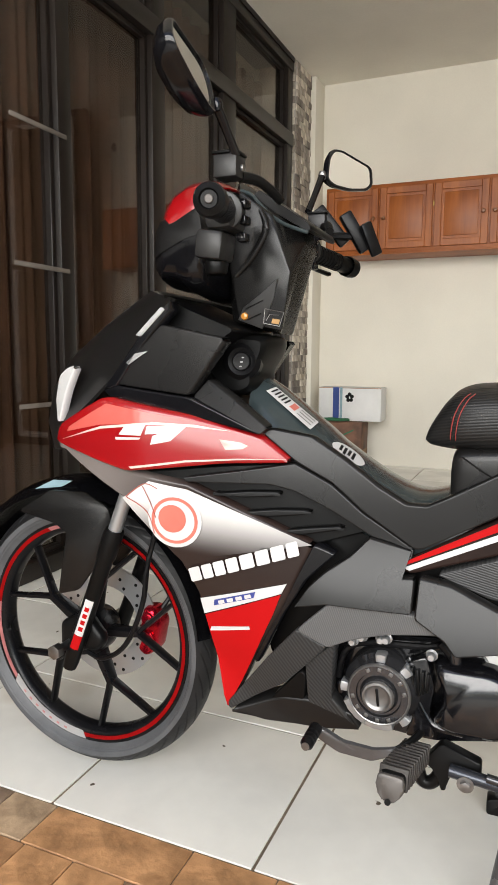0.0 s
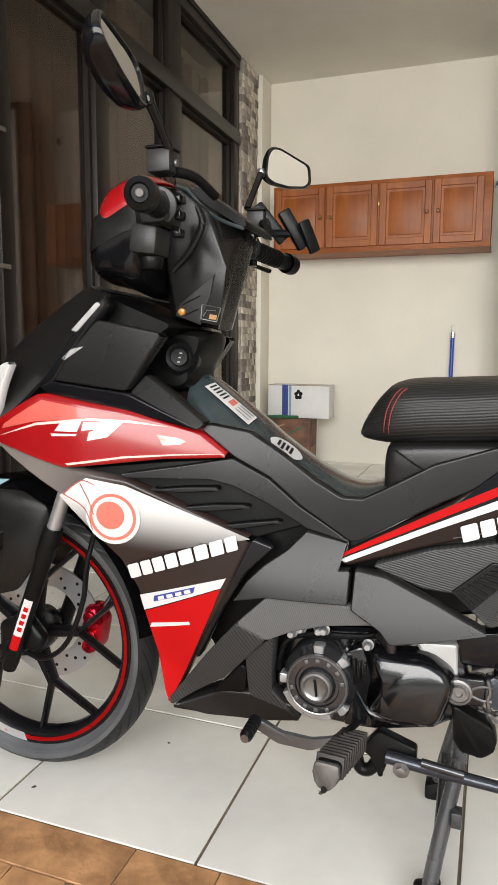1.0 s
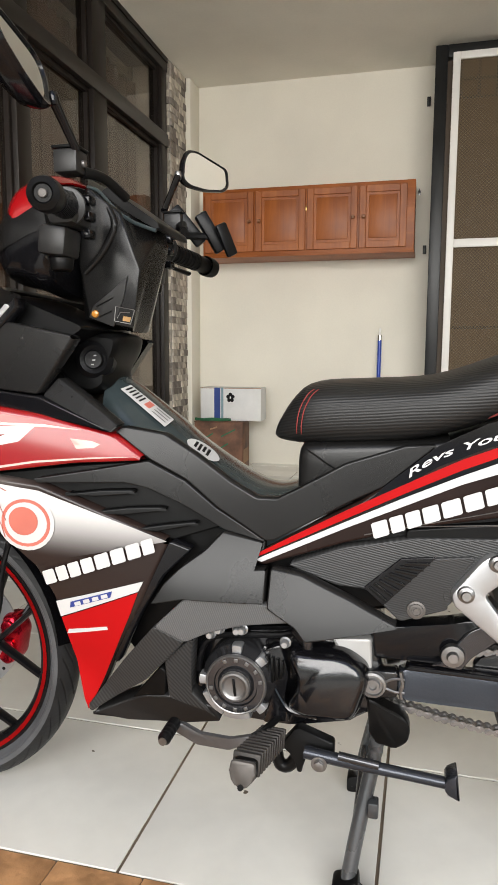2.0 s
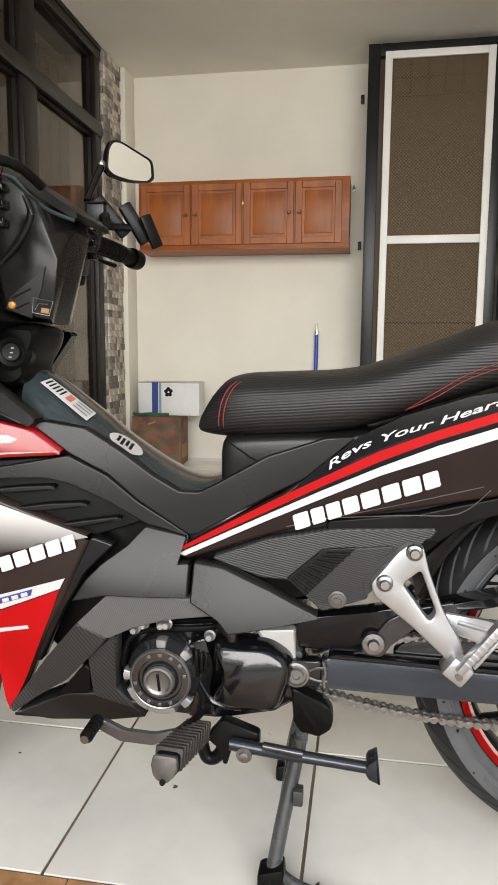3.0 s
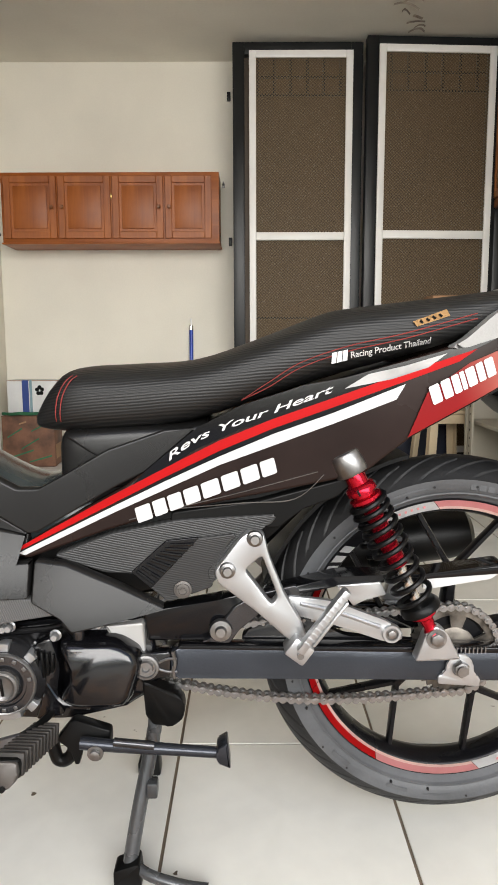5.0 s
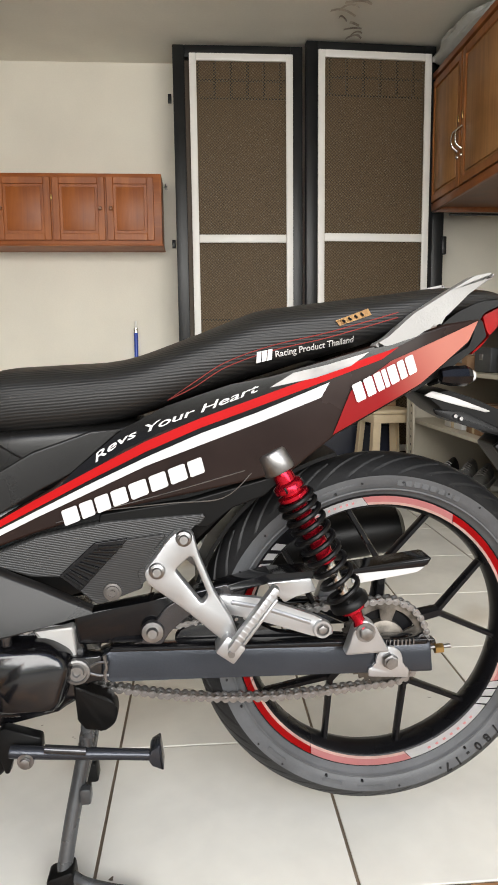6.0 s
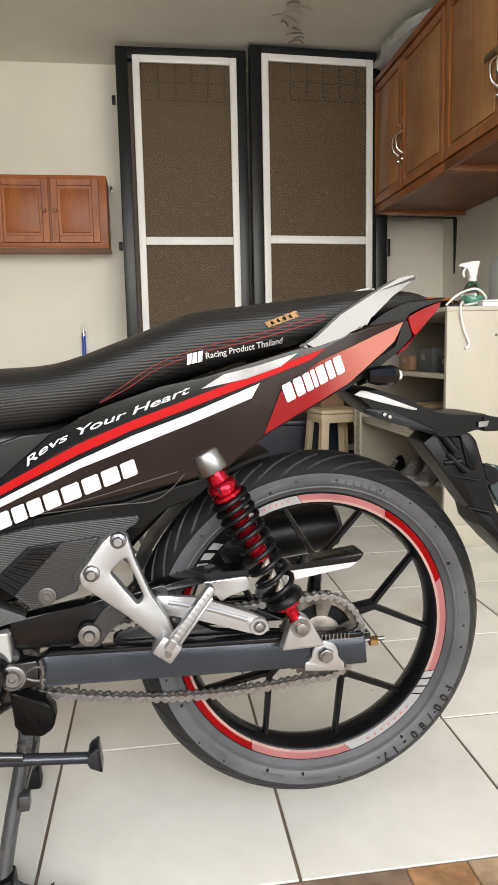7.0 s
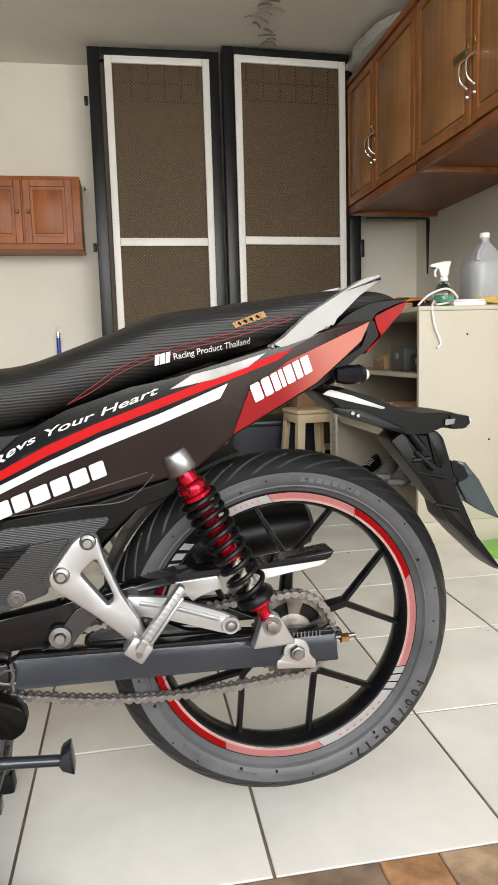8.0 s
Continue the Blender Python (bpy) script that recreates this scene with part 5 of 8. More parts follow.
skin("rear_cover", TAILTOP + TAILLOW + FRONTLOW, M_BROWNV, off=0.003, thick=0.03, lip=0.005, r=0.003, label="dark metallic rear side cover with racing stripes")
BAND1 = [(-0.502, 0.595), (-0.466, 0.632), (-0.395, 0.691), (-0.334, 0.722), (-0.244, 0.751)]
BAND2 = [(-0.188, 0.761), (-0.040, 0.801), (0.040, 0.822), (-0.014, 0.797), (-0.107, 0.767), (-0.189, 0.737), (-0.269, 0.709)]
BAND3 = [(-0.333, 0.690), (-0.395, 0.662)]
skin("black_band", BAND1 + BAND2 + BAND3, M_GLOSS, off=0.0058, thick=0.002, lip=0, r=0.0, label="gloss black band under the seat")
skin("pale_flash", [(-0.189, 0.746), (-0.156, 0.766), (-0.107, 0.777), (-0.048, 0.794), (-0.074, 0.775), (-0.124, 0.759)], M_GREYMET, off=0.0066, thick=0.001, lip=0, r=0.0, sides=(-1,))
RED_TOP = [(-0.664, 0.514), (-0.605, 0.547), (-0.523, 0.592), (-0.442, 0.634), (-0.364, 0.673), (-0.288, 0.704), (-0.205, 0.733), (-0.119, 0.763), (-0.041, 0.789), (-0.005, 0.800)]
RED_LOW = [(-0.030, 0.783), (-0.119, 0.751), (-0.205, 0.720), (-0.287, 0.691), (-0.363, 0.659), (-0.442, 0.621), (-0.523, 0.581), (-0.605, 0.539), (-0.652, 0.516)]
skin("stripe", RED_TOP + RED_LOW, M_REDV, off=0.0062, thick=0.002, lip=0, r=0.0, label="red racing stripe")
WHITE_TOP = [(-0.650, 0.514), (-0.605, 0.536), (-0.523, 0.576), (-0.442, 0.615), (-0.363, 0.651), (-0.287, 0.683), (-0.205, 0.712), (-0.105, 0.752)]
WHITE_LOW = [(-0.117, 0.731), (-0.205, 0.697), (-0.287, 0.669), (-0.363, 0.639), (-0.442, 0.604), (-0.523, 0.567), (-0.605, 0.528), (-0.641, 0.511)]
skin("stripe", WHITE_TOP + WHITE_LOW, M_WHITEV, off=0.0064, thick=0.002, lip=0, r=0.0, label="white racing stripe")
BLACK_GAP = [(-0.520, 0.581), (-0.442, 0.620), (-0.363, 0.658), (-0.287, 0.690), (-0.205, 0.719), (-0.115, 0.751), (-0.105, 0.7525), (-0.205, 0.7125), (-0.287, 0.6835), (-0.363, 0.6515), (-0.442, 0.6155)]
skin("gap_line", BLACK_GAP, M_GLOSS, off=0.0058, thick=0.002, lip=0, r=0.0, sides=(-1,))
M_TAILFADE = faded("red_to_salmon_film", (0.20, 0.005, 0.006), (0.40, 0.15, 0.115), (-0.040, 0.732), (0.085, 0.800))
skin("tail_decal", [(-0.075, 0.739), (-0.015, 0.781), (0.124, 0.837), (0.108, 0.808), (0.030, 0.748), (-0.051, 0.705), (-0.100, 0.678), (-0.067, 0.724)], M_TAILFADE, off=0.0062, thick=0.002, lip=0, r=0.0, label="red tail decal fading to salmon")
bars_along((-0.481, 0.555), (-0.280, 0.629), 0.0225, 8, M_WHITEV, 0.0075, widths=[1, 0.85, 0.9, 1, 1.15, 1.1, 1.1, 0.95])
bars_along((-0.067, 0.722), (0.025, 0.766), 0.026, 7, M_WHITEV, 0.0085, widths=[1.1, 1, 0.8, 0.5, 1, 0.8, 1], gap=0.16)
for pts in ([(-0.493, 0.560), (-0.425, 0.577), (-0.331, 0.600), (-0.225, 0.629)], [(-0.425, 0.576), (-0.330, 0.584), (-0.257, 0.590), (-0.216, 0.625)]):
    part("thin_line", tube([on_hull(x, z, 0.0040) for x, z in pts], 0.0008, 5), M_GREYMET, bike)


def writing_on_hull(text, path, size, material, name, off, shear=0.0, bold=0.0, label=""):
    """Letters laid along a curved line on the left side."""
    line = [Vector((q.x, q.z)) for q in smooth_path([(x, 0, z) for x, z in path], 10)]
    run = np.concatenate([[0], np.cumsum([(b - a).length for a, b in zip(line, line[1:])])])
    ob = lettering(text, size, material, name, bike, Matrix(), 0.0, 0.0, bold)
    xs = [v.co.x for v in ob.data.vertices]
    k = run[-1] / (max(xs) - min(xs))
    for v in ob.data.vertices:
        s = min(max((v.co.x - min(xs)) * k, 0), run[-1] - 1e-6)
        i = int(np.searchsorted(run, s, side="right") - 1)
        d = (line[i + 1] - line[i]).normalized()
        q = line[i] + d * (s - run[i]) + Vector((-d.y, d.x)) * v.co.y + d * (v.co.y * shear)
        v.co = on_hull(q.x, q.y, off)
    return tagged(ob, label)


writing_on_hull("Revs Your Heart", [(-0.434, 0.645), (-0.395, 0.672), (-0.333, 0.697), (-0.273, 0.717), (-0.207, 0.741)], 0.0138, M_WHITEV, "slogan", 0.0080, 0.9, 0.0002, "white script slogan")

# under-cover with louvres
skin("under_cover", [(-0.606, 0.506), (-0.523, 0.537), (-0.425, 0.556), (-0.279, 0.564), (-0.290, 0.548), (-0.329, 0.541), (-0.360, 0.515), (-0.380, 0.488), (-0.374, 0.457), (-0.440, 0.434), (-0.490, 0.478), (-0.531, 0.480)], M_UNDER, off=-0.004, thick=0.03, lip=0.003, label="charcoal under-cover with fine ribs", lean=0.08)
skin("carbon_insert", [(-0.437, 0.526), (-0.337, 0.538), (-0.368, 0.502), (-0.382, 0.480), (-0.375, 0.459), (-0.436, 0.437), (-0.486, 0.479)], M_UNDER, off=0.001, thick=0.01, lip=0.002)
skin("louvre_frame", [(-0.492, 0.482), (-0.441, 0.528), (-0.393, 0.533), (-0.464, 0.457)], M_GLOSS, off=0.003, thick=0.006, lip=0.001, r=0.002)
la, lb, lc, ld = [Vector(p) for p in [(-0.486, 0.482), (-0.431, 0.526), (-0.396, 0.529), (-0.462, 0.462)]]
for k in range(8):
    u = (k + 0.3) / 8
    p, q = la.lerp(lb, u), ld.lerp(lc, u)
    part("louvre", tube([on_hull(*p, 0.005), on_hull(*q, 0.005)], 0.0022, 6, steps=1), M_SATIN, bike)
CAPX, CAPZ = (-0.418, 0.455)
part("cover_screw", lathe([(0.0, -0.0045), (0.0035, -0.0045), (0.0038, -0.003), (0.0062, -0.003), (0.0066, -0.0045), (0.0095, -0.004), (0.0098, -0.002), (0.013, -0.001), (0.0132, 0.003)], 28), M_TREADG, bike, at=Matrix.Translation(on_hull(CAPX, CAPZ, 0.004)))
skin("black_under", [(-0.435, 0.566), (-0.308, 0.582), (-0.208, 0.609), (-0.155, 0.624), (-0.194, 0.588), (-0.244, 0.570), (-0.278, 0.542), (-0.436, 0.549)], M_MATT, off=-0.014, thick=0.04, lip=0.003)

# ---- seat ----
SEAT_X = [-0.634, -0.626, -0.604, -0.575, -0.50, -0.40, -0.307, -0.22, -0.185, -0.087, 0.0, 0.08, 0.15, 0.185]
SEAT_TOP = [0.700, 0.720, 0.754, 0.773, 0.778, 0.785, 0.815, 0.848, 0.858, 0.870, 0.880, 0.889, 0.886, 0.876]
SEAT_LOW = [0.690, 0.684, 0.680, 0.679, 0.681, 0.696, 0.726, 0.754, 0.764, 0.790, 0.815, 0.840, 0.855, 0.862]
SEAT_W = [0.062, 0.082, 0.100, 0.112, 0.118, 0.125, 0.13, 0.132, 0.132, 0.128, 0.118, 0.105, 0.085, 0.06]


seat = loft(list(zip(SEAT_X, SEAT_TOP, SEAT_LOW, SEAT_W)), M_SEATV, "seat", label="black ribbed vinyl seat with red stitching", power=3.2, seg=40)


SEAT_SKIN = BVHTree.FromPolygons([v.co.copy() for v in seat.data.vertices], [tuple(q.vertices) for q in seat.data.polygons])


def on_seat(x, z):
    """A point on the left flank of the seat."""
    hit, normal, _, _ = SEAT_SKIN.ray_cast(Vector((x, -0.5, z)), Vector((0, 1, 0)))
    if hit is None:
        hit, normal, _, _ = SEAT_SKIN.find_nearest(Vector((x, -0.12, z)))
    return hit + Vector((0, -0.0012, 0))


for off in (0.0, 0.007):
    part("stitching", tube([on_seat(x + off, z) for x, z in [(-0.594, 0.684), (-0.595, 0.704), (-0.591, 0.733), (-0.581, 0.755), (-0.572, 0.764)]], 0.0009, 5, steps=10), M_THREAD, seat)
    part("stitching", tube([on_seat(x, z - off) for x, z in [(-0.325, 0.716), (-0.294, 0.755), (-0.250, 0.782), (-0.186, 0.804), (-0.104, 0.822), (-0.003, 0.849)]], 0.0008, 5, steps=12), M_THREAD, seat)
TAG = [on_seat(x, z) for x, z in [(-0.096, 0.837), (-0.048, 0.854), (-0.043, 0.845), (-0.090, 0.830)]]
bm = bmesh.new()
bm.faces.new([bm.verts.new(p + Vector((0, -0.0015, 0.0005))) for p in TAG])
bmesh.ops.solidify(bm, geom=bm.faces, thickness=0.002)
tag = part("seat_tag", bm, M_GOLD, seat, "small golden woven tag")
for k in range(4):
    u = 0.16 + 0.19 * k
    p, q = TAG[0].lerp(TAG[1], u), TAG[3].lerp(TAG[2], u)
    part("print_bar", tube([p.lerp(q, 0.3) + Vector((0, -0.003, 0.001)), p.lerp(q, 0.7) + Vector((0.002, -0.003, 0.001))], 0.0016, 6, steps=1), M_MATT, tag)


def writing_on_seat(text, p0, p1, size, name, bold, label):
    a, b = Vector(p0), Vector(p1)
    d = b - a
    ob = lettering(text, size, M_WHITEV, name, seat, Matrix(), 0.0, 0.0, bold)
    xs = [v.co.x for v in ob.data.vertices]
    k = d.length / (max(xs) - min(xs))
    up = Vector((-d.y, d.x)).normalized()
    for v in ob.data.vertices:
        q = a + d.normalized() * ((v.co.x - min(xs)) * k) + up * v.co.y
        v.co = on_seat(q.x, q.y) + Vector((0, -0.0012, 0))
    tagged(ob, label)


writing_on_seat("Racing Product Thailand", (-0.180, 0.788), (-0.067, 0.808), 0.0125, "seat_print", 0.0002, "small white print")
for k in range(3):
    a, b = (-0.208, 0.780), (-0.185, 0.785)
    u = k / 3
    x0, z0 = a[0] + (b[0] - a[0]) * u, a[1] + (b[1] - a[1]) * u
    part("brand_bar", prism([(x0, z0), (x0 + 0.0065, z0 + 0.0016), (x0 + 0.0075, z0 + 0.0166), (x0 + 0.001, z0 + 0.015)], on_seat(x0, z0 + 0.008).y - 0.0022, on_seat(x0, z0 + 0.008).y), M_WHITEV, seat)

M_RAIL = mat("pale_silver_coat", (0.33, 0.325, 0.315), 0.5, 0.1, vary=0.05, scale=12, bump=0.02, fine=300)
# ---- tail: grab rail, lamp, rear mudguard, plate holder ----
for s in (-1, 1):
    bm = prism(rounded([(-0.045, 0.801), (-0.022, 0.815), (0.013, 0.846), (0.065, 0.877), (0.109, 0.900), (0.140, 0.906), (0.146, 0.901), (0.100, 0.875), (0.065, 0.845), (0.047, 0.834), (0.050, 0.828), (0.030, 0.823), (0.019, 0.815), (-0.022, 0.802)], 0.005), s * 0.140, s * 0.112, 0.006)
    for v in bm.verts:
        v.co.y -= s * max(0, v.co.x - 0.05) * 0.35
    part("grab_rail", bm, M_RAIL, bike, "pale silver grab rail")
pillow([(0.149, 0.811), (0.156, 0.818), (0.138, 0.797), (0.124, 0.786), (0.128, 0.793)], -0.076, 0.076, M_REDLENS, "lamp_tip", label="dull red lower end of the tail lamp", flat=0.9, r=0.002)
pillow([(0.082, 0.778), (0.120, 0.801), (0.134, 0.841), (0.141, 0.845), (0.150, 0.818), (0.129, 0.796), (0.082, 0.760), (0.026, 0.727), (0.008, 0.724)], -0.085, 0.085, M_MATT, "lamp_surround", label="black surround of the tail lamp", flat=0.9, r=0.004)
pillow([(0.048, 0.821), (0.085, 0.850), (0.131, 0.870), (0.212, 0.877), (0.168, 0.863), (0.134, 0.848), (0.122, 0.812)], -0.095, 0.095, M_MATT, "tail_cowl", label="black tail cowl", flat=0.8)
pillow([(0.136, 0.845), (0.168, 0.861), (0.201, 0.873), (0.190, 0.855), (0.150, 0.811), (0.143, 0.822)], -0.079, 0.079, M_REDLENS, "tail_lamp", label="red tail lamp lens", flat=0.85, r=0.004)
rg = pillow([(0.044, 0.733), (0.087, 0.738), (0.136, 0.722), (0.196, 0.695), (0.231, 0.689), (0.288, 0.687), (0.311, 0.680), (0.313, 0.670), (0.299, 0.659), (0.273, 0.660), (0.242, 0.650), (0.206, 0.650), (0.156, 0.675), (0.121, 0.679), (0.087, 0.697)], -0.062, 0.062, M_MATT, "rear_mudguard", label="black rear mudguard", flat=0.90, r=0.004)
pillow([(0.276, 0.685), (0.311, 0.681), (0.314, 0.668), (0.304, 0.659), (0.278, 0.659)], -0.066, 0.066, M_BLACKP, "lamp_box", rg, "black plate lamp box", flat=0.95, r=0.003)
part("lamp_glass", prism([(0.268, 0.676), (0.286, 0.677), (0.283, 0.668), (0.268, 0.667)], -0.0675, -0.066), M_GREYMET, rg, "dull plate lamp window")
part("stay", prism(rounded([(0.071, 0.706), (0.122, 0.699), (0.200, 0.664), (0.194, 0.657), (0.122, 0.679), (0.075, 0.697)], 0.004), -0.068, -0.060, 0.002), M_BLACKP, rg)
part("flap_trim", prism(rounded([(0.058, 0.726), (0.071, 0.733), (0.105, 0.723), (0.165, 0.700), (0.159, 0.698), (0.105, 0.712)], 0.002), -0.0645, -0.0600, 0.001), M_SILVER, rg, "pale strip on the mudguard")
# plate holder: a folded plate with flanges, ribs and a lamp box
pillow([(0.186, 0.643), (0.206, 0.662), (0.273, 0.653), (0.287, 0.611), (0.300, 0.558), (0.344, 0.462), (0.394, 0.396), (0.385, 0.398), (0.329, 0.451), (0.292, 0.491), (0.284, 0.519), (0.227, 0.591)], -0.046, 0.046, M_BLACKP, "mud_flap", rg, "long black plate holder and flap", flat=0.92, r=0.004)
for k, (poly, y, mm) in enumerate((([(0.179, 0.642), (0.201, 0.658), (0.225, 0.623), (0.280, 0.527), (0.273, 0.519), (0.230, 0.576)], 0.052, M_MATT), ([(0.243, 0.656), (0.264, 0.655), (0.277, 0.614), (0.273, 0.591), (0.260, 0.598)], 0.050, M_MATT), ([(0.273, 0.523), (0.303, 0.513), (0.340, 0.460), (0.325, 0.461), (0.286, 0.496)], 0.050, M_MATT))):
    part("flange", prism(rounded(poly, 0.003), -y, -y + 0.012, 0.002), mm, rg)
for p0, p1, r in ([(0.209, 0.660), (0.236, 0.626)] + [0.0080], [(0.222, 0.623), (0.256, 0.592)] + [0.0060], [(0.217, 0.608), (0.248, 0.610)] + [0.0050], [(0.259, 0.530), (0.303, 0.519)] + [0.0030], [(0.226, 0.588), (0.279, 0.575)] + [0.0022]):
    part("holder_rib", tube([(p0[0], -0.050, p0[1]), (p1[0], -0.052, p1[1])], r, 10, steps=1), M_BLACKP, rg)
for x, z in [(0.106, 0.694), (0.115, 0.690)]:
    part("screw", lathe([(0.0, -0.003), (0.003, -0.003), (0.004, 0.001)], 12), M_STEEL, rg, at=Matrix.Translation((x, -0.0690, z)))
pillow([(0.302, 0.599), (0.328, 0.590), (0.340, 0.567), (0.322, 0.557), (0.307, 0.575)], -0.02, 0.02, M_BLACKP, "plate_lug", rg, flat=0.9, r=0.004)
pl = part("plate_panel", prism([(0.322, 0.594), (0.337, 0.591), (0.363, 0.559), (0.406, 0.484), (0.372, 0.499), (0.340, 0.519), (0.324, 0.551)], -0.010, 0.010, 0.002), M_TEALD, rg, "greyish plate panel seen edge-on")
part("reflector", cyl((0.335, -0.02, 0.664), (0.335, 0.02, 0.664), 0.010, seg=16, bevel=0.002), M_SILVER, rg)
for s in (-1, 1):
    ix, iz = (0.091, 0.757)
    part("indicator", lathe([(0.0, -0.026), (0.011, -0.024), (0.0145, -0.010), (0.0155, 0.014), (0.012, 0.022), (0.0, 0.023)], 8, axis="X"), M_GLOSS, rg, "small black indicator lamp", at=Matrix.Translation((ix, s * 0.105, iz)))
    part("indicator_lens", lathe([(0.0, 0.029), (0.007, 0.028), (0.0135, 0.018), (0.015, 0.012)], 8, axis="X"), M_LAMP, rg, "clear lens end", at=Matrix.Translation((ix, s * 0.105, iz)))
    part("indicator_arm", tube([(ix - 0.01, s * 0.09, iz - 0.002), (ix - 0.02, s * 0.05, iz - 0.012)], 0.006, 8), M_MATT, rg)
part("inner_guard", arc_band((0, 0, 0), 0.312, 0.318, 104, 160, -0.05, 0.10), M_MATT, bike, at=Matrix.Translation(REAR))
pillow([(0.088, 0.813), (0.135, 0.812), (0.087, 0.759), (0.035, 0.734), (0.012, 0.735)], -0.07, 0.07, M_MATT, "tail_under", flat=0.9)

# ---- engine ----
eng = bmesh.new()
prism(rounded([(-0.80, 0.30), (-0.76, 0.385), (-0.60, 0.40), (-0.47, 0.395), (-0.455, 0.30), (-0.49, 0.262), (-0.60, 0.238), (-0.74, 0.245)], 0.02), -0.085, 0.10, 0.01, bm=eng)
engine = part("engine", eng, M_ENGINE, bike, "black single cylinder engine")
ec = (-0.676, 0.324)
cov = part("generator_cover", lathe([(0.0, -0.150), (0.0235, -0.150), (0.0265, -0.146), (0.028, -0.141), (0.032, -0.141), (0.0335, -0.1445), (0.0435, -0.1445), (0.0465, -0.140), (0.0485, -0.132), (0.0545, -0.127), (0.057, -0.118), (0.057, -0.08)], 96), M_ENGCOV, engine, "round dark generator cover", at=Matrix.Translation((ec[0], 0, ec[1])))
for k in range(8):
    a = radians(45 * k + 90)
    if k in (1, 6):
        continue
    wide = 0.42 if k in (3, 4) else 0.15
    part("lug", prism([(r * math.cos(a + q), r * math.sin(a + q)) for r, qs in ((0.0465, (-wide, -wide / 3, wide / 3, wide)), (0.0585, (wide * 0.9, wide / 3, -wide / 3, -wide * 0.9))) for q in qs], -0.1375, -0.118, 0.0018), M_ALU, cov, "bright machined lug")
ring = part("bright_ring", lathe([(0.0430, -0.1450), (0.0447, -0.1458), (0.0464, -0.1440), (0.0468, -0.1400)], 96), M_GREYMET, cov)
part("slot", box((-0.0018, -0.1542, -0.013), (0.0018, -0.1500, 0.013), 0.001), M_MATT, cov, at=Matrix.Rotation(radians(-7), 4, "Y"))
part("slot_rim", lathe([(0.0, -0.1512), (0.0145, -0.1512), (0.0165, -0.1522), (0.019, -0.1538), (0.0222, -0.1532), (0.0242, -0.1495)], 48), M_GREYMET, cov, "grey inspection cap")
for k in range(14):
    if k in (5, 6, 12, 13):
        continue
    a = radians(360 * k / 14 + 12)
    part("print_bar", box((-0.0028, -0.1458, -0.003), (0.0028, -0.1442, 0.003), 0.0006), M_GREYMET, cov, at=Matrix.Rotation(-a, 4, "Y") @ Matrix.Translation((0.0385, 0, 0)))
sprocket_case = pillow([(-0.610, 0.380), (-0.515, 0.381), (-0.484, 0.360), (-0.478, 0.338), (-0.498, 0.275), (-0.583, 0.274), (-0.607, 0.286), (-0.587, 0.328)], -0.132, -0.02, M_ENGINE, "sprocket_cover", engine, "gloss black sprocket cover", flat=0.74, r=0.018, rows=15, power=2.8)
for v in sprocket_case.data.vertices:
    v.co.y += 0.10 * (v.co.z - 0.33)
part("case_plate", prism(rounded([(-0.540, 0.390), (-0.480, 0.395), (-0.477, 0.328), (-0.510, 0.354), (-0.527, 0.371)], 0.006), -0.095, -0.05, 0.004), M_SILVER, engine, "silver cast bracket")
for x, z in [(-0.606, 0.386), (-0.551, 0.288), (-0.541, 0.404), (-0.722, 0.389), (-0.708, 0.398), (-0.680, 0.399), (-0.672, 0.400)]:
    part("bolt", lathe([(0.0, -0.010), (0.0042, -0.010), (0.0062, -0.007), (0.0062, 0.0), (0.0088, 0.002)], 16), M_ALU, engine, at=Matrix.Translation((x, -0.118, z)))
for k in range(5):
    a = radians(150 + 24 * k)
    part("fin", box((-0.004, -0.11, 0), (0.004, -0.05, 0.02), 0.002), M_ENGINE, engine, at=Matrix.Translation((ec[0] + 0.088 * math.cos(a), 0, ec[1] + 0.07 * math.sin(a) + 0.02)))
part("case_seam", tube([(x, -0.105, z) for x, z in [(-0.642, 0.372), (-0.625, 0.350), (-0.629, 0.323), (-0.612, 0.292), (-0.620, 0.266)]], 0.010, 10), M_ENGINE, engine)
part("case_rib", tube([(x, -0.118, z) for x, z in [(-0.622, 0.313), (-0.605, 0.286), (-0.588, 0.278), (-0.557, 0.277)]], 0.006, 8), M_ENGINE, engine)
part("case_wall", prism(rounded([(-0.640, 0.372), (-0.612, 0.385), (-0.600, 0.340), (-0.606, 0.300), (-0.596, 0.262), (-0.640, 0.256), (-0.622, 0.310)], 0.008), -0.122, -0.08, 0.004), M_ENGINE, engine)
for k in range(4):
    part("case_fin", prism(rounded([(-0.634 + 0.008 * k, 0.368 - 0.002 * k), (-0.630 + 0.008 * k, 0.368 - 0.002 * k), (-0.626 + 0.006 * k, 0.322 + 0.004 * k), (-0.630 + 0.006 * k, 0.322 + 0.004 * k)], 0.001), -0.130, -0.122, 0.001), M_MATT, engine)
part("cable_boss", cyl((-0.573, -0.112, 0.378), (-0.573, -0.112, 0.402), 0.0085, seg=20, bevel=0.002), M_ENGCOV, engine)
part("drain_boss", cyl((-0.585, -0.112, 0.284), (-0.600, -0.112, 0.279), 0.009, 0.007, 14, bevel=0.002), M_BRASS, engine, "brownish hose end")
part("cylinder", prism(rounded([(-0.86, 0.31), (-0.84, 0.39), (-0.74, 0.385), (-0.76, 0.30)], 0.01), -0.055, 0.055, 0.006), M_GREYMET, engine, "grey finned cylinder")
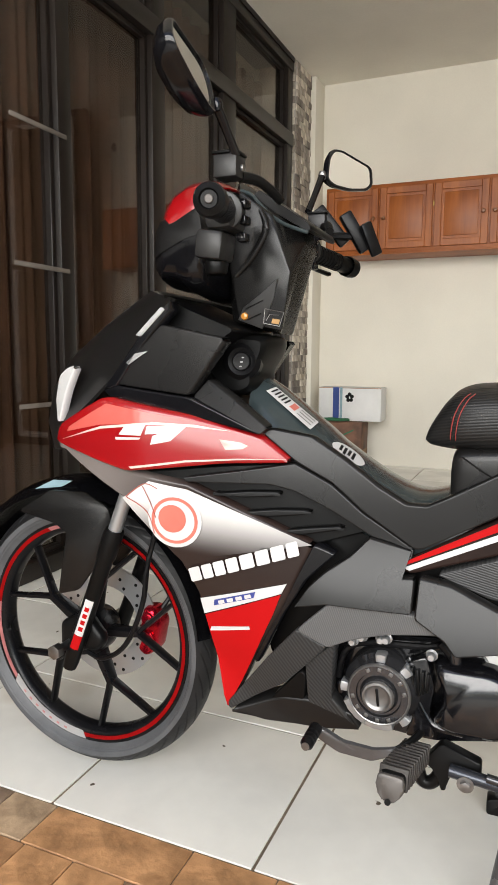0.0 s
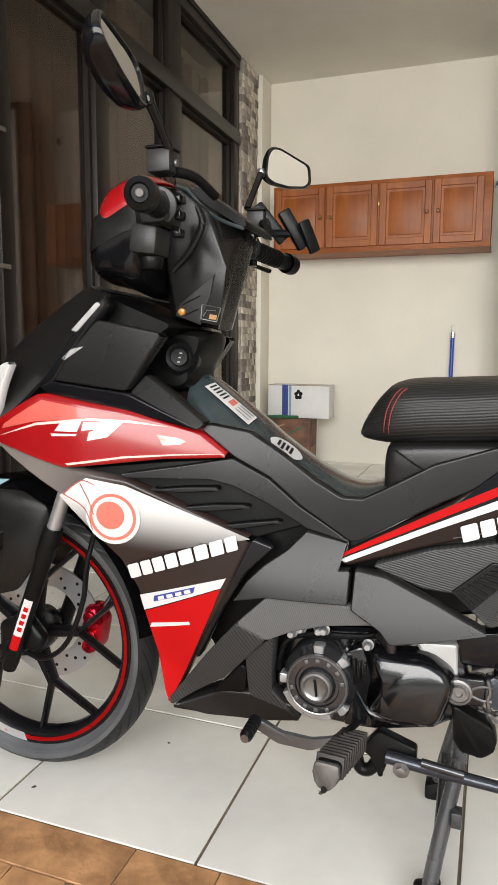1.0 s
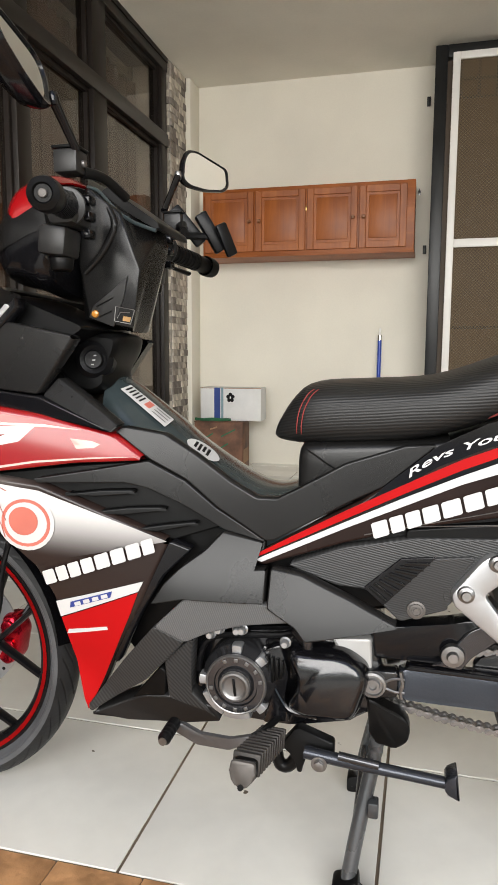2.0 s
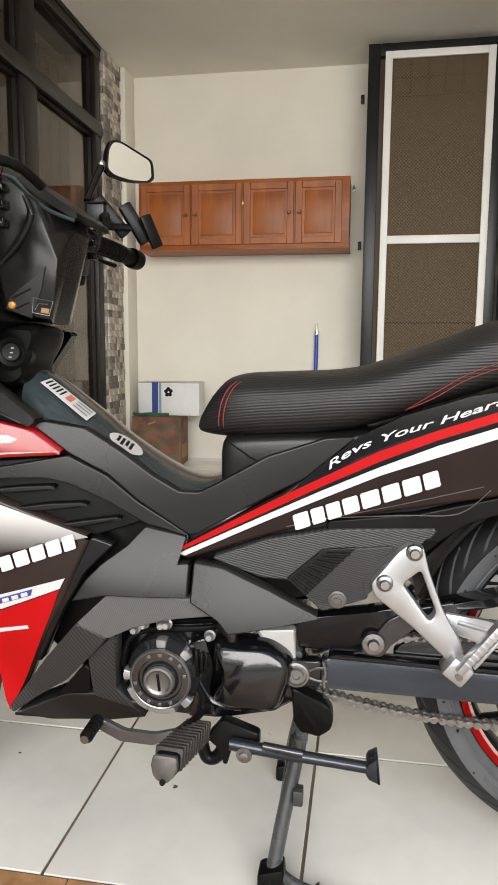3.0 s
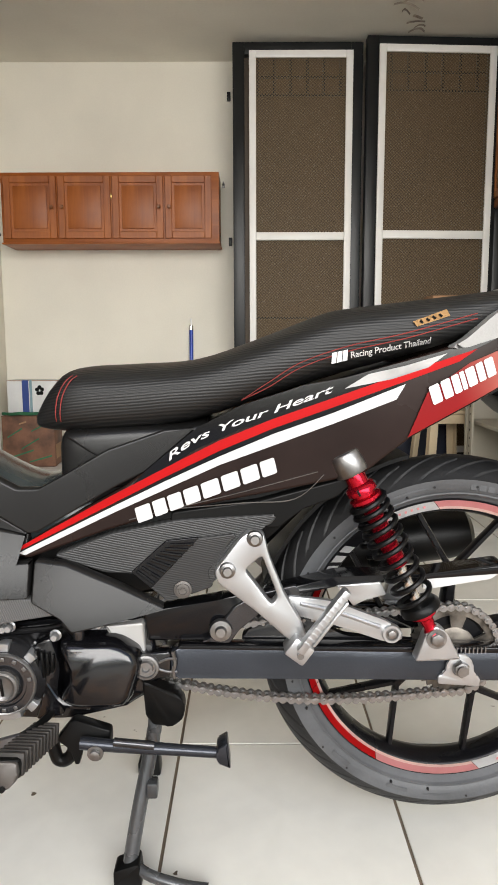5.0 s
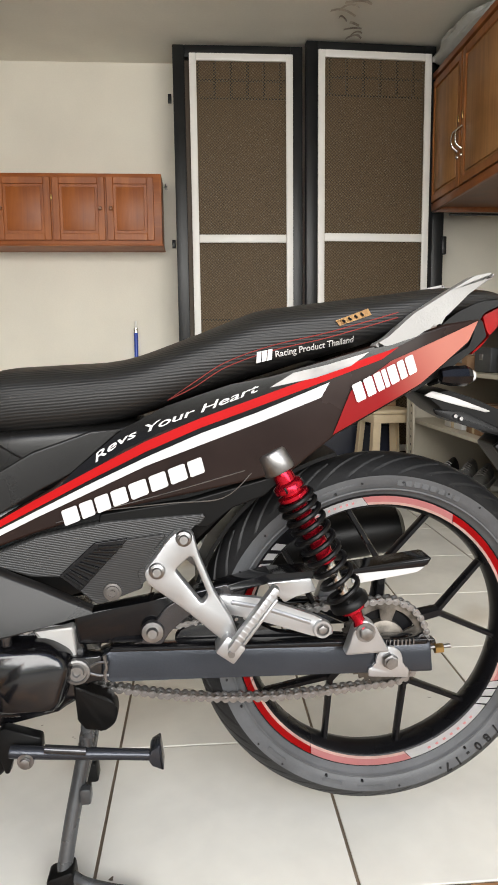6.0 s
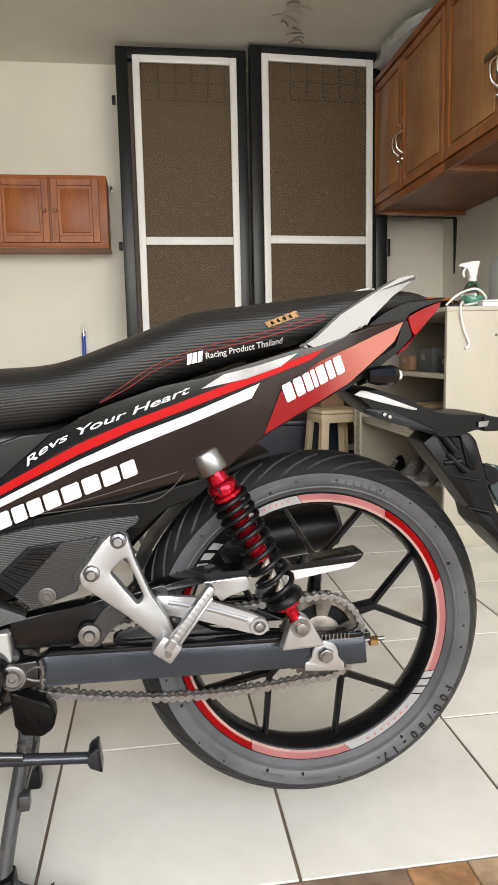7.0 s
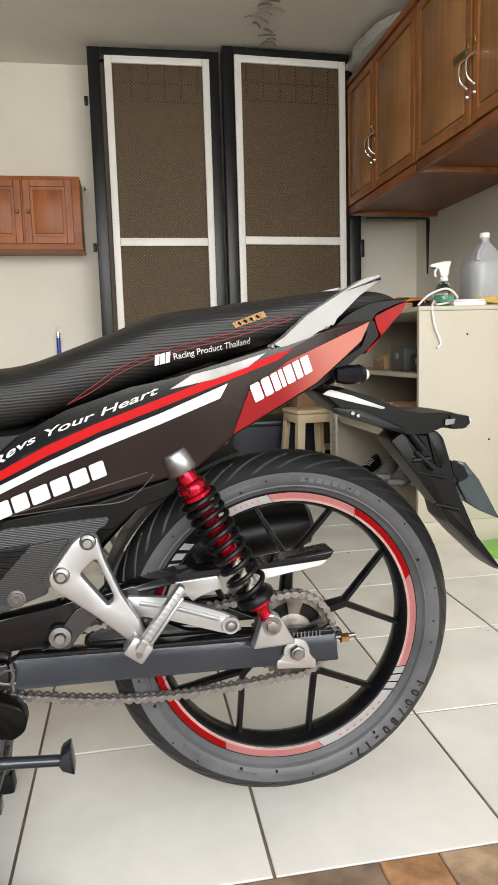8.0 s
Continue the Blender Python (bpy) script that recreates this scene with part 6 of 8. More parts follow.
part("wire", tube([(x, -0.10, z) for x, z in [(-0.747, 0.319), (-0.736, 0.365), (-0.700, 0.383), (-0.612, 0.391), (-0.569, 0.409), (-0.526, 0.404)]], 0.005, 8), M_BLACKP, engine)
part("wire", tube([(x, -0.108, z) for x, z in [(-0.595, 0.404), (-0.573, 0.382), (-0.577, 0.400), (-0.543, 0.415)]], 0.007, 8), M_BLACKP, engine)

# ---- pedals, pegs and stands ----
M_LEVER = mat("satin_lever_steel", (0.16, 0.16, 0.165), 0.36, 0.8, vary=0.15, scale=14, bump=0.01)
shift = part("gear_lever", prism(rounded([(-0.757, 0.279), (-0.745, 0.281), (-0.716, 0.268), (-0.672, 0.266), (-0.640, 0.276), (-0.636, 0.266), (-0.674, 0.249), (-0.722, 0.251), (-0.757, 0.268)], 0.004), -0.192, -0.184, 0.002), M_LEVER, bike, "flat steel gear lever")
part("lever_arm", tube([(-0.640, -0.186, 0.270), (-0.628, -0.150, 0.264), (-0.612, -0.112, 0.268)], 0.0055, 10), M_MATT, shift)
sx, sz = (-0.756, 0.279)
part("pedal_rubber", lathe([(0.0, -0.056), (0.006, -0.056), (0.0075, -0.053), (0.0095, -0.050), (0.0095, -0.044), (0.0088, -0.042), (0.0095, -0.040), (0.0095, -0.034), (0.0088, -0.032), (0.0095, -0.030), (0.0095, -0.024), (0.0088, -0.022), (0.0095, -0.020), (0.0095, -0.006), (0.0, -0.004)], 20), M_BLACKP, shift, "ribbed pedal rubber", at=Matrix.Translation((sx, -0.184, sz)))
part("pedal_end", cyl((sx, -0.2402, sz), (sx, -0.2416, sz), 0.0058, seg=16), M_STEEL, shift)
px, pz = (-0.630, 0.280)
qx, qz = (-0.618, 0.247)
peg = part("foot_peg", box((-0.0165, -0.075, -0.015), (0.0165, 0.075, 0.011), 0.006), M_MATT, bike, "worn rubber foot peg")
ax = Vector((px - qx, -0.13, pz - qz)).normalized()
mid = Vector(((px + qx) / 2, -0.205, (pz + qz) / 2))
peg.matrix_basis = Matrix.Translation(mid) @ (-ax).to_track_quat("Y", "Z").to_matrix().to_4x4()
for k in range(11):
    part("rib", box((-0.0190, -0.067 + 0.0125 * k, -0.012), (0.0190, -0.0605 + 0.0125 * k, 0.016), 0.0015), M_PEGR, peg)
part("peg_end", prism(rounded([(-0.018, -0.010), (-0.005, -0.024), (0.005, -0.024), (0.018, -0.010), (0.017, 0.010), (-0.017, 0.010)], 0.006), -0.084, -0.0752, 0.003), M_TREADG, peg, "grey metal peg end")
part("peg_bolt", cyl((0, -0.086, -0.022), (0, -0.0835, -0.022), 0.004, seg=10), M_MATT, peg)
part("peg_mount", tube([(x, -0.10, z) for x, z in [(-0.623, 0.214), (-0.615, 0.181), (-0.597, 0.183), (-0.583, 0.216), (-0.587, 0.240)]], 0.010, 10), M_MATT, bike)
part("stand_bracket", prism(rounded([(-0.614, 0.219), (-0.587, 0.252), (-0.530, 0.234), (-0.530, 0.210), (-0.574, 0.212), (-0.579, 0.179), (-0.586, 0.179), (-0.592, 0.205)], 0.005), -0.115, -0.095, 0.003), M_MATT, bike)
side = part("side_stand", tube([(x, y, z) for (x, z), y in zip([(-0.573, 0.221), (-0.505, 0.217), (-0.421, 0.213), (-0.362, 0.211)], (-0.125, -0.13, -0.135, -0.14))], [0.010, 0.0095, 0.0085, 0.0085], 14), M_SWING, bike, "folded steel side stand")
fx, fz = (-0.359, 0.217)
part("stand_foot", prism(rounded([(fx - 0.012, fz + 0.008), (fx + 0.004, fz + 0.020), (fx + 0.009, fz - 0.022), (fx - 0.012, fz - 0.010)], 0.004), -0.158, -0.122, 0.003), M_SWING, side)
part("stand_spring", tube([(x, -0.137, z + 0.004) for x, z in [(-0.522, 0.225), (-0.463, 0.218)]], 0.0065, 10), M_ENGCOV, side)
bx, bz = (-0.550, 0.211)
bolt(bx, -0.138, bz, 0.008, side)
M_STAND = mat("worn_grey_stand_paint", (0.115, 0.12, 0.125), 0.26, 0.6, vary=0.2, scale=9, bump=0.015, fine=200)
cs = thing("centre_stand", (0, 0, 0))
cs.parent = bike
cs.matrix_basis = Matrix()
for s in (-1, 1):
    part("stand_leg", tube([(-0.462, s * 0.075, 0.262), (-0.472, s * 0.085, 0.20), (-0.492, s * 0.115, 0.10), (-0.505, s * 0.135, 0.024)], [0.013, 0.0115, 0.0115, 0.0115], 14), M_STAND, cs, "dark steel stand leg")
    part("stand_pad", prism(rounded([(-0.527, 0.002), (-0.527, 0.030), (-0.488, 0.042), (-0.484, 0.002)], 0.006), s * 0.135 - 0.018, s * 0.135 + 0.018, 0.004), M_MATT, cs)
part("tread_bar", tube([(-0.498, -0.135, 0.028), (-0.47, -0.152, 0.022), (-0.42, -0.165, 0.016), (-0.385, -0.17, 0.014)], 0.0085, 10), M_STAND, cs)
part("cross_tube", cyl((-0.492, -0.115, 0.10), (-0.492, 0.115, 0.10), 0.010, seg=14), M_STAND, cs)
part("pivot_plate", prism(rounded([(-0.485, 0.305), (-0.457, 0.291), (-0.427, 0.280), (-0.418, 0.256), (-0.429, 0.231), (-0.457, 0.228), (-0.479, 0.240)], 0.01), -0.098, -0.07, 0.004), M_MATT, cs)
part("stand_tab", box((-0.478, -0.122, 0.125), (-0.462, -0.100, 0.15), 0.003), M_STAND, cs)

# ---- swing arm, chain and shock absorbers ----
for s in (-1, 1):
    sw = prism(rounded([(-0.440, 0.350), (-0.425, 0.354), (0.066, 0.344), (0.066, 0.300), (-0.425, 0.311), (-0.440, 0.315)], 0.004), s * 0.078, s * 0.102, 0.003)
    for v in sw.verts:
        v.co.y -= s * 0.26 * (v.co.z - 0.327)
    part("swing_arm", sw, M_SWING, bike, "flat blue-grey steel swing arm")
    # black strip along the arm's top: the upper chamfer's shading as colour
    edge = prism(rounded([(-0.430, 0.3545), (-0.425, 0.360), (0.060, 0.350), (0.0605, 0.3405), (0.02, 0.3415)], 0.002), s * 0.074, s * 0.0995, 0.002)
    part("arm_shade_strip", edge, M_GLOSS, bike, "black strip for the shaded upper edge of the swing arm")
    part("arm_end", prism(rounded([(-0.505, 0.335), (-0.488, 0.350), (-0.44, 0.352), (-0.44, 0.311), (-0.485, 0.306), (-0.503, 0.318)], 0.006), s * 0.076, s * 0.1035, 0.003), M_ENGINE, bike)
part("pivot_bolt", lathe([(0.0, -0.008), (0.005, -0.008), (0.006, -0.012), (0.010, -0.012), (0.011, -0.006), (0.0145, -0.006), (0.0155, -0.009), (0.019, -0.008), (0.020, -0.002), (0.020, 0.01)], 40), M_GREYMET, bike, at=Matrix.Translation((-0.476, -0.102, 0.330)))
for dz in (0.010, -0.010):
    part("weld", tube([(-0.462, -0.1045, 0.33 + dz * 0.3), (-0.445, -0.1045, 0.331 + dz), (-0.43, -0.105, 0.331 + dz)], 0.002, 6), M_STEEL, bike)
part("weld_seam", tube([(-0.434, -0.1035, 0.311), (-0.436, -0.105, 0.322), (-0.433, -0.105, 0.335), (-0.436, -0.1035, 0.352)], 0.003, 6), M_STEEL, bike)
AXP = [(-0.037, 0.298), (-0.037, 0.312), (-0.026, 0.315), (-0.024, 0.331), (-0.016, 0.342), (-0.005, 0.346), (0.008, 0.342), (0.016, 0.331), (0.017, 0.313), (0.027, 0.308), (0.027, 0.293)]
part("axle_plate", prism(rounded(AXP, 0.004), -0.1110, -0.1060, 0.002), M_ALU, bike, "aluminium chain adjuster plate")
part("axle_nut", cyl((-0.005, -0.124, 0.325), (-0.005, -0.1112, 0.325), 0.0125, seg=6, bevel=0.002), M_STEEL, bike)
part("axle", cyl((-0.005, -0.128, 0.325), (-0.005, 0.12, 0.325), 0.008, seg=16), M_STEEL, bike)
for k in range(11):
    x = -0.026 + 0.0062 * k
    part("scale_mark", box((x, -0.1022, 0.342), (x + 0.0018, -0.0996, 0.3515)), M_STEEL, bike)
part("adjuster_bolt", cyl((0.066, -0.09, 0.331), (0.100, -0.09, 0.332), 0.0036, seg=10), M_STEEL, bike)
part("adjuster_nut", cyl((0.075, -0.09, 0.3285), (0.088, -0.09, 0.329), 0.008, seg=6), M_BRASS, bike)

spr = bmesh.new()
TEETH = 38
rows = [[], [], [], []]
for k in range(TEETH * 4):
    a = 2 * math.pi * k / (TEETH * 4)
    r = 0.0690 + 0.0030 * math.cos(TEETH * a)
    for row, q, y in zip(rows, (0.056, r, r, 0.056), (-0.062, -0.0615, -0.0565, -0.056)):
        row.append(spr.verts.new((q * math.cos(a), y, q * math.sin(a))))
for i in range(4):
    a, b = rows[i], rows[(i + 1) % 4]
    for k in range(TEETH * 4):
        spr.faces.new((a[k], a[(k + 1) % (TEETH * 4)], b[(k + 1) % (TEETH * 4)], b[k]))
sprocket = part("sprocket", spr, M_SPROCKET, rear, "worn steel rear sprocket")
for k in range(5):
    part("web", arc_band((0, 0, 0), 0.034, 0.0565, 72 * k - 2, 72 * k + 26, -0.0622, 0.005, 6), M_SPROCKET, sprocket)
part("carrier", lathe([(0.0, -0.066), (0.028, -0.066), (0.036, -0.0625), (0.036, -0.045)], 32), M_SPROCKET, sprocket)
part("hub_drum", lathe([(0.0, -0.050), (0.052, -0.050), (0.056, -0.046), (0.056, -0.02)], 32), M_RIM, rear)

# chain: links along a closed loop round two sprockets
chain = thing("chain", (0, 0, 0))
chain.parent = bike
chain.matrix_basis = Matrix()
C0, R0, C1, R1 = Vector((-0.50, 0.335)), 0.030, Vector((0.001, 0.331)), 0.0705
loop = []
for k in range(40):
    a = radians(-96 + 188 * k / 39)
    loop.append(C1 + R1 * Vector((math.cos(a), math.sin(a))))
for k in range(1, 40):
    p, q = C1 + R1 * Vector((math.cos(radians(92)), math.sin(radians(92)))), C0 + R0 * Vector((0, 1))
    loop.append(p.lerp(q, k / 40))
for k in range(20):
    a = radians(90 + 180 * k / 19)
    loop.append(C0 + R0 * Vector((math.cos(a), math.sin(a))))
for k in range(1, 40):
    p, q = C0 + R0 * Vector((0, -1)), C1 + R1 * Vector((math.cos(radians(-96)), math.sin(radians(-96))))
    u = k / 40
    loop.append(p.lerp(q, u) + Vector((0, -0.026 * math.sin(math.pi * u) - 0.010 * (1 - u))))
acc = [0.0]
for a, b in zip(loop, loop[1:] + loop[:1]):
    acc.append(acc[-1] + (b - a).length)
loop.append(loop[0])
PITCH = 0.0127
count = int(acc[-1] / PITCH)
lk = bmesh.new()
for y in (-0.0075, 0.006):
    pts = []
    for k in range(14):
        a = 2 * math.pi * k / 14
        c, s = math.cos(a), math.sin(a)
        pts.append((math.copysign(0.0062, c) * (abs(c) > 0.2) + 0.0050 * c, 0.0052 * s * (0.62 if abs(c) < 0.6 else 1)))
    prism(pts, y, y + 0.0016, bm=lk)
    for x in (-0.006, 0.006):
        cyl((x, y - 0.0006, 0), (x, y + 0.0022, 0), 0.0058, seg=12, bm=lk)
for x in (-0.006, 0.006):
    cyl((x, -0.0100, 0), (x, 0.0086, 0), 0.0028, seg=8, bm=lk)
lk_mesh = bpy.data.meshes.new("link")
lk.to_mesh(lk_mesh)
lk.free()
lk_mesh.materials.append(M_STEEL)
for k in range(count):
    s0 = k * acc[-1] / count
    def at_len(s):
        i = min(max(np.searchsorted(acc, s % acc[-1]) - 1, 0), len(loop) - 2)
        return loop[i].lerp(loop[i + 1], (s % acc[-1] - acc[i]) / max(acc[i + 1] - acc[i], 1e-9))
    p, q = at_len(s0 - PITCH / 2), at_len(s0 + PITCH / 2)
    m = (p + q) / 2
    d = q - p
    ob = new("link", lk_mesh)
    ob.parent = chain
    ob.matrix_basis = Matrix.Translation((m.x, -0.059 - (0.0018 if k % 2 else 0), m.y)) @ Matrix.Rotation(-math.atan2(d.y, d.x), 4, "Y")
part("chain_guard", prism(rounded([(-0.300, 0.436), (-0.189, 0.462), (-0.051, 0.465), (0.062, 0.479), (0.067, 0.476), (0.057, 0.464), (-0.052, 0.457), (-0.120, 0.452), (-0.185, 0.448), (-0.290, 0.425)], 0.003), -0.092, -0.050, 0.003), M_GLOSS, bike, "gloss black chain guard")
part("guard_plate", prism(rounded([(-0.059, 0.456), (0.056, 0.463), (0.043, 0.455), (-0.048, 0.441), (-0.059, 0.441)], 0.002), -0.0905, -0.0855, 0.001), M_WHITEV, bike, "white edge of the chain guard")
part("guard_plate", prism(rounded([(-0.192, 0.450), (-0.124, 0.455), (-0.115, 0.434), (-0.147, 0.428), (-0.164, 0.417), (-0.180, 0.437)], 0.004), -0.098, -0.0925, 0.002), M_ALU, bike, "bright cast bracket")
stay = part("brake_stay", prism(rounded([(-0.265, 0.436), (-0.203, 0.428), (-0.174, 0.418), (-0.118, 0.396), (-0.093, 0.381), (-0.088, 0.370), (-0.095, 0.361), (-0.119, 0.363), (-0.201, 0.392), (-0.262, 0.408)], 0.006), -0.100, -0.090, 0.003), M_ALU, bike, "aluminium rear stay")
part("stay_rib", tube([(-0.245, -0.1005, 0.424), (-0.190, -0.1005, 0.410), (-0.125, -0.1005, 0.386)], 0.0035, 8), M_ALU, stay)
part("stay_eye", lathe([(0.010, -0.006), (0.0135, -0.006), (0.0145, -0.002), (0.0145, 0.004)], 24), M_ALU, stay, at=Matrix.Translation((-0.107, -0.099, 0.375)))
bolt(-0.107, -0.1015, 0.375, 0.007)
part("inner_swing", prism(rounded([(-0.331, 0.367), (-0.251, 0.400), (-0.172, 0.359), (0.086, 0.336), (0.086, 0.316), (-0.334, 0.329)], 0.01), -0.07, -0.055, 0.003), M_ENGINE, bike)

for s in (-1, 1):
    top, low = Vector((-0.180, s * 0.118, 0.640)), Vector((-0.047, s * 0.118, 0.378))
    ax = (low - top).normalized()
    q = ax.to_track_quat("Z", "Y").to_matrix().to_4x4()
    L = (low - top).length
    sh = thing("shock_absorber", (0, 0, 0))
    sh.parent = bike
    sh.matrix_basis = Matrix.Translation(top) @ q
    tagged(sh, "red and black rear shock absorber")
    part("cap", lathe([(0.0, -0.017), (0.019, -0.017), (0.022, -0.0165), (0.0238, -0.014), (0.0252, 0.0), (0.0255, 0.013), (0.0245, 0.016), (0.014, 0.017)], 36, axis="Z"), M_STEEL, sh, "bright metal cap")
    part("adjuster", lathe([(0.0135, 0.018), (0.0150, 0.024), (0.0150, 0.034), (0.0205, 0.037), (0.0225, 0.041), (0.0225, 0.047), (0.0165, 0.049), (0.0165, 0.053), (0.0235, 0.055), (0.0235, 0.060), (0.0150, 0.063)], 36, axis="Z"), M_REDMETAL, sh, "red preload collar")
    for k in range(4):
        a = radians(90 * k + 20)
        part("collar_notch", box((-0.002, -0.0015, 0.0375), (0.002, 0.0015, 0.0462), 0.0005), M_MATT, sh, at=Matrix.Translation((0.0222 * math.cos(a), 0.0222 * math.sin(a), 0)))
    part("body", cyl((0, 0, 0.06), (0, 0, 0.170), 0.0135, seg=24), M_REDMETAL, sh)
    part("body_ring", lathe([(0.0137, 0.118), (0.0165, 0.120), (0.0165, 0.127), (0.0137, 0.129)], 28, axis="Z"), M_REDMETAL, sh)
    part("rod", cyl((0, 0, 0.168), (0, 0, 0.245), 0.0085, seg=20), M_CHROME, sh)
    part("lower_seat", lathe([(0.010, 0.232), (0.026, 0.235), (0.030, 0.240), (0.030, 0.247), (0.020, 0.250), (0.013, 0.254)], 32, axis="Z"), M_MATT, sh)
    coil = []
    for k in range(10 * 16 + 1):
        u = k / 160
        a = 2 * math.pi * k / 16
        coil.append((0.0262 * math.cos(a), 0.0262 * math.sin(a), 0.060 + 0.174 * (0.62 * u + 0.38 * u * u)))
    part("spring", tube(coil, 0.0043, 8, steps=1), M_BLACKP, sh, "black coil spring")
    part("lower_eye", lathe([(0.010, 0.246), (0.019, 0.250), (0.0195, 0.256), (0.011, 0.262), (0.0085, 0.276), (0.013, 0.286)], 28, axis="Z"), M_REDMETAL, sh, "red lower eye")
    part("shock_lug", prism(rounded([(-0.078, 0.342), (-0.062, 0.384), (-0.048, 0.398), (-0.032, 0.388), (-0.008, 0.344)], 0.006), s * 0.128, s * 0.104, 0.003), M_ALU, bike, "aluminium shock mount")
    if s < 0:
        bolt(-0.047, -0.131, 0.378, 0.010)
    part("shock_bracket", prism(rounded([(-0.215, 0.62), (-0.19, 0.668), (-0.15, 0.66), (-0.16, 0.62)], 0.006), s * 0.10, s * 0.08, 0.003), M_MATT, bike)

# passenger peg bracket
brk = thing("peg_bracket", (0, 0, 0))
brk.parent = bike
brk.matrix_basis = Matrix()
def beam(p, q, w0, w1, y0, y1, material, parent, name="beam"):
    a, b = Vector(p), Vector(q)
    n = Vector((-(b - a).y, (b - a).x)).normalized()
    return part(name, prism(rounded([tuple(a + n * w0), tuple(b + n * w1), tuple(b - n * w1), tuple(a - n * w0)], 0.008), y0, y1, 0.004), material, parent)
for s in (-1, 1):
    y0, y1 = sorted((s * 0.136, s * 0.112))
    bm = plate_hole(rounded([(-0.336, 0.534), (-0.324, 0.544), (-0.301, 0.542), (-0.293, 0.509), (-0.271, 0.452), (-0.246, 0.408), (-0.236, 0.378), (-0.254, 0.372), (-0.274, 0.390), (-0.313, 0.426), (-0.368, 0.470), (-0.372, 0.487), (-0.360, 0.502)], 0.006), rounded([(-0.304, 0.509), (-0.281, 0.448), (-0.290, 0.436), (-0.328, 0.488)], 0.006), y0, y1, 0.004)
    arm = part("bracket_arm", bm, M_ALU, brk, "cast aluminium peg bracket")
    for x, z in [(-0.314, 0.535), (-0.353, 0.489)]:
        part("bolt", lathe([(0.0, -0.010), (0.006, -0.010), (0.007, -0.006), (0.011, -0.004), (0.012, 0.002)], 18), M_STEEL, arm, at=pose(x, s * 0.138, z, 0, 0, 0 if s < 0 else 180))
    part("peg_pivot", box((-0.016, min(s * 0.155, s * 0.115), -0.015), (0.018, max(s * 0.155, s * 0.115), 0.016), 0.004), M_ALU, brk, at=Matrix.Translation((-0.252, 0, 0.372)) @ Matrix.Rotation(radians(37), 4, "Y"))
    part("pivot_pin", cyl((-0.250, s * 0.116, 0.368), (-0.250, s * 0.160, 0.368), 0.005, seg=14), M_STEEL, brk)
    fold = part("rear_peg", box((-0.0055, -0.010, 0.0), (0.0065, 0.010, 0.112), 0.003), M_ALU, brk, "folded aluminium passenger peg", at=Matrix.Translation((-0.252, s * 0.158, 0.376)) @ Matrix.Rotation(radians(37), 4, "Y"))
    part("peg_flange", box((0.0064, -0.013, 0.020), (0.0110, 0.013, 0.100), 0.002), M_ALU, fold)
    for k in range(11):
        part("rib", box((-0.0057, -0.0108, 0.016 + 0.0083 * k), (0.0062, -0.0098, 0.0195 + 0.0083 * k), 0.0004), M_ALU, fold)
skin("hanger", [(-0.396, 0.364), (-0.383, 0.365), (-0.343, 0.418), (-0.309, 0.437), (-0.250, 0.450), (-0.242, 0.431), (-0.302, 0.409), (-0.337, 0.380), (-0.351, 0.359)], M_ENGCOV, flat=0.095, off=0.0, thick=0.01, lip=0.002, sides=(-1,), label="dark frame hanger")
hx, hz = (-0.364, 0.382)
part("hanger_bolt", lathe([(0.0, -0.010), (0.007, -0.010), (0.009, -0.004), (0.016, -0.003), (0.018, 0.004)], 24), M_STEEL, bike, at=Matrix.Translation((hx, -0.098, hz)))
part("frame_plate", prism(rounded([(-0.481, 0.409), (-0.366, 0.426), (-0.324, 0.438), (-0.323, 0.412), (-0.381, 0.364), (-0.476, 0.362)], 0.006), -0.088, -0.05, 0.004), M_GLOSS, bike, "gloss black frame plate")

# exhaust on the far side
SA, SB = [Vector((p[0], 0.165, p[1])) for p in [(-0.108, 0.433), (0.099, 0.462)]]
part("silencer", lathe([(0.0, 0.0), (0.030, 0.0), (0.040, 0.012), (0.045, 0.05), (0.047, 0.30), (0.043, 0.335), (0.030, 0.345), (0.022, 0.335), (0.0, 0.33)], 36, axis="Z"), M_MATT, bike, "black exhaust silencer",
          at=Matrix.Translation(SB - (SB - SA).normalized() * 0.345) @ (SB - SA).to_track_quat("Z", "Y").to_matrix().to_4x4())
part("exhaust_pipe", tube([(-0.80, 0.05, 0.33), (-0.78, 0.09, 0.24), (-0.60, 0.13, 0.21), (-0.40, 0.155, 0.27), tuple(SB - (SB - SA).normalized() * 0.34)], 0.016, 12), M_STEEL, bike)

# ---- handlebar, controls, mirrors ----
MID = (-0.978, 0.985)
head = pillow([(-1.073, 0.950), (-0.992, 0.989), (-0.953, 0.997), (-0.937, 1.006), (-0.948, 0.929), (-0.958, 0.902), (-0.983, 0.898), (-1.026, 0.916), (-1.060, 0.922), (-1.073, 0.941)], -0.150, 0.150, M_GLOSS, "handlebar_cover", label="gloss black handlebar cover", flat=0.5, r=0.006, rows=17, power=2.2, centre=MID)
pillow([(-1.070, 1.004), (-1.057, 1.031), (-1.031, 1.035), (-1.004, 1.049), (-0.949, 1.077), (-0.937, 1.007), (-0.953, 0.999), (-0.992, 0.990), (-1.073, 0.952)], -0.152, 0.152, M_SATIN, "cover_band", head, "satin charcoal band of the handlebar cover", flat=0.5, r=0.006, rows=17, power=2.2, centre=MID)
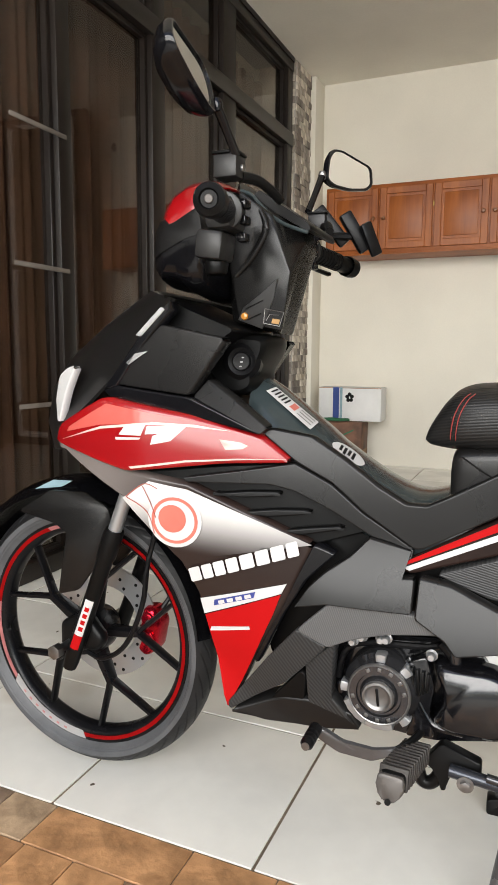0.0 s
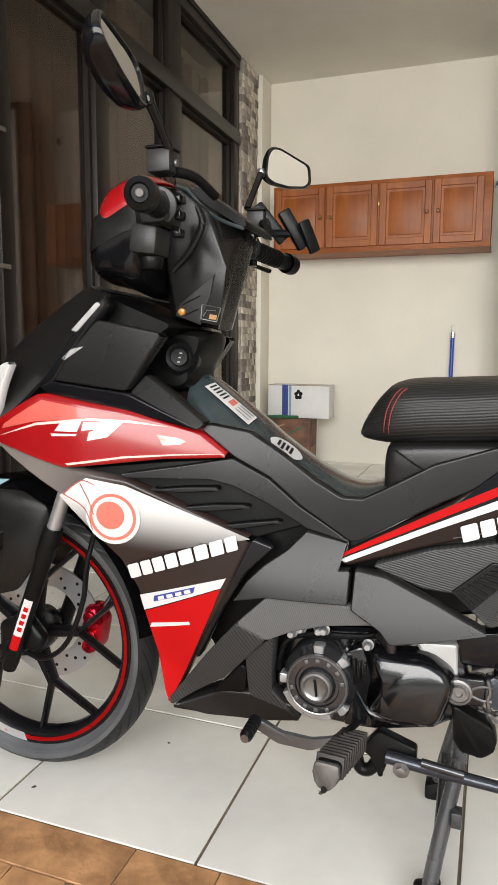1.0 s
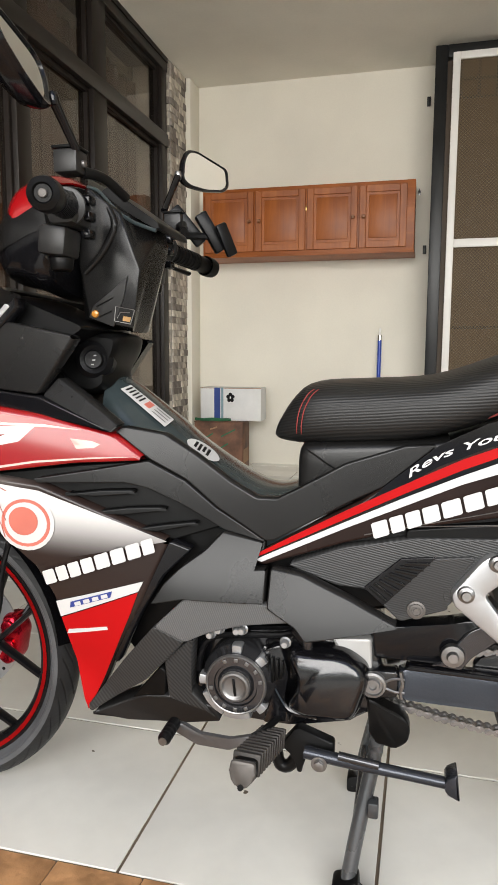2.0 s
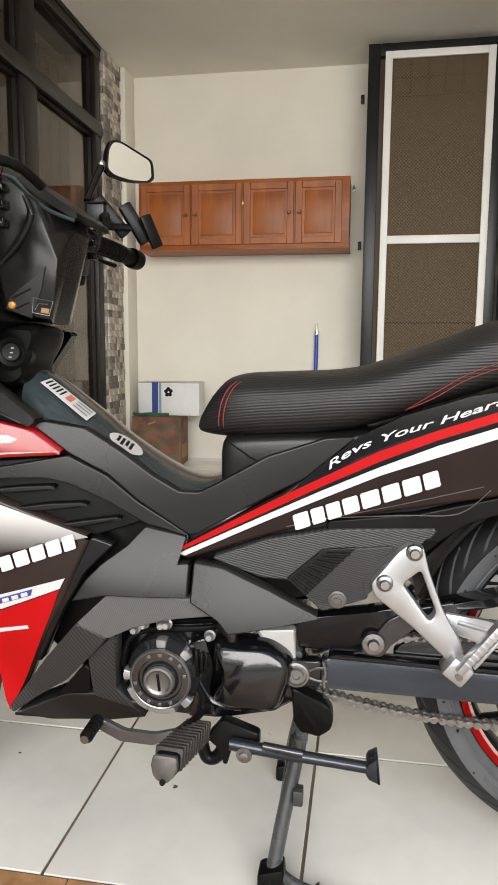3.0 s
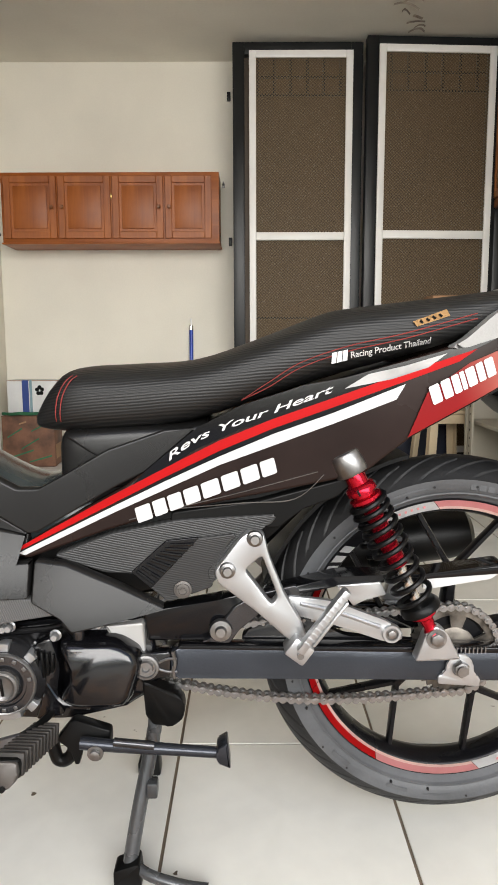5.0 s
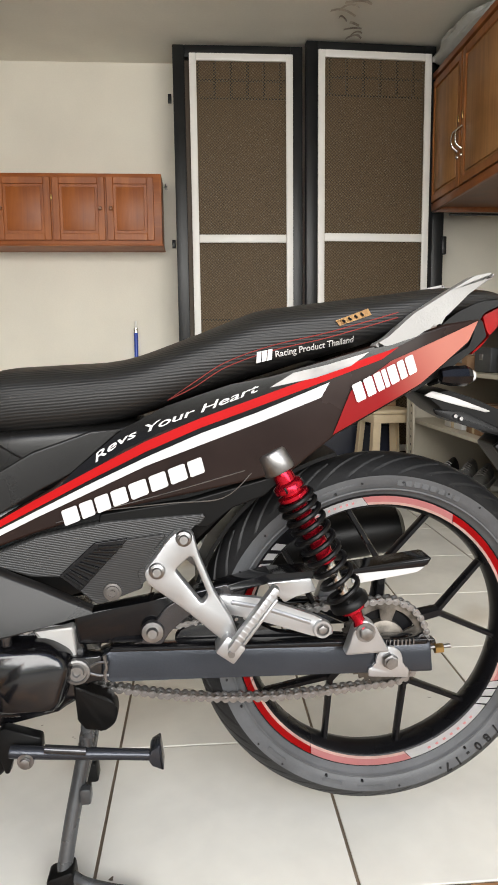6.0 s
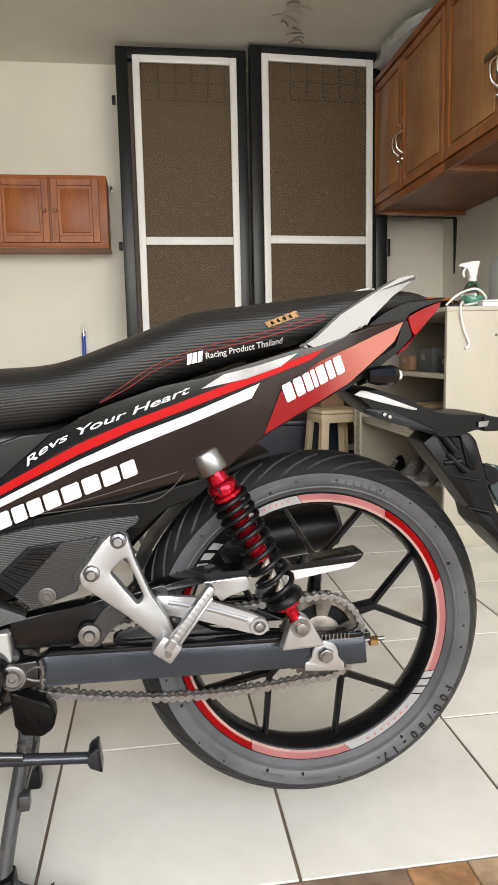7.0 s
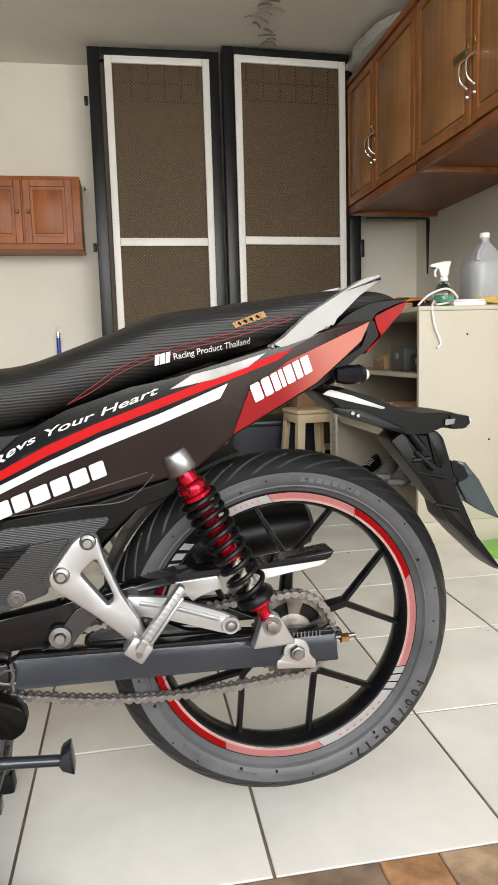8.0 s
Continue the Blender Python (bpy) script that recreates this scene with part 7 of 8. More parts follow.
pillow([(-1.051, 1.034), (-1.044, 1.054), (-1.029, 1.075), (-1.000, 1.090), (-0.974, 1.093), (-0.949, 1.079), (-1.004, 1.051), (-1.031, 1.037)], -0.150, 0.150, M_RED, "cover_cap", head, "red cap of the handlebar cover", flat=0.5, r=0.006, rows=17, power=2.2, centre=MID)
NC = [(-0.946, 1.092), (-0.839, 1.024), (-0.832, 0.985), (-0.852, 0.848), (-0.955, 0.866), (-0.971, 0.984)]
NS = [(-0.925, 1.065), (-0.875, 1.027), (-0.842, 0.940), (-0.853, 0.852), (-0.925, 0.866), (-0.941, 0.954)]
bm = bmesh.new()
NF = [(x - (0.030 if z < 0.95 and x > -0.90 else 0), z) for x, z in NS]
NM = [(x - (0.020 if z < 0.95 and x > -0.90 else 0), z) for x, z in NC]
rows = [[bm.verts.new((x, y, z)) for x, z in pts] for pts, y in ((NS, -0.085), (NM, -0.040), (NM, 0.020), (NF, 0.060))]
for a, b in zip(rows, rows[1:]):
    for i in range(6):
        bm.faces.new((a[i], a[(i + 1) % 6], b[(i + 1) % 6], b[i]))
bm.faces.new(rows[0])
bm.faces.new(list(reversed(rows[-1])))
bmesh.ops.bevel(bm, geom=list(bm.edges), offset=0.004, segments=2, profile=0.5, affect="EDGES")
neck = part("handlebar_rear_cover", bm, M_SATIN, bike, "charcoal faceted rear handlebar cover", smooth=25)
pillow([(-0.913, 1.065), (-0.902, 1.071), (-0.814, 1.011), (-0.810, 0.999), (-0.821, 1.001), (-0.913, 1.055)], -0.07, 0.07, M_MATT, "meter_panel", neck, "gloss black meter panel", flat=0.9, r=0.004)
part("cover_rib", tube([(x, -0.086, z) for x, z in [(-0.890, 1.034), (-0.881, 1.006), (-0.901, 0.968), (-0.931, 0.937)]], [0.004, 0.006, 0.006, 0.004], 10), M_SATIN, neck)
part("cover_facet", prism([(-0.926, 0.870), (-0.918, 0.888), (-0.888, 0.909), (-0.860, 0.932), (-0.868, 0.899), (-0.885, 0.855)], -0.0875, -0.0840, 0.001), M_GREYP, neck, "lighter grey lower facet")
for za, zb in ([(-0.913, 0.886), (-0.884, 0.899)], [(-0.909, 0.870), (-0.887, 0.879)]):
    part("slit", tube([(za[0], -0.0885, za[1]), (zb[0], -0.0885, zb[1])], 0.0010, 6, steps=1), M_MATT, neck)
part("meter_trim", tube([(x, -0.078, z) for x, z in [(-0.927, 1.067), (-0.908, 1.059), (-0.885, 1.035), (-0.857, 1.014), (-0.817, 0.998)]], 0.003, 8), M_TEALD, neck)
ox, oz = (-0.915, 0.875)
part("indicator_dot", lathe([(0.0, -0.006), (0.005, -0.0045), (0.0070, 0.0)], 20), M_AMBER, neck, "small amber lens", at=Matrix.Translation((ox, -0.0855, oz)))
st = part("warning_sticker", prism([(-0.881, 0.886), (-0.850, 0.880), (-0.857, 0.859), (-0.883, 0.864)], -0.0872, -0.0840), M_MATT, neck, "black and yellow sticker")
part("print_bar", prism([(-0.868, 0.871), (-0.856, 0.869), (-0.858, 0.862), (-0.870, 0.864)], -0.0880, -0.0873), M_GOLD, st)
for loop in ([(-0.881, 0.886), (-0.850, 0.880), (-0.857, 0.859), (-0.883, 0.864), (-0.881, 0.886)], [(-0.879, 0.868), (-0.873, 0.877), (-0.858, 0.876)]):
    for pa, pb in zip(loop, loop[1:]):
        part("print_line", tube([(pa[0], -0.0876, pa[1]), (pb[0], -0.0876, pb[1])], 0.0006, 5, steps=1), M_GREYMET, st)

for s in (-1, 1):
    gx, gz = (-0.856, 0.996)
    bar0, bar1 = Vector((gx - 0.070, s * 0.12, gz + 0.026)), Vector((gx, s * 0.335, gz))
    d = (bar1 - bar0).normalized()
    grip = part("grip", cyl(bar0 + d * 0.085, bar1 - d * 0.012, 0.0165, seg=24, bevel=0.002), M_BLACKP, head, "black rubber grip")
    for k in range(9):
        c = bar0 + d * (0.095 + 0.010 * k)
        part("grip_ring", cyl(c, c + d * 0.004, 0.0178, seg=24), M_BLACKP, grip)
    part("bar_flange", cyl(bar0 + d * 0.078, bar0 + d * 0.086, 0.026, seg=28, bevel=0.002), M_GREYP, grip)
    e = part("bar_end", lathe([(0.0, 0.013), (0.010, 0.013), (0.012, 0.016), (0.019, 0.012), (0.0205, 0.002), (0.0205, -0.014)], 28, axis="Z"), M_MATT, head, "round bar end weight", at=Matrix.Translation(bar1) @ d.to_track_quat("Z", "Y").to_matrix().to_4x4())
    part("end_screw", lathe([(0.0, 0.0165), (0.0045, 0.0165), (0.0055, 0.015)], 14, axis="Z"), M_TREADG, e)
    part("switch_box", box((-0.022, -0.030, -0.028), (0.022, 0.032, 0.020), 0.012), M_GREYP, head, "grey switch housing", at=Matrix.Translation(bar0 + d * 0.062))
    part("switch_lower", box((-0.030, -0.026, -0.068), (0.012, 0.024, -0.028), 0.006), M_GREYP, head, "grey lower switch block", at=Matrix.Translation(bar0 + d * 0.062) @ pose(0, 0, 0, 0, 8, 0))
    part("boot", cyl(bar0 + d * 0.062 + Vector((-0.014, 0, -0.068)), bar0 + d * 0.062 + Vector((-0.014, 0, -0.086)), 0.018, 0.015, 16, bevel=0.003), M_MATT, head)
    for k, z in enumerate((0.010, -0.012, -0.036)):
        part("switch", box((0.020, -0.012, z - 0.007), (0.034, 0.012, z + 0.006), 0.003), M_GLOSS, head, at=Matrix.Translation(bar0 + d * 0.05))
    qx, qz = (-0.887, 1.065)
    part("perch", box((-0.017, -0.017, -0.015), (0.017, 0.017, 0.015), 0.003), M_GREYP, head, "grey mirror clamp block", at=Matrix.Translation((qx, s * 0.21, qz)))
    part("perch_lid", box((-0.0185, -0.0185, 0.0152), (0.0185, 0.0185, 0.0195), 0.0015), M_MATT, head, at=Matrix.Translation((qx, s * 0.21, qz)))
    part("clamp_screw", cyl((qx + 0.0172, s * 0.21, qz - 0.002), (qx + 0.0215, s * 0.21, qz - 0.002), 0.005, seg=12, bevel=0.001), M_GREYMET, head)
    part("perch_arm", tube([(qx + 0.012, s * 0.20, qz - 0.01), (qx + 0.03, s * 0.17, qz - 0.012), (qx + 0.045, s * 0.13, qz - 0.03)], [0.008, 0.007, 0.007], 10), M_MATT, head)
    if s > 0:
        part("lever", tube([bar0 + d * 0.03 + Vector((-0.02, 0, -0.002)), bar0 + d * 0.10 + Vector((-0.052, 0, -0.006)), bar0 + d * 0.17 + Vector((-0.05, 0, -0.010)), bar1 + Vector((-0.045, s * 0.0, -0.012))], [0.009, 0.007, 0.006, 0.008], 10, flat=0.6), M_MATT, head, "black hand lever")
    part("cable", tube([bar0 + d * 0.02 + Vector((-0.02, 0, 0)), bar0 + Vector((-0.06, -s * 0.03, 0.012)), bar0 + Vector((-0.07, -s * 0.09, -0.05))], 0.0045, 8), M_BLACKP, head)
# mirrors: stalk, shell and glass that looks back
def mirror(base, joint, inner, outer, face, h, flip=1):
    """A mirror head from its inner to its outer end; face is the way that the glass looks."""
    inner, outer = Vector(inner), Vector(outer)
    across = (outer - inner).normalized()
    look_way = (Vector(face) - across * Vector(face).dot(across)).normalized()
    up = look_way.cross(across) * flip
    w = (outer - inner).length
    m = Matrix((look_way, across, up)).transposed().to_4x4()
    m.translation = (inner + outer) / 2
    unit = thing("mirror")
    unit.parent = head
    unit.matrix_basis = Matrix()
    part("stalk", tube([base, tuple((Vector(base) + Vector(joint)) / 2 ), joint], [0.0065, 0.006, 0.007], 12), M_GLOSS, unit, "black mirror stalk")
    part("joint", lathe([(0.0, -0.009), (0.006, -0.0075), (0.0085, 0.0), (0.006, 0.0075), (0.0, 0.009)], 18, axis="Z"), M_STEEL if flip > 0 else M_GLOSS, unit, "small swivel joint", at=Matrix.Translation(joint))
    outline = rounded([(-0.50 * w, -0.30 * h), (-0.46 * w, 0.26 * h), (-0.36 * w, 0.50 * h), (-0.18 * w, 0.50 * h), (0.47 * w, 0.16 * h), (0.50 * w, -0.30 * h), (0.40 * w, -0.44 * h), (0.02 * w, -0.50 * h), (-0.34 * w, -0.44 * h)], 0.010, 4)
    bm = bmesh.new()
    rows = []
    for x, k, dz in ((-0.001, 0.85, 0), (0.004, 0.90, 0), (0.004, 0.96, 0), (0.0, 1.0, 0), (-0.006, 1.0, 0), (-0.016, 0.94, 0), (-0.027, 0.76, -0.04), (-0.034, 0.46, -0.08)):
        rows.append([bm.verts.new((x, y * k, z * k + dz * h)) for y, z in outline])
    for a, b in zip(rows, rows[1:]):
        for i in range(len(a)):
            bm.faces.new((a[i], a[(i + 1) % len(a)], b[(i + 1) % len(a)], b[i]))
    bm.faces.new(rows[-1])
    shell = part("shell", bm, M_GLOSS, unit, "black mirror shell", at=m)
    part("shell_groove", tube([(-0.020, -0.30 * w, 0.10 * h), (-0.026, 0.0, 0.14 * h), (-0.021, 0.26 * w, 0.06 * h)], 0.0014, 6), M_MATT, shell)
    g = bmesh.new()
    g.faces.new([g.verts.new((0.0012, y * 0.885, z * 0.885)) for y, z in outline])
    part("mirror_glass", g, M_MIRROR, shell, "mirror glass")
    return unit


mirror((-0.873, -0.22, 1.078), (-0.882, -0.262, 1.128), (-0.884, -0.268, 1.128), (-0.892, -0.372, 1.185), (1.0, 0.72, -0.05), 0.078, -1)
mirror((-0.905, 0.20, 1.086), (-0.897, 0.262, 1.166), (-0.892, 0.262, 1.180), (-0.815, 0.345, 1.180), (0.83, -0.56, 0.0), 0.076, 1)
# phone clamp on the far grip
ph = thing("phone_holder")
ph.parent = head
ph.matrix_basis = Matrix()
for x0, z0, x1, z1, t in (((-0.890, 1.093) + (-0.839, 1.027) + (0.020,)), ((-0.837, 1.080) + (-0.799, 1.012) + (0.024,)), ((-0.797, 1.060) + (-0.777, 1.003) + (0.012,))):
    a, b = Vector((x0, 0.21, z0)), Vector((x1, 0.23, z1))
    dd = (b - a)
    part("clamp_jaw", box((-t * 0.42, -0.012, 0), (t * 0.42, 0.012, dd.length), 0.004), M_BLACKP, ph, "black phone clamp", at=Matrix.Translation(a) @ dd.to_track_quat("Z", "Y").to_matrix().to_4x4())
part("clamp_arm", tube([((-0.905, 1.039)[0], 0.2, (-0.905, 1.039)[1]), ((-0.817, 1.038)[0], 0.22, (-0.817, 1.038)[1]), ((-0.782, 1.019)[0], 0.25, (-0.782, 1.019)[1])], 0.007, 8), M_BLACKP, ph)

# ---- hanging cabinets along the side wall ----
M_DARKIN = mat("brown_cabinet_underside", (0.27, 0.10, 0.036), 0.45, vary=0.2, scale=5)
M_BAG = mat("grey_plastic_bag", (0.52, 0.53, 0.50), 0.35, vary=0.1, scale=9, bump=0.08, fine=25)
M_CLEARP = glassy("clear_plastic", (0.90, 0.95, 0.93), 0.12)
M_GREENL = mat("green_liquid", (0.22, 0.60, 0.45), 0.15, vary=0.05, bump=0.0)
M_MILK = mat("milky_plastic", (0.62, 0.64, 0.66), 0.4, vary=0.06, scale=8, bump=0.01)
M_BEIGE = mat("beige_plastic", (0.62, 0.50, 0.33), 0.45, vary=0.08, scale=6)
M_NAVY = mat("navy_plastic", (0.010, 0.013, 0.026), 0.4, vary=0.2, scale=4)
M_ORANGE = mat("orange_plastic", (0.75, 0.24, 0.03), 0.4, vary=0.1)
M_LIME = mat("lime_plastic", (0.22, 0.62, 0.06), 0.35, vary=0.1)
M_SHOE = mat("grey_canvas", (0.36, 0.36, 0.355), 0.85, vary=0.2, scale=20, bump=0.05)
M_YELLOW = mat("yellow_cord", (0.62, 0.43, 0.12), 0.7, vary=0.15)
M_CARTON = mat("plain_carton", (0.36, 0.21, 0.11), 0.75, vary=0.15, scale=8)
FX, Z0, Z1 = 1.747, 1.70, 2.56


M_HASP = mat("tarnished_brass", (0.24, 0.19, 0.085), 0.42, 0.6, vary=0.25, scale=30)


def hung_cabinet(ya, yb, seams, pulls, label):
    """Doors face -x; the underside is recessed behind a rail."""
    cb = thing("hanging_cabinet", (FX, ya, Z0), label=label, category="cabinet", group="hanging cabinets along the wall")
    L, D, H = yb - ya, RIGHT - FX - 0.003, Z1 - Z0
    part("body", box((0.02, 0.0, 0.04), (D, L, H), 0.004), M_OAK_Y, cb)
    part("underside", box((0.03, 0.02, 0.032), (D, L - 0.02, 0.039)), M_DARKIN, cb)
    part("front_rail", box((-0.002, 0, 0.0), (0.022, L, 0.05), 0.004), M_OAK_Y, cb)
    for y in (0.0, L - 0.022):
        part("end_rail", box((0.023, y, 0.002), (D, y + 0.022, 0.0385), 0.003), M_OAK_Y, cb)
    part("cornice", box((-0.014, -0.002, H - 0.03), (D, L + 0.002, H + 0.006), 0.004), M_OAK_Y, cb)
    for a, b, pull in zip(seams, seams[1:], pulls):
        w = b - a - 0.02
        dr = panel_door(w, H - 0.10, 0.024, M_OAK_F, M_OAK, cb, "door", Matrix.Translation((0.018, L - a - 0.01, 0.058)) @ pose(0, 0, 0, 0, 0, -90))
        x = w - 0.022 if pull > 0 else 0.022
        z = 0.154 if len(seams) > 3 else 0.20
        hb = tube([(x, -0.026, z), (x, -0.058, z + 0.025), (x, -0.066, z + 0.062), (x, -0.058, z + 0.10), (x, -0.026, z + 0.125)], [0.009, 0.006, 0.0055, 0.006, 0.009], 10)
        part("handle", hb, M_CHROME, dr, "bright curved pull handle")
        part("lock_knob", lathe([(0.0, -0.012), (0.006, -0.012), (0.009, -0.008), (0.009, -0.002), (0.012, 0.002)], 16), M_CHROME, dr, at=Matrix.Translation((x, -0.0245, z - 0.035)))
        part("catch", box((x - 0.009, -0.0300, z + 0.165), (x + 0.009, -0.0245, z + 0.205), 0.003), M_BRASS, dr, "dull brass catch")
        if pull > 1:
            part("hasp_plate", box((x - 0.135, -0.0290, z + 0.145), (x - 0.010, -0.0250, z + 0.175), 0.002), M_HASP, dr, "tarnished brass hasp plate")
    return cb


hung_cabinet(2.21, 3.36, (0.0, 0.53, 1.15), (1, -1), "brown varnished hanging cabinet with panelled doors and pull handles")
hung_cabinet(0.35, 2.205, (0.0, 0.60, 1.20, 1.855), (2, -1, 1), "long brown varnished hanging cabinet with panelled doors")
brkt = thing("shelf_bracket", (1.86, 3.30, 1.672), label="black steel bracket under the hanging cabinet", category="bracket")
part("arm", box((0, -0.012, 0.0), (0.455, 0.012, 0.012), 0.003), M_STEELDARK, brkt)
bm = bmesh.new()
prism([(0.438, -0.001), (0.462, -0.001), (0.452, -0.37), (0.447, -0.37)], -0.010, 0.010, 0.002, bm=bm)
part("leg", bm, M_STEELDARK, brkt)
bag = bmesh.new()
bmesh.ops.create_icosphere(bag, subdivisions=4, radius=1.0)
for v in bag.verts:
    n = noise.noise(v.co * 2.1 + Vector((3, 1, 7))) * 0.22 + noise.noise(v.co * 5.3) * 0.10
    v.co *= 1 + n
    v.co = Vector((v.co.x * 0.17, v.co.y * 0.42, max(v.co.z, -0.85) * 0.085))
bag = part("plastic_bag", bag, M_BAG, at=Matrix.Translation((1.87, 3.0, Z1 + 0.085)), smooth=30)
tagged(bag, "crumpled grey plastic bag on top of the cabinet", "bag")

# ---- low open shelf with a cream end panel ----
SX, SY0, SY1, SZ = 1.325, 1.19, 2.42, 0.95
shelf = thing("shelf_unit", (SX, SY0, 0), label="cream laminate open shelf unit along the wall", category="shelf")
D = RIGHT - SX - 0.004
part("end_panel", box((0.0, 0.0, 0.095), (D, 0.022, SZ - 0.018), 0.002), M_CREAM, shelf)
part("plinth", box((0.0, 0.006, 0.0), (D, SY1 - SY0, 0.093), 0.002), M_CREAM, shelf)
part("top_board", box((-0.004, -0.004, SZ - 0.0175), (D, SY1 - SY0, SZ), 0.003), M_CREAM, shelf)
part("back_panel", box((D - 0.012, 0.0225, 0.094), (D, SY1 - SY0 - 0.02, SZ - 0.018)), M_CREAM, shelf)
part("far_panel", box((0.0, SY1 - SY0 - 0.02, 0.094), (D - 0.013, SY1 - SY0, SZ - 0.018), 0.002), M_CREAM, shelf)
for z in (0.415, 0.69):
    part("shelf_board", box((0.01, 0.0225, z - 0.018), (D - 0.013, SY1 - SY0 - 0.0205, z), 0.002), M_CREAM, shelf)
upright = part("upright", box((-0.012, SY1 - SY0 - 0.16, 0.094), (-0.001, SY1 - SY0 - 0.09, SZ - 0.018), 0.002), M_CREAM, shelf)
for k in range(18):
    part("slot", box((-0.0135, SY1 - SY0 - 0.13, 0.15 + 0.042 * k), (-0.0122, SY1 - SY0 - 0.122, 0.162 + 0.042 * k)), M_MATT, upright)
for x, z in ((0.20, 0.84), (0.45, 0.52), (0.30, 0.42)):
    part("screw", cyl((x, -0.0015, z), (x, 0.001, z), 0.004, seg=10), M_MATT, shelf)

M_CASE = mat("grey_blue_case", (0.085, 0.09, 0.095), 0.5, vary=0.2, scale=9)
rng = random.Random(3)
for y, w, h, m in ((0.10, 0.20, 0.10, M_CARTON), (0.33, 0.16, 0.13, M_CARTON), (0.55, 0.22, 0.08, M_PAPER)):
    b = part("carton", box((0, 0, 0), (0.26, w, h), 0.003), m, at=pose(SX + 0.06, SY0 + 0.03 + y, 0.416))
    tagged(b, "small closed carton on the shelf board", "box")
    part("tape", box((-0.0008, w * 0.42, 0.0), (0.2608, w * 0.58, h + 0.0008)), M_BEIGE, b)
for y, w, h, m in ((0.05, 0.16, 0.075, M_BLACKP), (0.27, 0.17, 0.105, M_CASE), (0.52, 0.15, 0.07, M_CARTON)):
    b = part("toolbox", box((0, 0, 0), (0.24, w, h), 0.008), m, at=pose(SX + 0.07, SY0 + 0.04 + y, 0.691))
    tagged(b, "small closed case on the upper shelf board", "case")
    part("latch", box((-0.006, w * 0.4, h * 0.5), (-0.0005, w * 0.6, h * 0.75), 0.002), M_STEEL, b)


def shoe(at, turn, material, label):
    sh = thing("shoe", at, turn, label, "shoe", "shoes on the lowest board")
    sole = prism(rounded([(0, 0), (0.27, 0), (0.275, 0.03), (0.20, 0.026), (0.10, 0.03), (-0.005, 0.035)], 0.01), -0.045, 0.045, 0.008)
    part("sole", sole, M_WHITEV, sh, "pale rubber sole")
    up = bmesh.new()
    rows = []
    for x, top, w in ((0.005, 0.10, 0.032), (0.05, 0.095, 0.036), (0.10, 0.085, 0.038), (0.15, 0.075, 0.040), (0.20, 0.058, 0.042), (0.25, 0.045, 0.036), (0.268, 0.035, 0.02)):
        rows.append([up.verts.new((x, w * math.cos(a), 0.028 + (top - 0.028) * math.sin(a))) for a in [math.pi * k / 10 for k in range(11)]])
    for a, b in zip(rows, rows[1:]):
        for i in range(10):
            up.faces.new((a[i], a[i + 1], b[i + 1], b[i]))
    up.faces.new(rows[0])
    up.faces.new(list(reversed(rows[-1])))
    part("upper", up, material, sh)
    for k in range(4):
        part("lace", tube([(0.11 + 0.022 * k, -0.020, 0.078 - 0.006 * k), (0.112 + 0.022 * k, 0, 0.090 - 0.007 * k), (0.11 + 0.022 * k, 0.020, 0.078 - 0.006 * k)], 0.0028, 6), M_WHITEV, sh)


GREY, BLACK = "grey canvas sneaker with pale sole", "black sports shoe with pale sole"
for x, y, m, lb in ((1.585, 2.368, M_BLACKP, BLACK), (1.668, 2.310, M_SHOE, GREY), (1.690, 2.150, M_SHOE, GREY), (1.778, 2.092, M_SHOE, GREY), (1.800, 1.900, M_BLACKP, BLACK)):
    shoe((x, y, 0.094), -125 + rng.uniform(-5, 5), m, lb)

# things on the shelf top
def spray(at):
    sp = thing("spray_bottle", at, label="clear spray bottle with green liquid and white trigger", category="bottle")
    part("bottle", lathe([(0.0, 0.0), (0.040, 0.0), (0.043, 0.006), (0.043, 0.060), (0.040, 0.075), (0.024, 0.100), (0.014, 0.112), (0.014, 0.120)], 28, axis="Z"), M_CLEARP, sp)
    part("liquid", lathe([(0.0, 0.003), (0.038, 0.003), (0.040, 0.008), (0.040, 0.055), (0.0, 0.055)], 28, axis="Z"), M_GREENL, sp, "green liquid")
    part("collar", cyl((0, 0, 0.112), (0, 0, 0.132), 0.017, seg=20, bevel=0.002), M_WHITE, sp)
    part("head", prism(rounded([(-0.020, 0.133), (0.016, 0.133), (0.018, 0.165), (0.030, 0.195), (-0.010, 0.192), (-0.062, 0.182), (-0.062, 0.170), (-0.022, 0.168)], 0.006), -0.012, 0.012, 0.004), M_WHITE, sp, "white spray head")
    part("trigger", tube([(-0.030, 0, 0.168), (-0.040, 0, 0.150), (-0.036, 0, 0.130)], 0.005, 8), M_WHITE, sp)


spray((1.525, 1.40, SZ + 0.0))
jug = thing("jug", (1.715, 1.42, SZ), label="milky plastic gallon jug with a handle", category="jug")
jb = bmesh.new()
rows = []
for z, w, d in ((0.0, 0.076, 0.076), (0.008, 0.082, 0.082), (0.178, 0.082, 0.082), (0.188, 0.079, 0.079), (0.262, 0.030, 0.030), (0.272, 0.021, 0.021), (0.276, 0.019, 0.019), (0.290, 0.019, 0.019)):
    row = []
    for k in range(28):
        a = 2 * math.pi * k / 28
        c, s = math.cos(a), math.sin(a)
        p = 4 if z < 0.2 else 2.4
        r = 1 / (abs(c) ** p + abs(s) ** p) ** (1 / p)
        row.append(jb.verts.new((w * r * c, d * r * s, z)))
    rows.append(row)
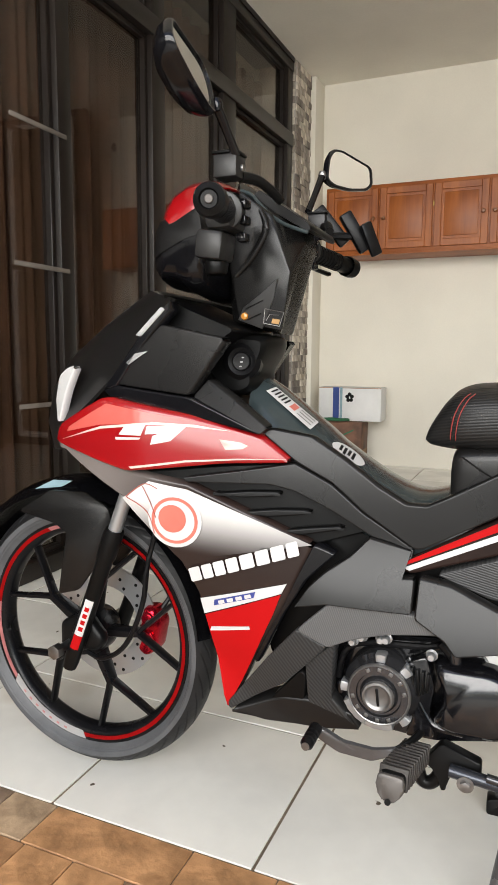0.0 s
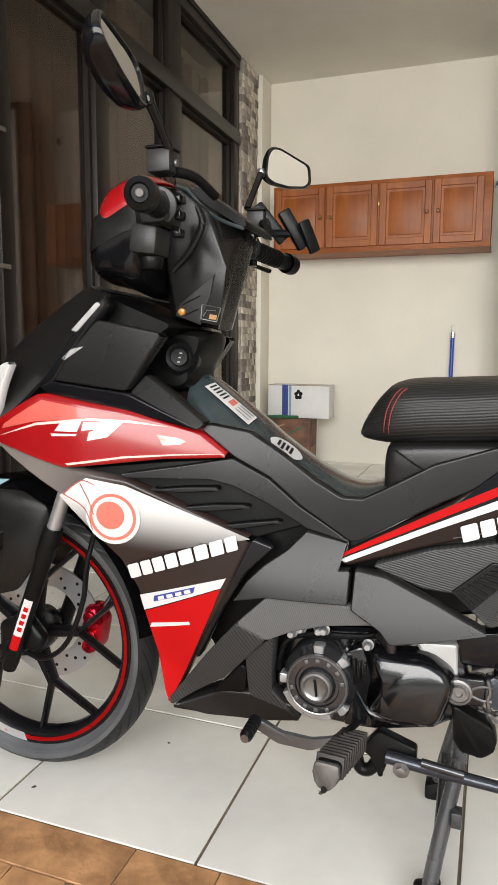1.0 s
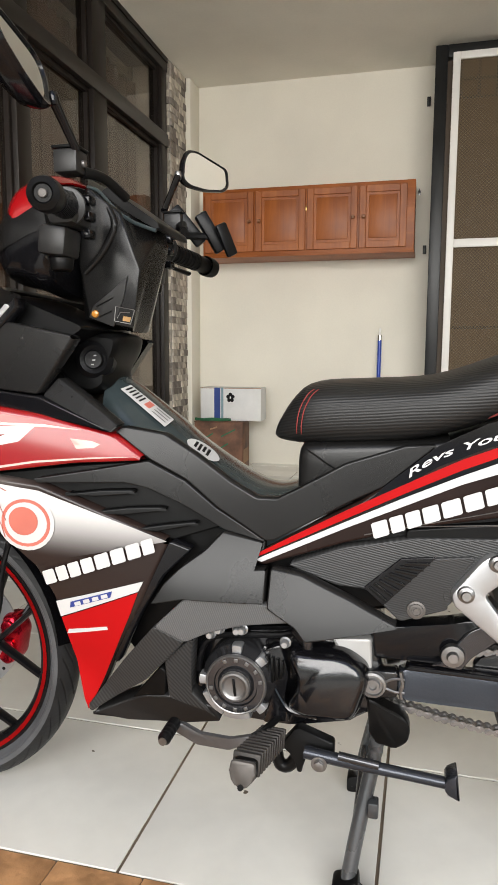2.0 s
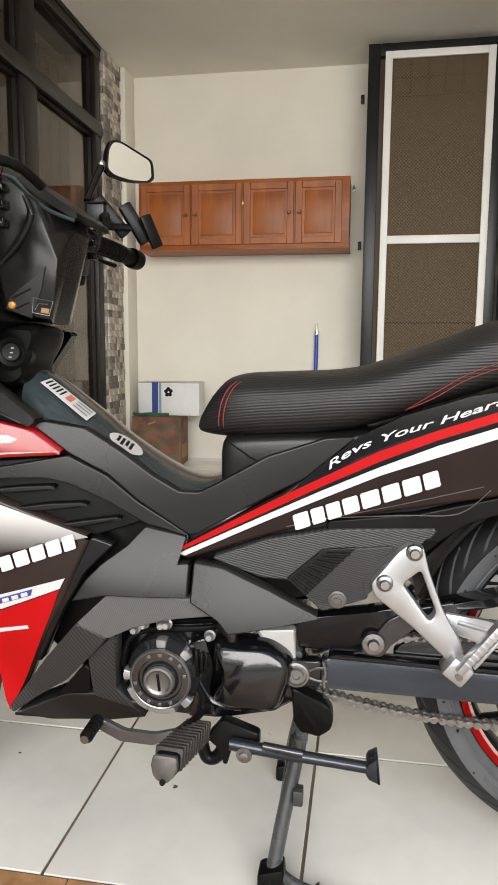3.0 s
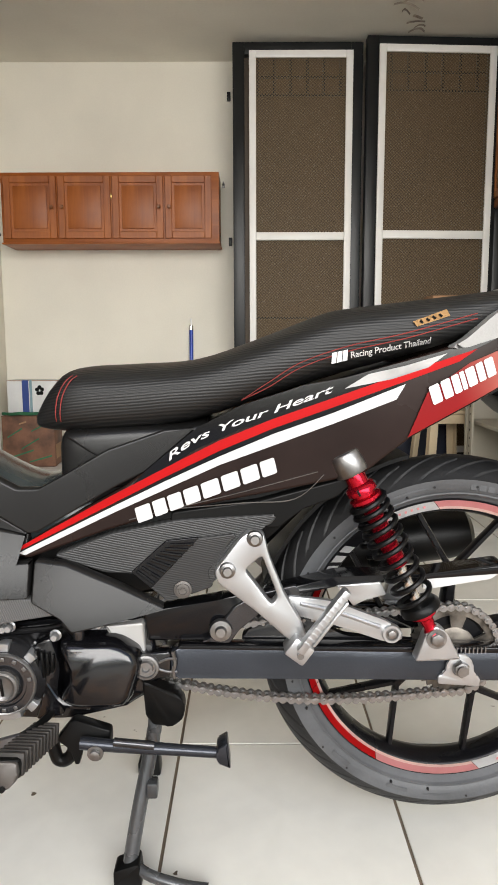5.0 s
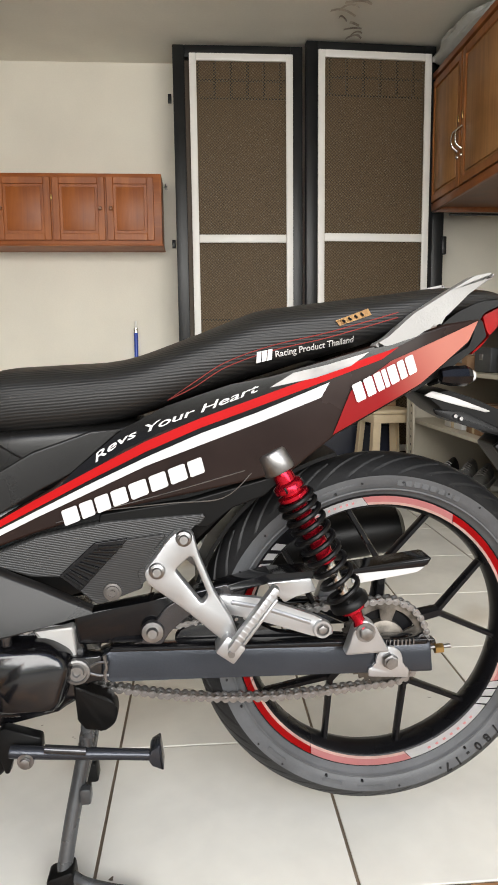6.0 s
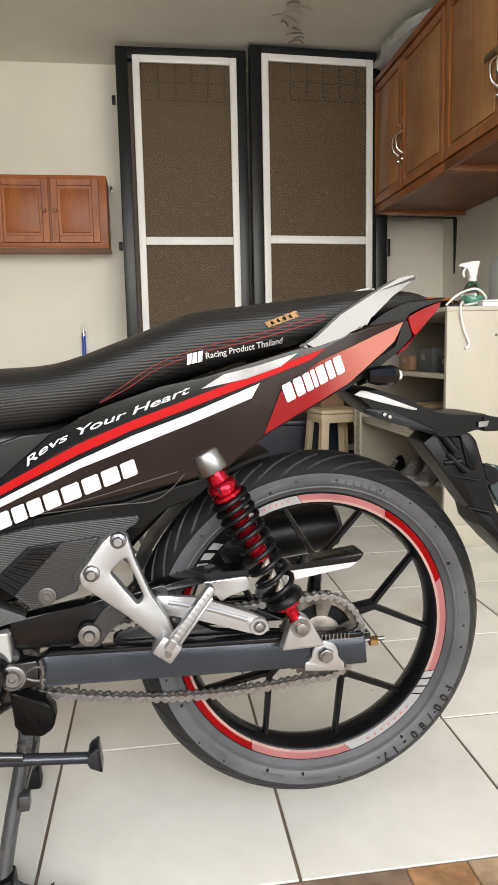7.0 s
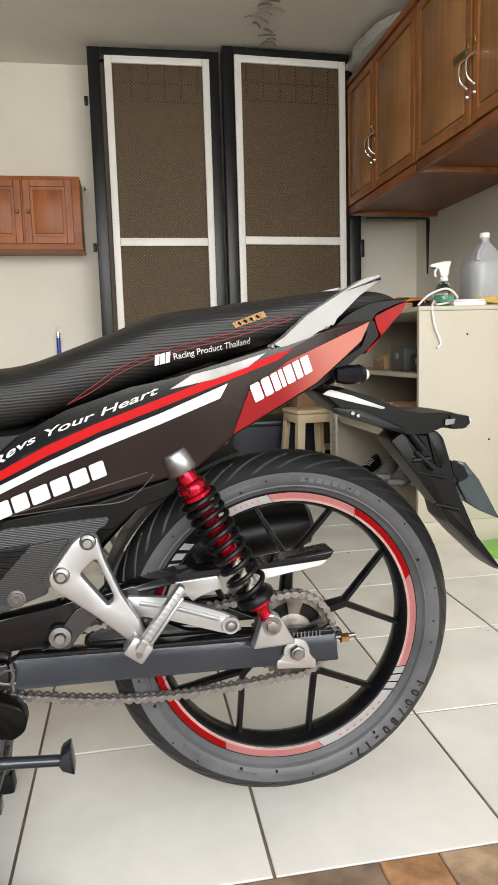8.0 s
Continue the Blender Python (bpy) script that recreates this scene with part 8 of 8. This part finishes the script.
for a, b in zip(rows, rows[1:]):
    for k in range(28):
        jb.faces.new((a[k], a[(k + 1) % 28], b[(k + 1) % 28], b[k]))
jb.faces.new(rows[0])
jb.faces.new(list(reversed(rows[-1])))
part("body", jb, M_MILK, jug)
M_MILK.node_tree.nodes["Principled BSDF"].inputs["Transmission Weight"].default_value = 0.4
part("cap", cyl((0, 0, 0.2905), (0, 0, 0.312), 0.021, seg=24, bevel=0.003), M_WHITE, jug, "white screw cap")
part("handle", tube([(-0.018, -0.024, 0.266), (-0.034, -0.040, 0.250), (-0.056, -0.058, 0.222), (-0.066, -0.068, 0.190)], 0.009, 10), M_MILK, jug)
tools = thing("power_drill", (1.40, 1.60, SZ), 20, "orange and black hand tool lying on the shelf", "tool")
part("body", cyl((0, 0, 0.035), (0.15, 0, 0.04), 0.032, 0.026, 20, bevel=0.004), M_ORANGE, tools)
part("chuck", cyl((0.15, 0, 0.04), (0.20, 0, 0.042), 0.018, 0.010, 16), M_BLACKP, tools)
part("grip", box((0.01, -0.12, 0.004), (0.05, -0.03, 0.045), 0.008), M_BLACKP, tools)
cord = part("cable_coil", tube([(1.36, 1.28, SZ + 0.01), (1.40, 1.26, SZ + 0.05), (1.47, 1.25, SZ + 0.07), (1.52, 1.27, SZ + 0.03), (1.45, 1.30, SZ + 0.012), (1.40, 1.22, SZ + 0.02), (1.375, 1.183, SZ - 0.01), (1.385, 1.178, SZ - 0.08), (1.41, 1.18, SZ - 0.14), (1.395, 1.18, SZ - 0.16)], 0.0045, 8), M_WHITE)
tagged(cord, "loose white cable hanging over the shelf edge", "cable")
rope = part("cord_coil", tube([(1.64 + (0.055 + 0.018 * math.sin(k * 1.7)) * math.cos(k * 0.55), 1.24 + 0.03 * math.sin(k * 0.55), SZ + 0.012 + 0.010 * (1 + math.sin(k * 2.3))) for k in range(46)], 0.0055, 8, steps=2), M_YELLOW)
tagged(rope, "tangled yellow cord on the shelf top", "cord")
for i, (x, y, w, d, h, m) in enumerate(((1.44, 1.36, 0.09, 0.06, 0.022, M_BLACKP), (1.55, 1.24, 0.13, 0.05, 0.026, M_PAPER), (1.60, 1.52, 0.12, 0.09, 0.05, M_GREYMET), (1.36, 1.44, 0.07, 0.05, 0.03, M_CARTON))):
    b = part("small_box", box((-w / 2, -d / 2, 0), (w / 2, d / 2, h), 0.004), m, at=pose(x, y, SZ + 0.0002, 0, 0, 14 * i - 20))
    tagged(b, "small closed box lying on the shelf top", "box")
    part("lid_seam", box((-w / 2 - 0.0006, -d / 2 - 0.0006, h * 0.68), (w / 2 + 0.0006, d / 2 + 0.0006, h * 0.72)), M_MATT, b)

# ---- behind the rear wheel: stool, dark tub, dust pan ----
stool = thing("stool", (1.26, 2.62, 0), 8, "beige plastic stool with open legs", "stool")
part("seat", box((-0.13, -0.13, 0.425), (0.13, 0.13, 0.452), 0.012), M_BEIGE, stool)
for sx in (-1, 1):
    for sy in (-1, 1):
        lg = bmesh.new()
        ring = []
        for z, e in ((0.0, 0.150), (0.424, 0.118)):
            ring.append([lg.verts.new((sx * (e - a), sy * (e - b), z)) for a, b in ((0, 0), (0.045, 0), (0.045, 0.008), (0.008, 0.008), (0.008, 0.045), (0, 0.045))])
        for i in range(6):
            lg.faces.new((ring[0][i], ring[0][(i + 1) % 6], ring[1][(i + 1) % 6], ring[1][i]))
        lg.faces.new(ring[0])
        lg.faces.new(list(reversed(ring[1])))
        part("leg", lg, M_BEIGE, stool)
for a, b in (((-0.12, -0.122), (0.12, -0.112)), ((-0.12, 0.112), (0.12, 0.122)), ((-0.122, -0.111), (-0.112, 0.111)), ((0.112, -0.111), (0.122, 0.111))):
    part("apron", box((a[0], a[1], 0.375), (b[0], b[1], 0.4245), 0.003), M_BEIGE, stool)
tall = thing("tall_carton", (1.322, 2.98, 0.3655), 2, "plain brown carton standing upright on the navy tub", "box")
part("carton_body", box((-0.075, -0.10, 0), (0.075, 0.10, 0.742), 0.004), M_CARTON, tall)
for sy in (-0.051, 0.051):
    part("flap", box((-0.074, sy - 0.0495, 0.7425), (0.074, sy + 0.0495, 0.7455), 0.001), M_CARTON, tall)
tub = thing("storage_tub", (1.09, 3.02, 0), 0, "dark navy plastic storage tub with a lid", "tub")
tb = bmesh.new()
rows = []
for z, e in ((0.0, 0.90), (0.01, 0.92), (0.33, 1.0)):
    rows.append([tb.verts.new((x * e, y * e, z)) for x, y in rounded([(-0.30, -0.20), (0.30, -0.20), (0.30, 0.20), (-0.30, 0.20)], 0.05, 5)])
for a, b in zip(rows, rows[1:]):
    for k in range(len(a)):
        tb.faces.new((a[k], a[(k + 1) % len(a)], b[(k + 1) % len(a)], b[k]))
tb.faces.new(rows[0])
tb.faces.new(list(reversed(rows[-1])))
part("tub_body", tb, M_NAVY, tub)
part("lid", box((-0.31, -0.21, 0.331), (0.31, 0.21, 0.365), 0.012), M_NAVY, tub)
pan = thing("dust_pan", (1.545, 1.05, 0.0), 12, "lime green plastic dust pan on the floor", "dust pan")
part("tray", prism(rounded([(-0.02, 0.0), (0.22, 0.002), (0.23, 0.035), (0.215, 0.035), (0.20, 0.010), (-0.02, 0.006)], 0.004), -0.10, 0.10, 0.002), M_LIME, pan)
part("handle", tube([(0.22, 0, 0.028), (0.28, 0, 0.032), (0.36, 0, 0.03)], [0.012, 0.010, 0.012], 10), M_LIME, pan)

# ---- cartons and broom by the back wall ----
crate = thing("carton", (-1.36, 3.42, 0), 4, "worn brown printed carton on the floor", "box")
part("carton_body", box((-0.175, -0.13, 0), (0.175, 0.13, 0.345), 0.006), M_CARD, crate)
for a, b in (((-0.175, -0.135), (0.175, -0.02)), ((-0.175, 0.02), (0.175, 0.135))):
    part("flap", box((a[0], a[1], 0.3455), (b[0], b[1], 0.350), 0.001), M_CARD, crate)
# faded green and red streaks printed aslant on the carton
for x, z, w, h, m in ((-0.13, 0.06, 0.16, 0.05, M_GREEN), (-0.05, 0.12, 0.12, 0.07, M_GREEN), (0.00, 0.03, 0.15, 0.04, M_GREEN), (-0.14, 0.20, 0.10, 0.06, M_GREEN), (0.02, 0.24, 0.10, 0.05, M_GREEN), (-0.06, 0.29, 0.05, 0.015, M_CARTON)):
    part("print_streak", prism([(x, z), (x + w, z + h), (x + w, z + h + 0.012), (x, z + 0.010)], -0.1312, -0.1304), m, crate)
part("print_patch", box((0.1752, -0.10, 0.05), (0.1758, 0.10, 0.15)), M_CARTON, crate)
white = thing("white_carton", (-1.285, 3.455, 0.352), 1, "white carton with a blue stripe on the brown one", "box")
part("carton_body", box((-0.222, -0.09, 0), (0.222, 0.09, 0.235), 0.004), M_PAPER, white)
part("print_stripe", box((-0.12, -0.0912, 0.0), (-0.075, -0.0904, 0.235)), M_BLUE, white)
part("print_stripe", box((-0.070, -0.0912, 0.0), (-0.052, -0.0904, 0.235)), M_TEAL, white)
for k in range(5):
    a = radians(72 * k + 20)
    part("print_petal", lathe([(0.0, 0.0), (0.014, 0.0)], 12, centre=(0.0, -0.0912, 0.165)), M_MATT, white, at=Matrix.Translation((0.018 * math.cos(a), 0, 0.022 * math.sin(a))))
part("edge_line", box((-0.2225, -0.0906, 0.229), (0.2225, -0.0903, 0.234)), M_CARTON, white)
hose = part("cord_loop", tube([(-1.40 + 0.13 * math.cos(k * 0.5), 3.315 + 0.025 * math.sin(k * 0.5), 0.357 + 0.006 * (1 + math.sin(k * 1.3))) for k in range(30)], 0.005, 8, steps=2), M_GREEN)
tagged(hose, "loose green cord lying on the carton", "cord")
broom = thing("broom", (-0.27, 3.60, 0), 0, "broom with a bright blue handle leaning on the wall", "broom")
M_BLUEH = mat("bright_blue_tube", (0.015, 0.06, 0.42), 0.35, vary=0.08, bump=0.0)
part("handle", cyl((0, 0, 0.10), (0.0, 0.085, 0.945), 0.0135, seg=16), M_BLUEH, broom, "bright blue tube")
part("hang_tip", cyl((0.0, 0.0852, 0.947), (0.0, 0.091, 1.01), 0.009, 0.007, 12), M_WHITE, broom, "white hanging tip")
part("collar", cyl((0.0, 0.083, 0.925), (0.0, 0.0865, 0.960), 0.016, seg=16), M_CHROME, broom)
part("head", prism(rounded([(-0.14, 0.0), (0.14, 0.0), (0.06, 0.12), (-0.06, 0.12)], 0.02), -0.03, 0.03, 0.006), M_YELLOW, broom, "straw broom head")
hook = part("wall_hook", tube([(-0.03, 3.705, 1.93), (-0.03, 3.66, 1.93), (-0.03, 3.65, 1.945)], 0.004, 8), M_STEEL)
tagged(hook, "small steel hook in the wall", "hook")
part("hook_plate", box((-0.04, BACK - 0.006, 1.915), (-0.02, BACK - 0.001, 1.945), 0.001), M_STEEL, hook)

# ---- floor tiles, slate and stones, piece by piece ----
def shared(name, bm, material):
    mesh = bpy.data.meshes.new(name)
    bm.to_mesh(mesh)
    bm.free()
    mesh.materials.append(material)
    return mesh


def piece(name, mesh, parent, at):
    ob = new(name, mesh)
    ob.parent = parent
    ob.location = at
    return ob


tile_mesh = shared("tile", box((-0.1972, -0.1972, -0.010), (0.1972, 0.1972, 0.0), 0.0008, seg=1), M_TILE)
for i in range(-5, 6):
    for j in range(-1, 10):
        piece("tile", tile_mesh, floor, (i * 0.4 + 0.2, j * 0.4 + 0.2, -0.0 - 0.0004 * ((i * 7 + j * 3) % 3)))
rng = random.Random(11)
slates = {}
y = -0.3995
row = 0
while y > -1.35:
    h = (0.10, 0.14, 0.085)[row % 3]
    x = -2.0 + rng.uniform(0, 0.1)
    while x < 2.0:
        w = rng.choice((0.10, 0.15, 0.21, 0.28))
        key = (w, h)
        if key not in slates:
            slates[key] = shared("slate", box((-w / 2 + 0.001, -h / 2 + 0.001, -0.014), (w / 2 - 0.001, h / 2 - 0.001, 0.0), 0.002, seg=1), M_SLATE)
        piece("slate", slates[key], terrace, (x + w / 2, y - h / 2, 0.0004 - rng.uniform(0, 0.0012)))
        x += w
    y -= h
    row += 1

# stones on the two visible faces of the column
stone_sizes = {}
rng = random.Random(21)
z = 0.0
course = 0
while z < CEIL - 0.03:
    h = 0.045
    for face, length in (("front", 0.062), ("side", 0.300)):
        u = 0.0 if course % 2 else rng.uniform(-0.03, 0)
        while u < length - 0.004:
            w = rng.choice((0.055, 0.08, 0.11))
            a, b = max(u, 0), min(u + w, length)
            u += w
            if b - a < 0.012:
                continue
            t = rng.choice((0.006, 0.009, 0.013))
            key = (face, round(b - a, 3), t)
            if key not in stone_sizes:
                half = (b - a) / 2 - 0.001
                lo, hi = ((-half, -t, 0.001), (half, 0.0, h - 0.001)) if face == "front" else ((0.0, -half, 0.001), (t, half, h - 0.001))
                stone_sizes[key] = shared("stone", box(lo, hi, 0.0012, seg=1), M_STONE)
            at = (-1.724 + (a + b) / 2, 3.205, z) if face == "front" else (-1.662, 3.206 + (a + b) / 2, z)
            piece("stone", stone_sizes[key], column, at)
    z += h
    course += 1
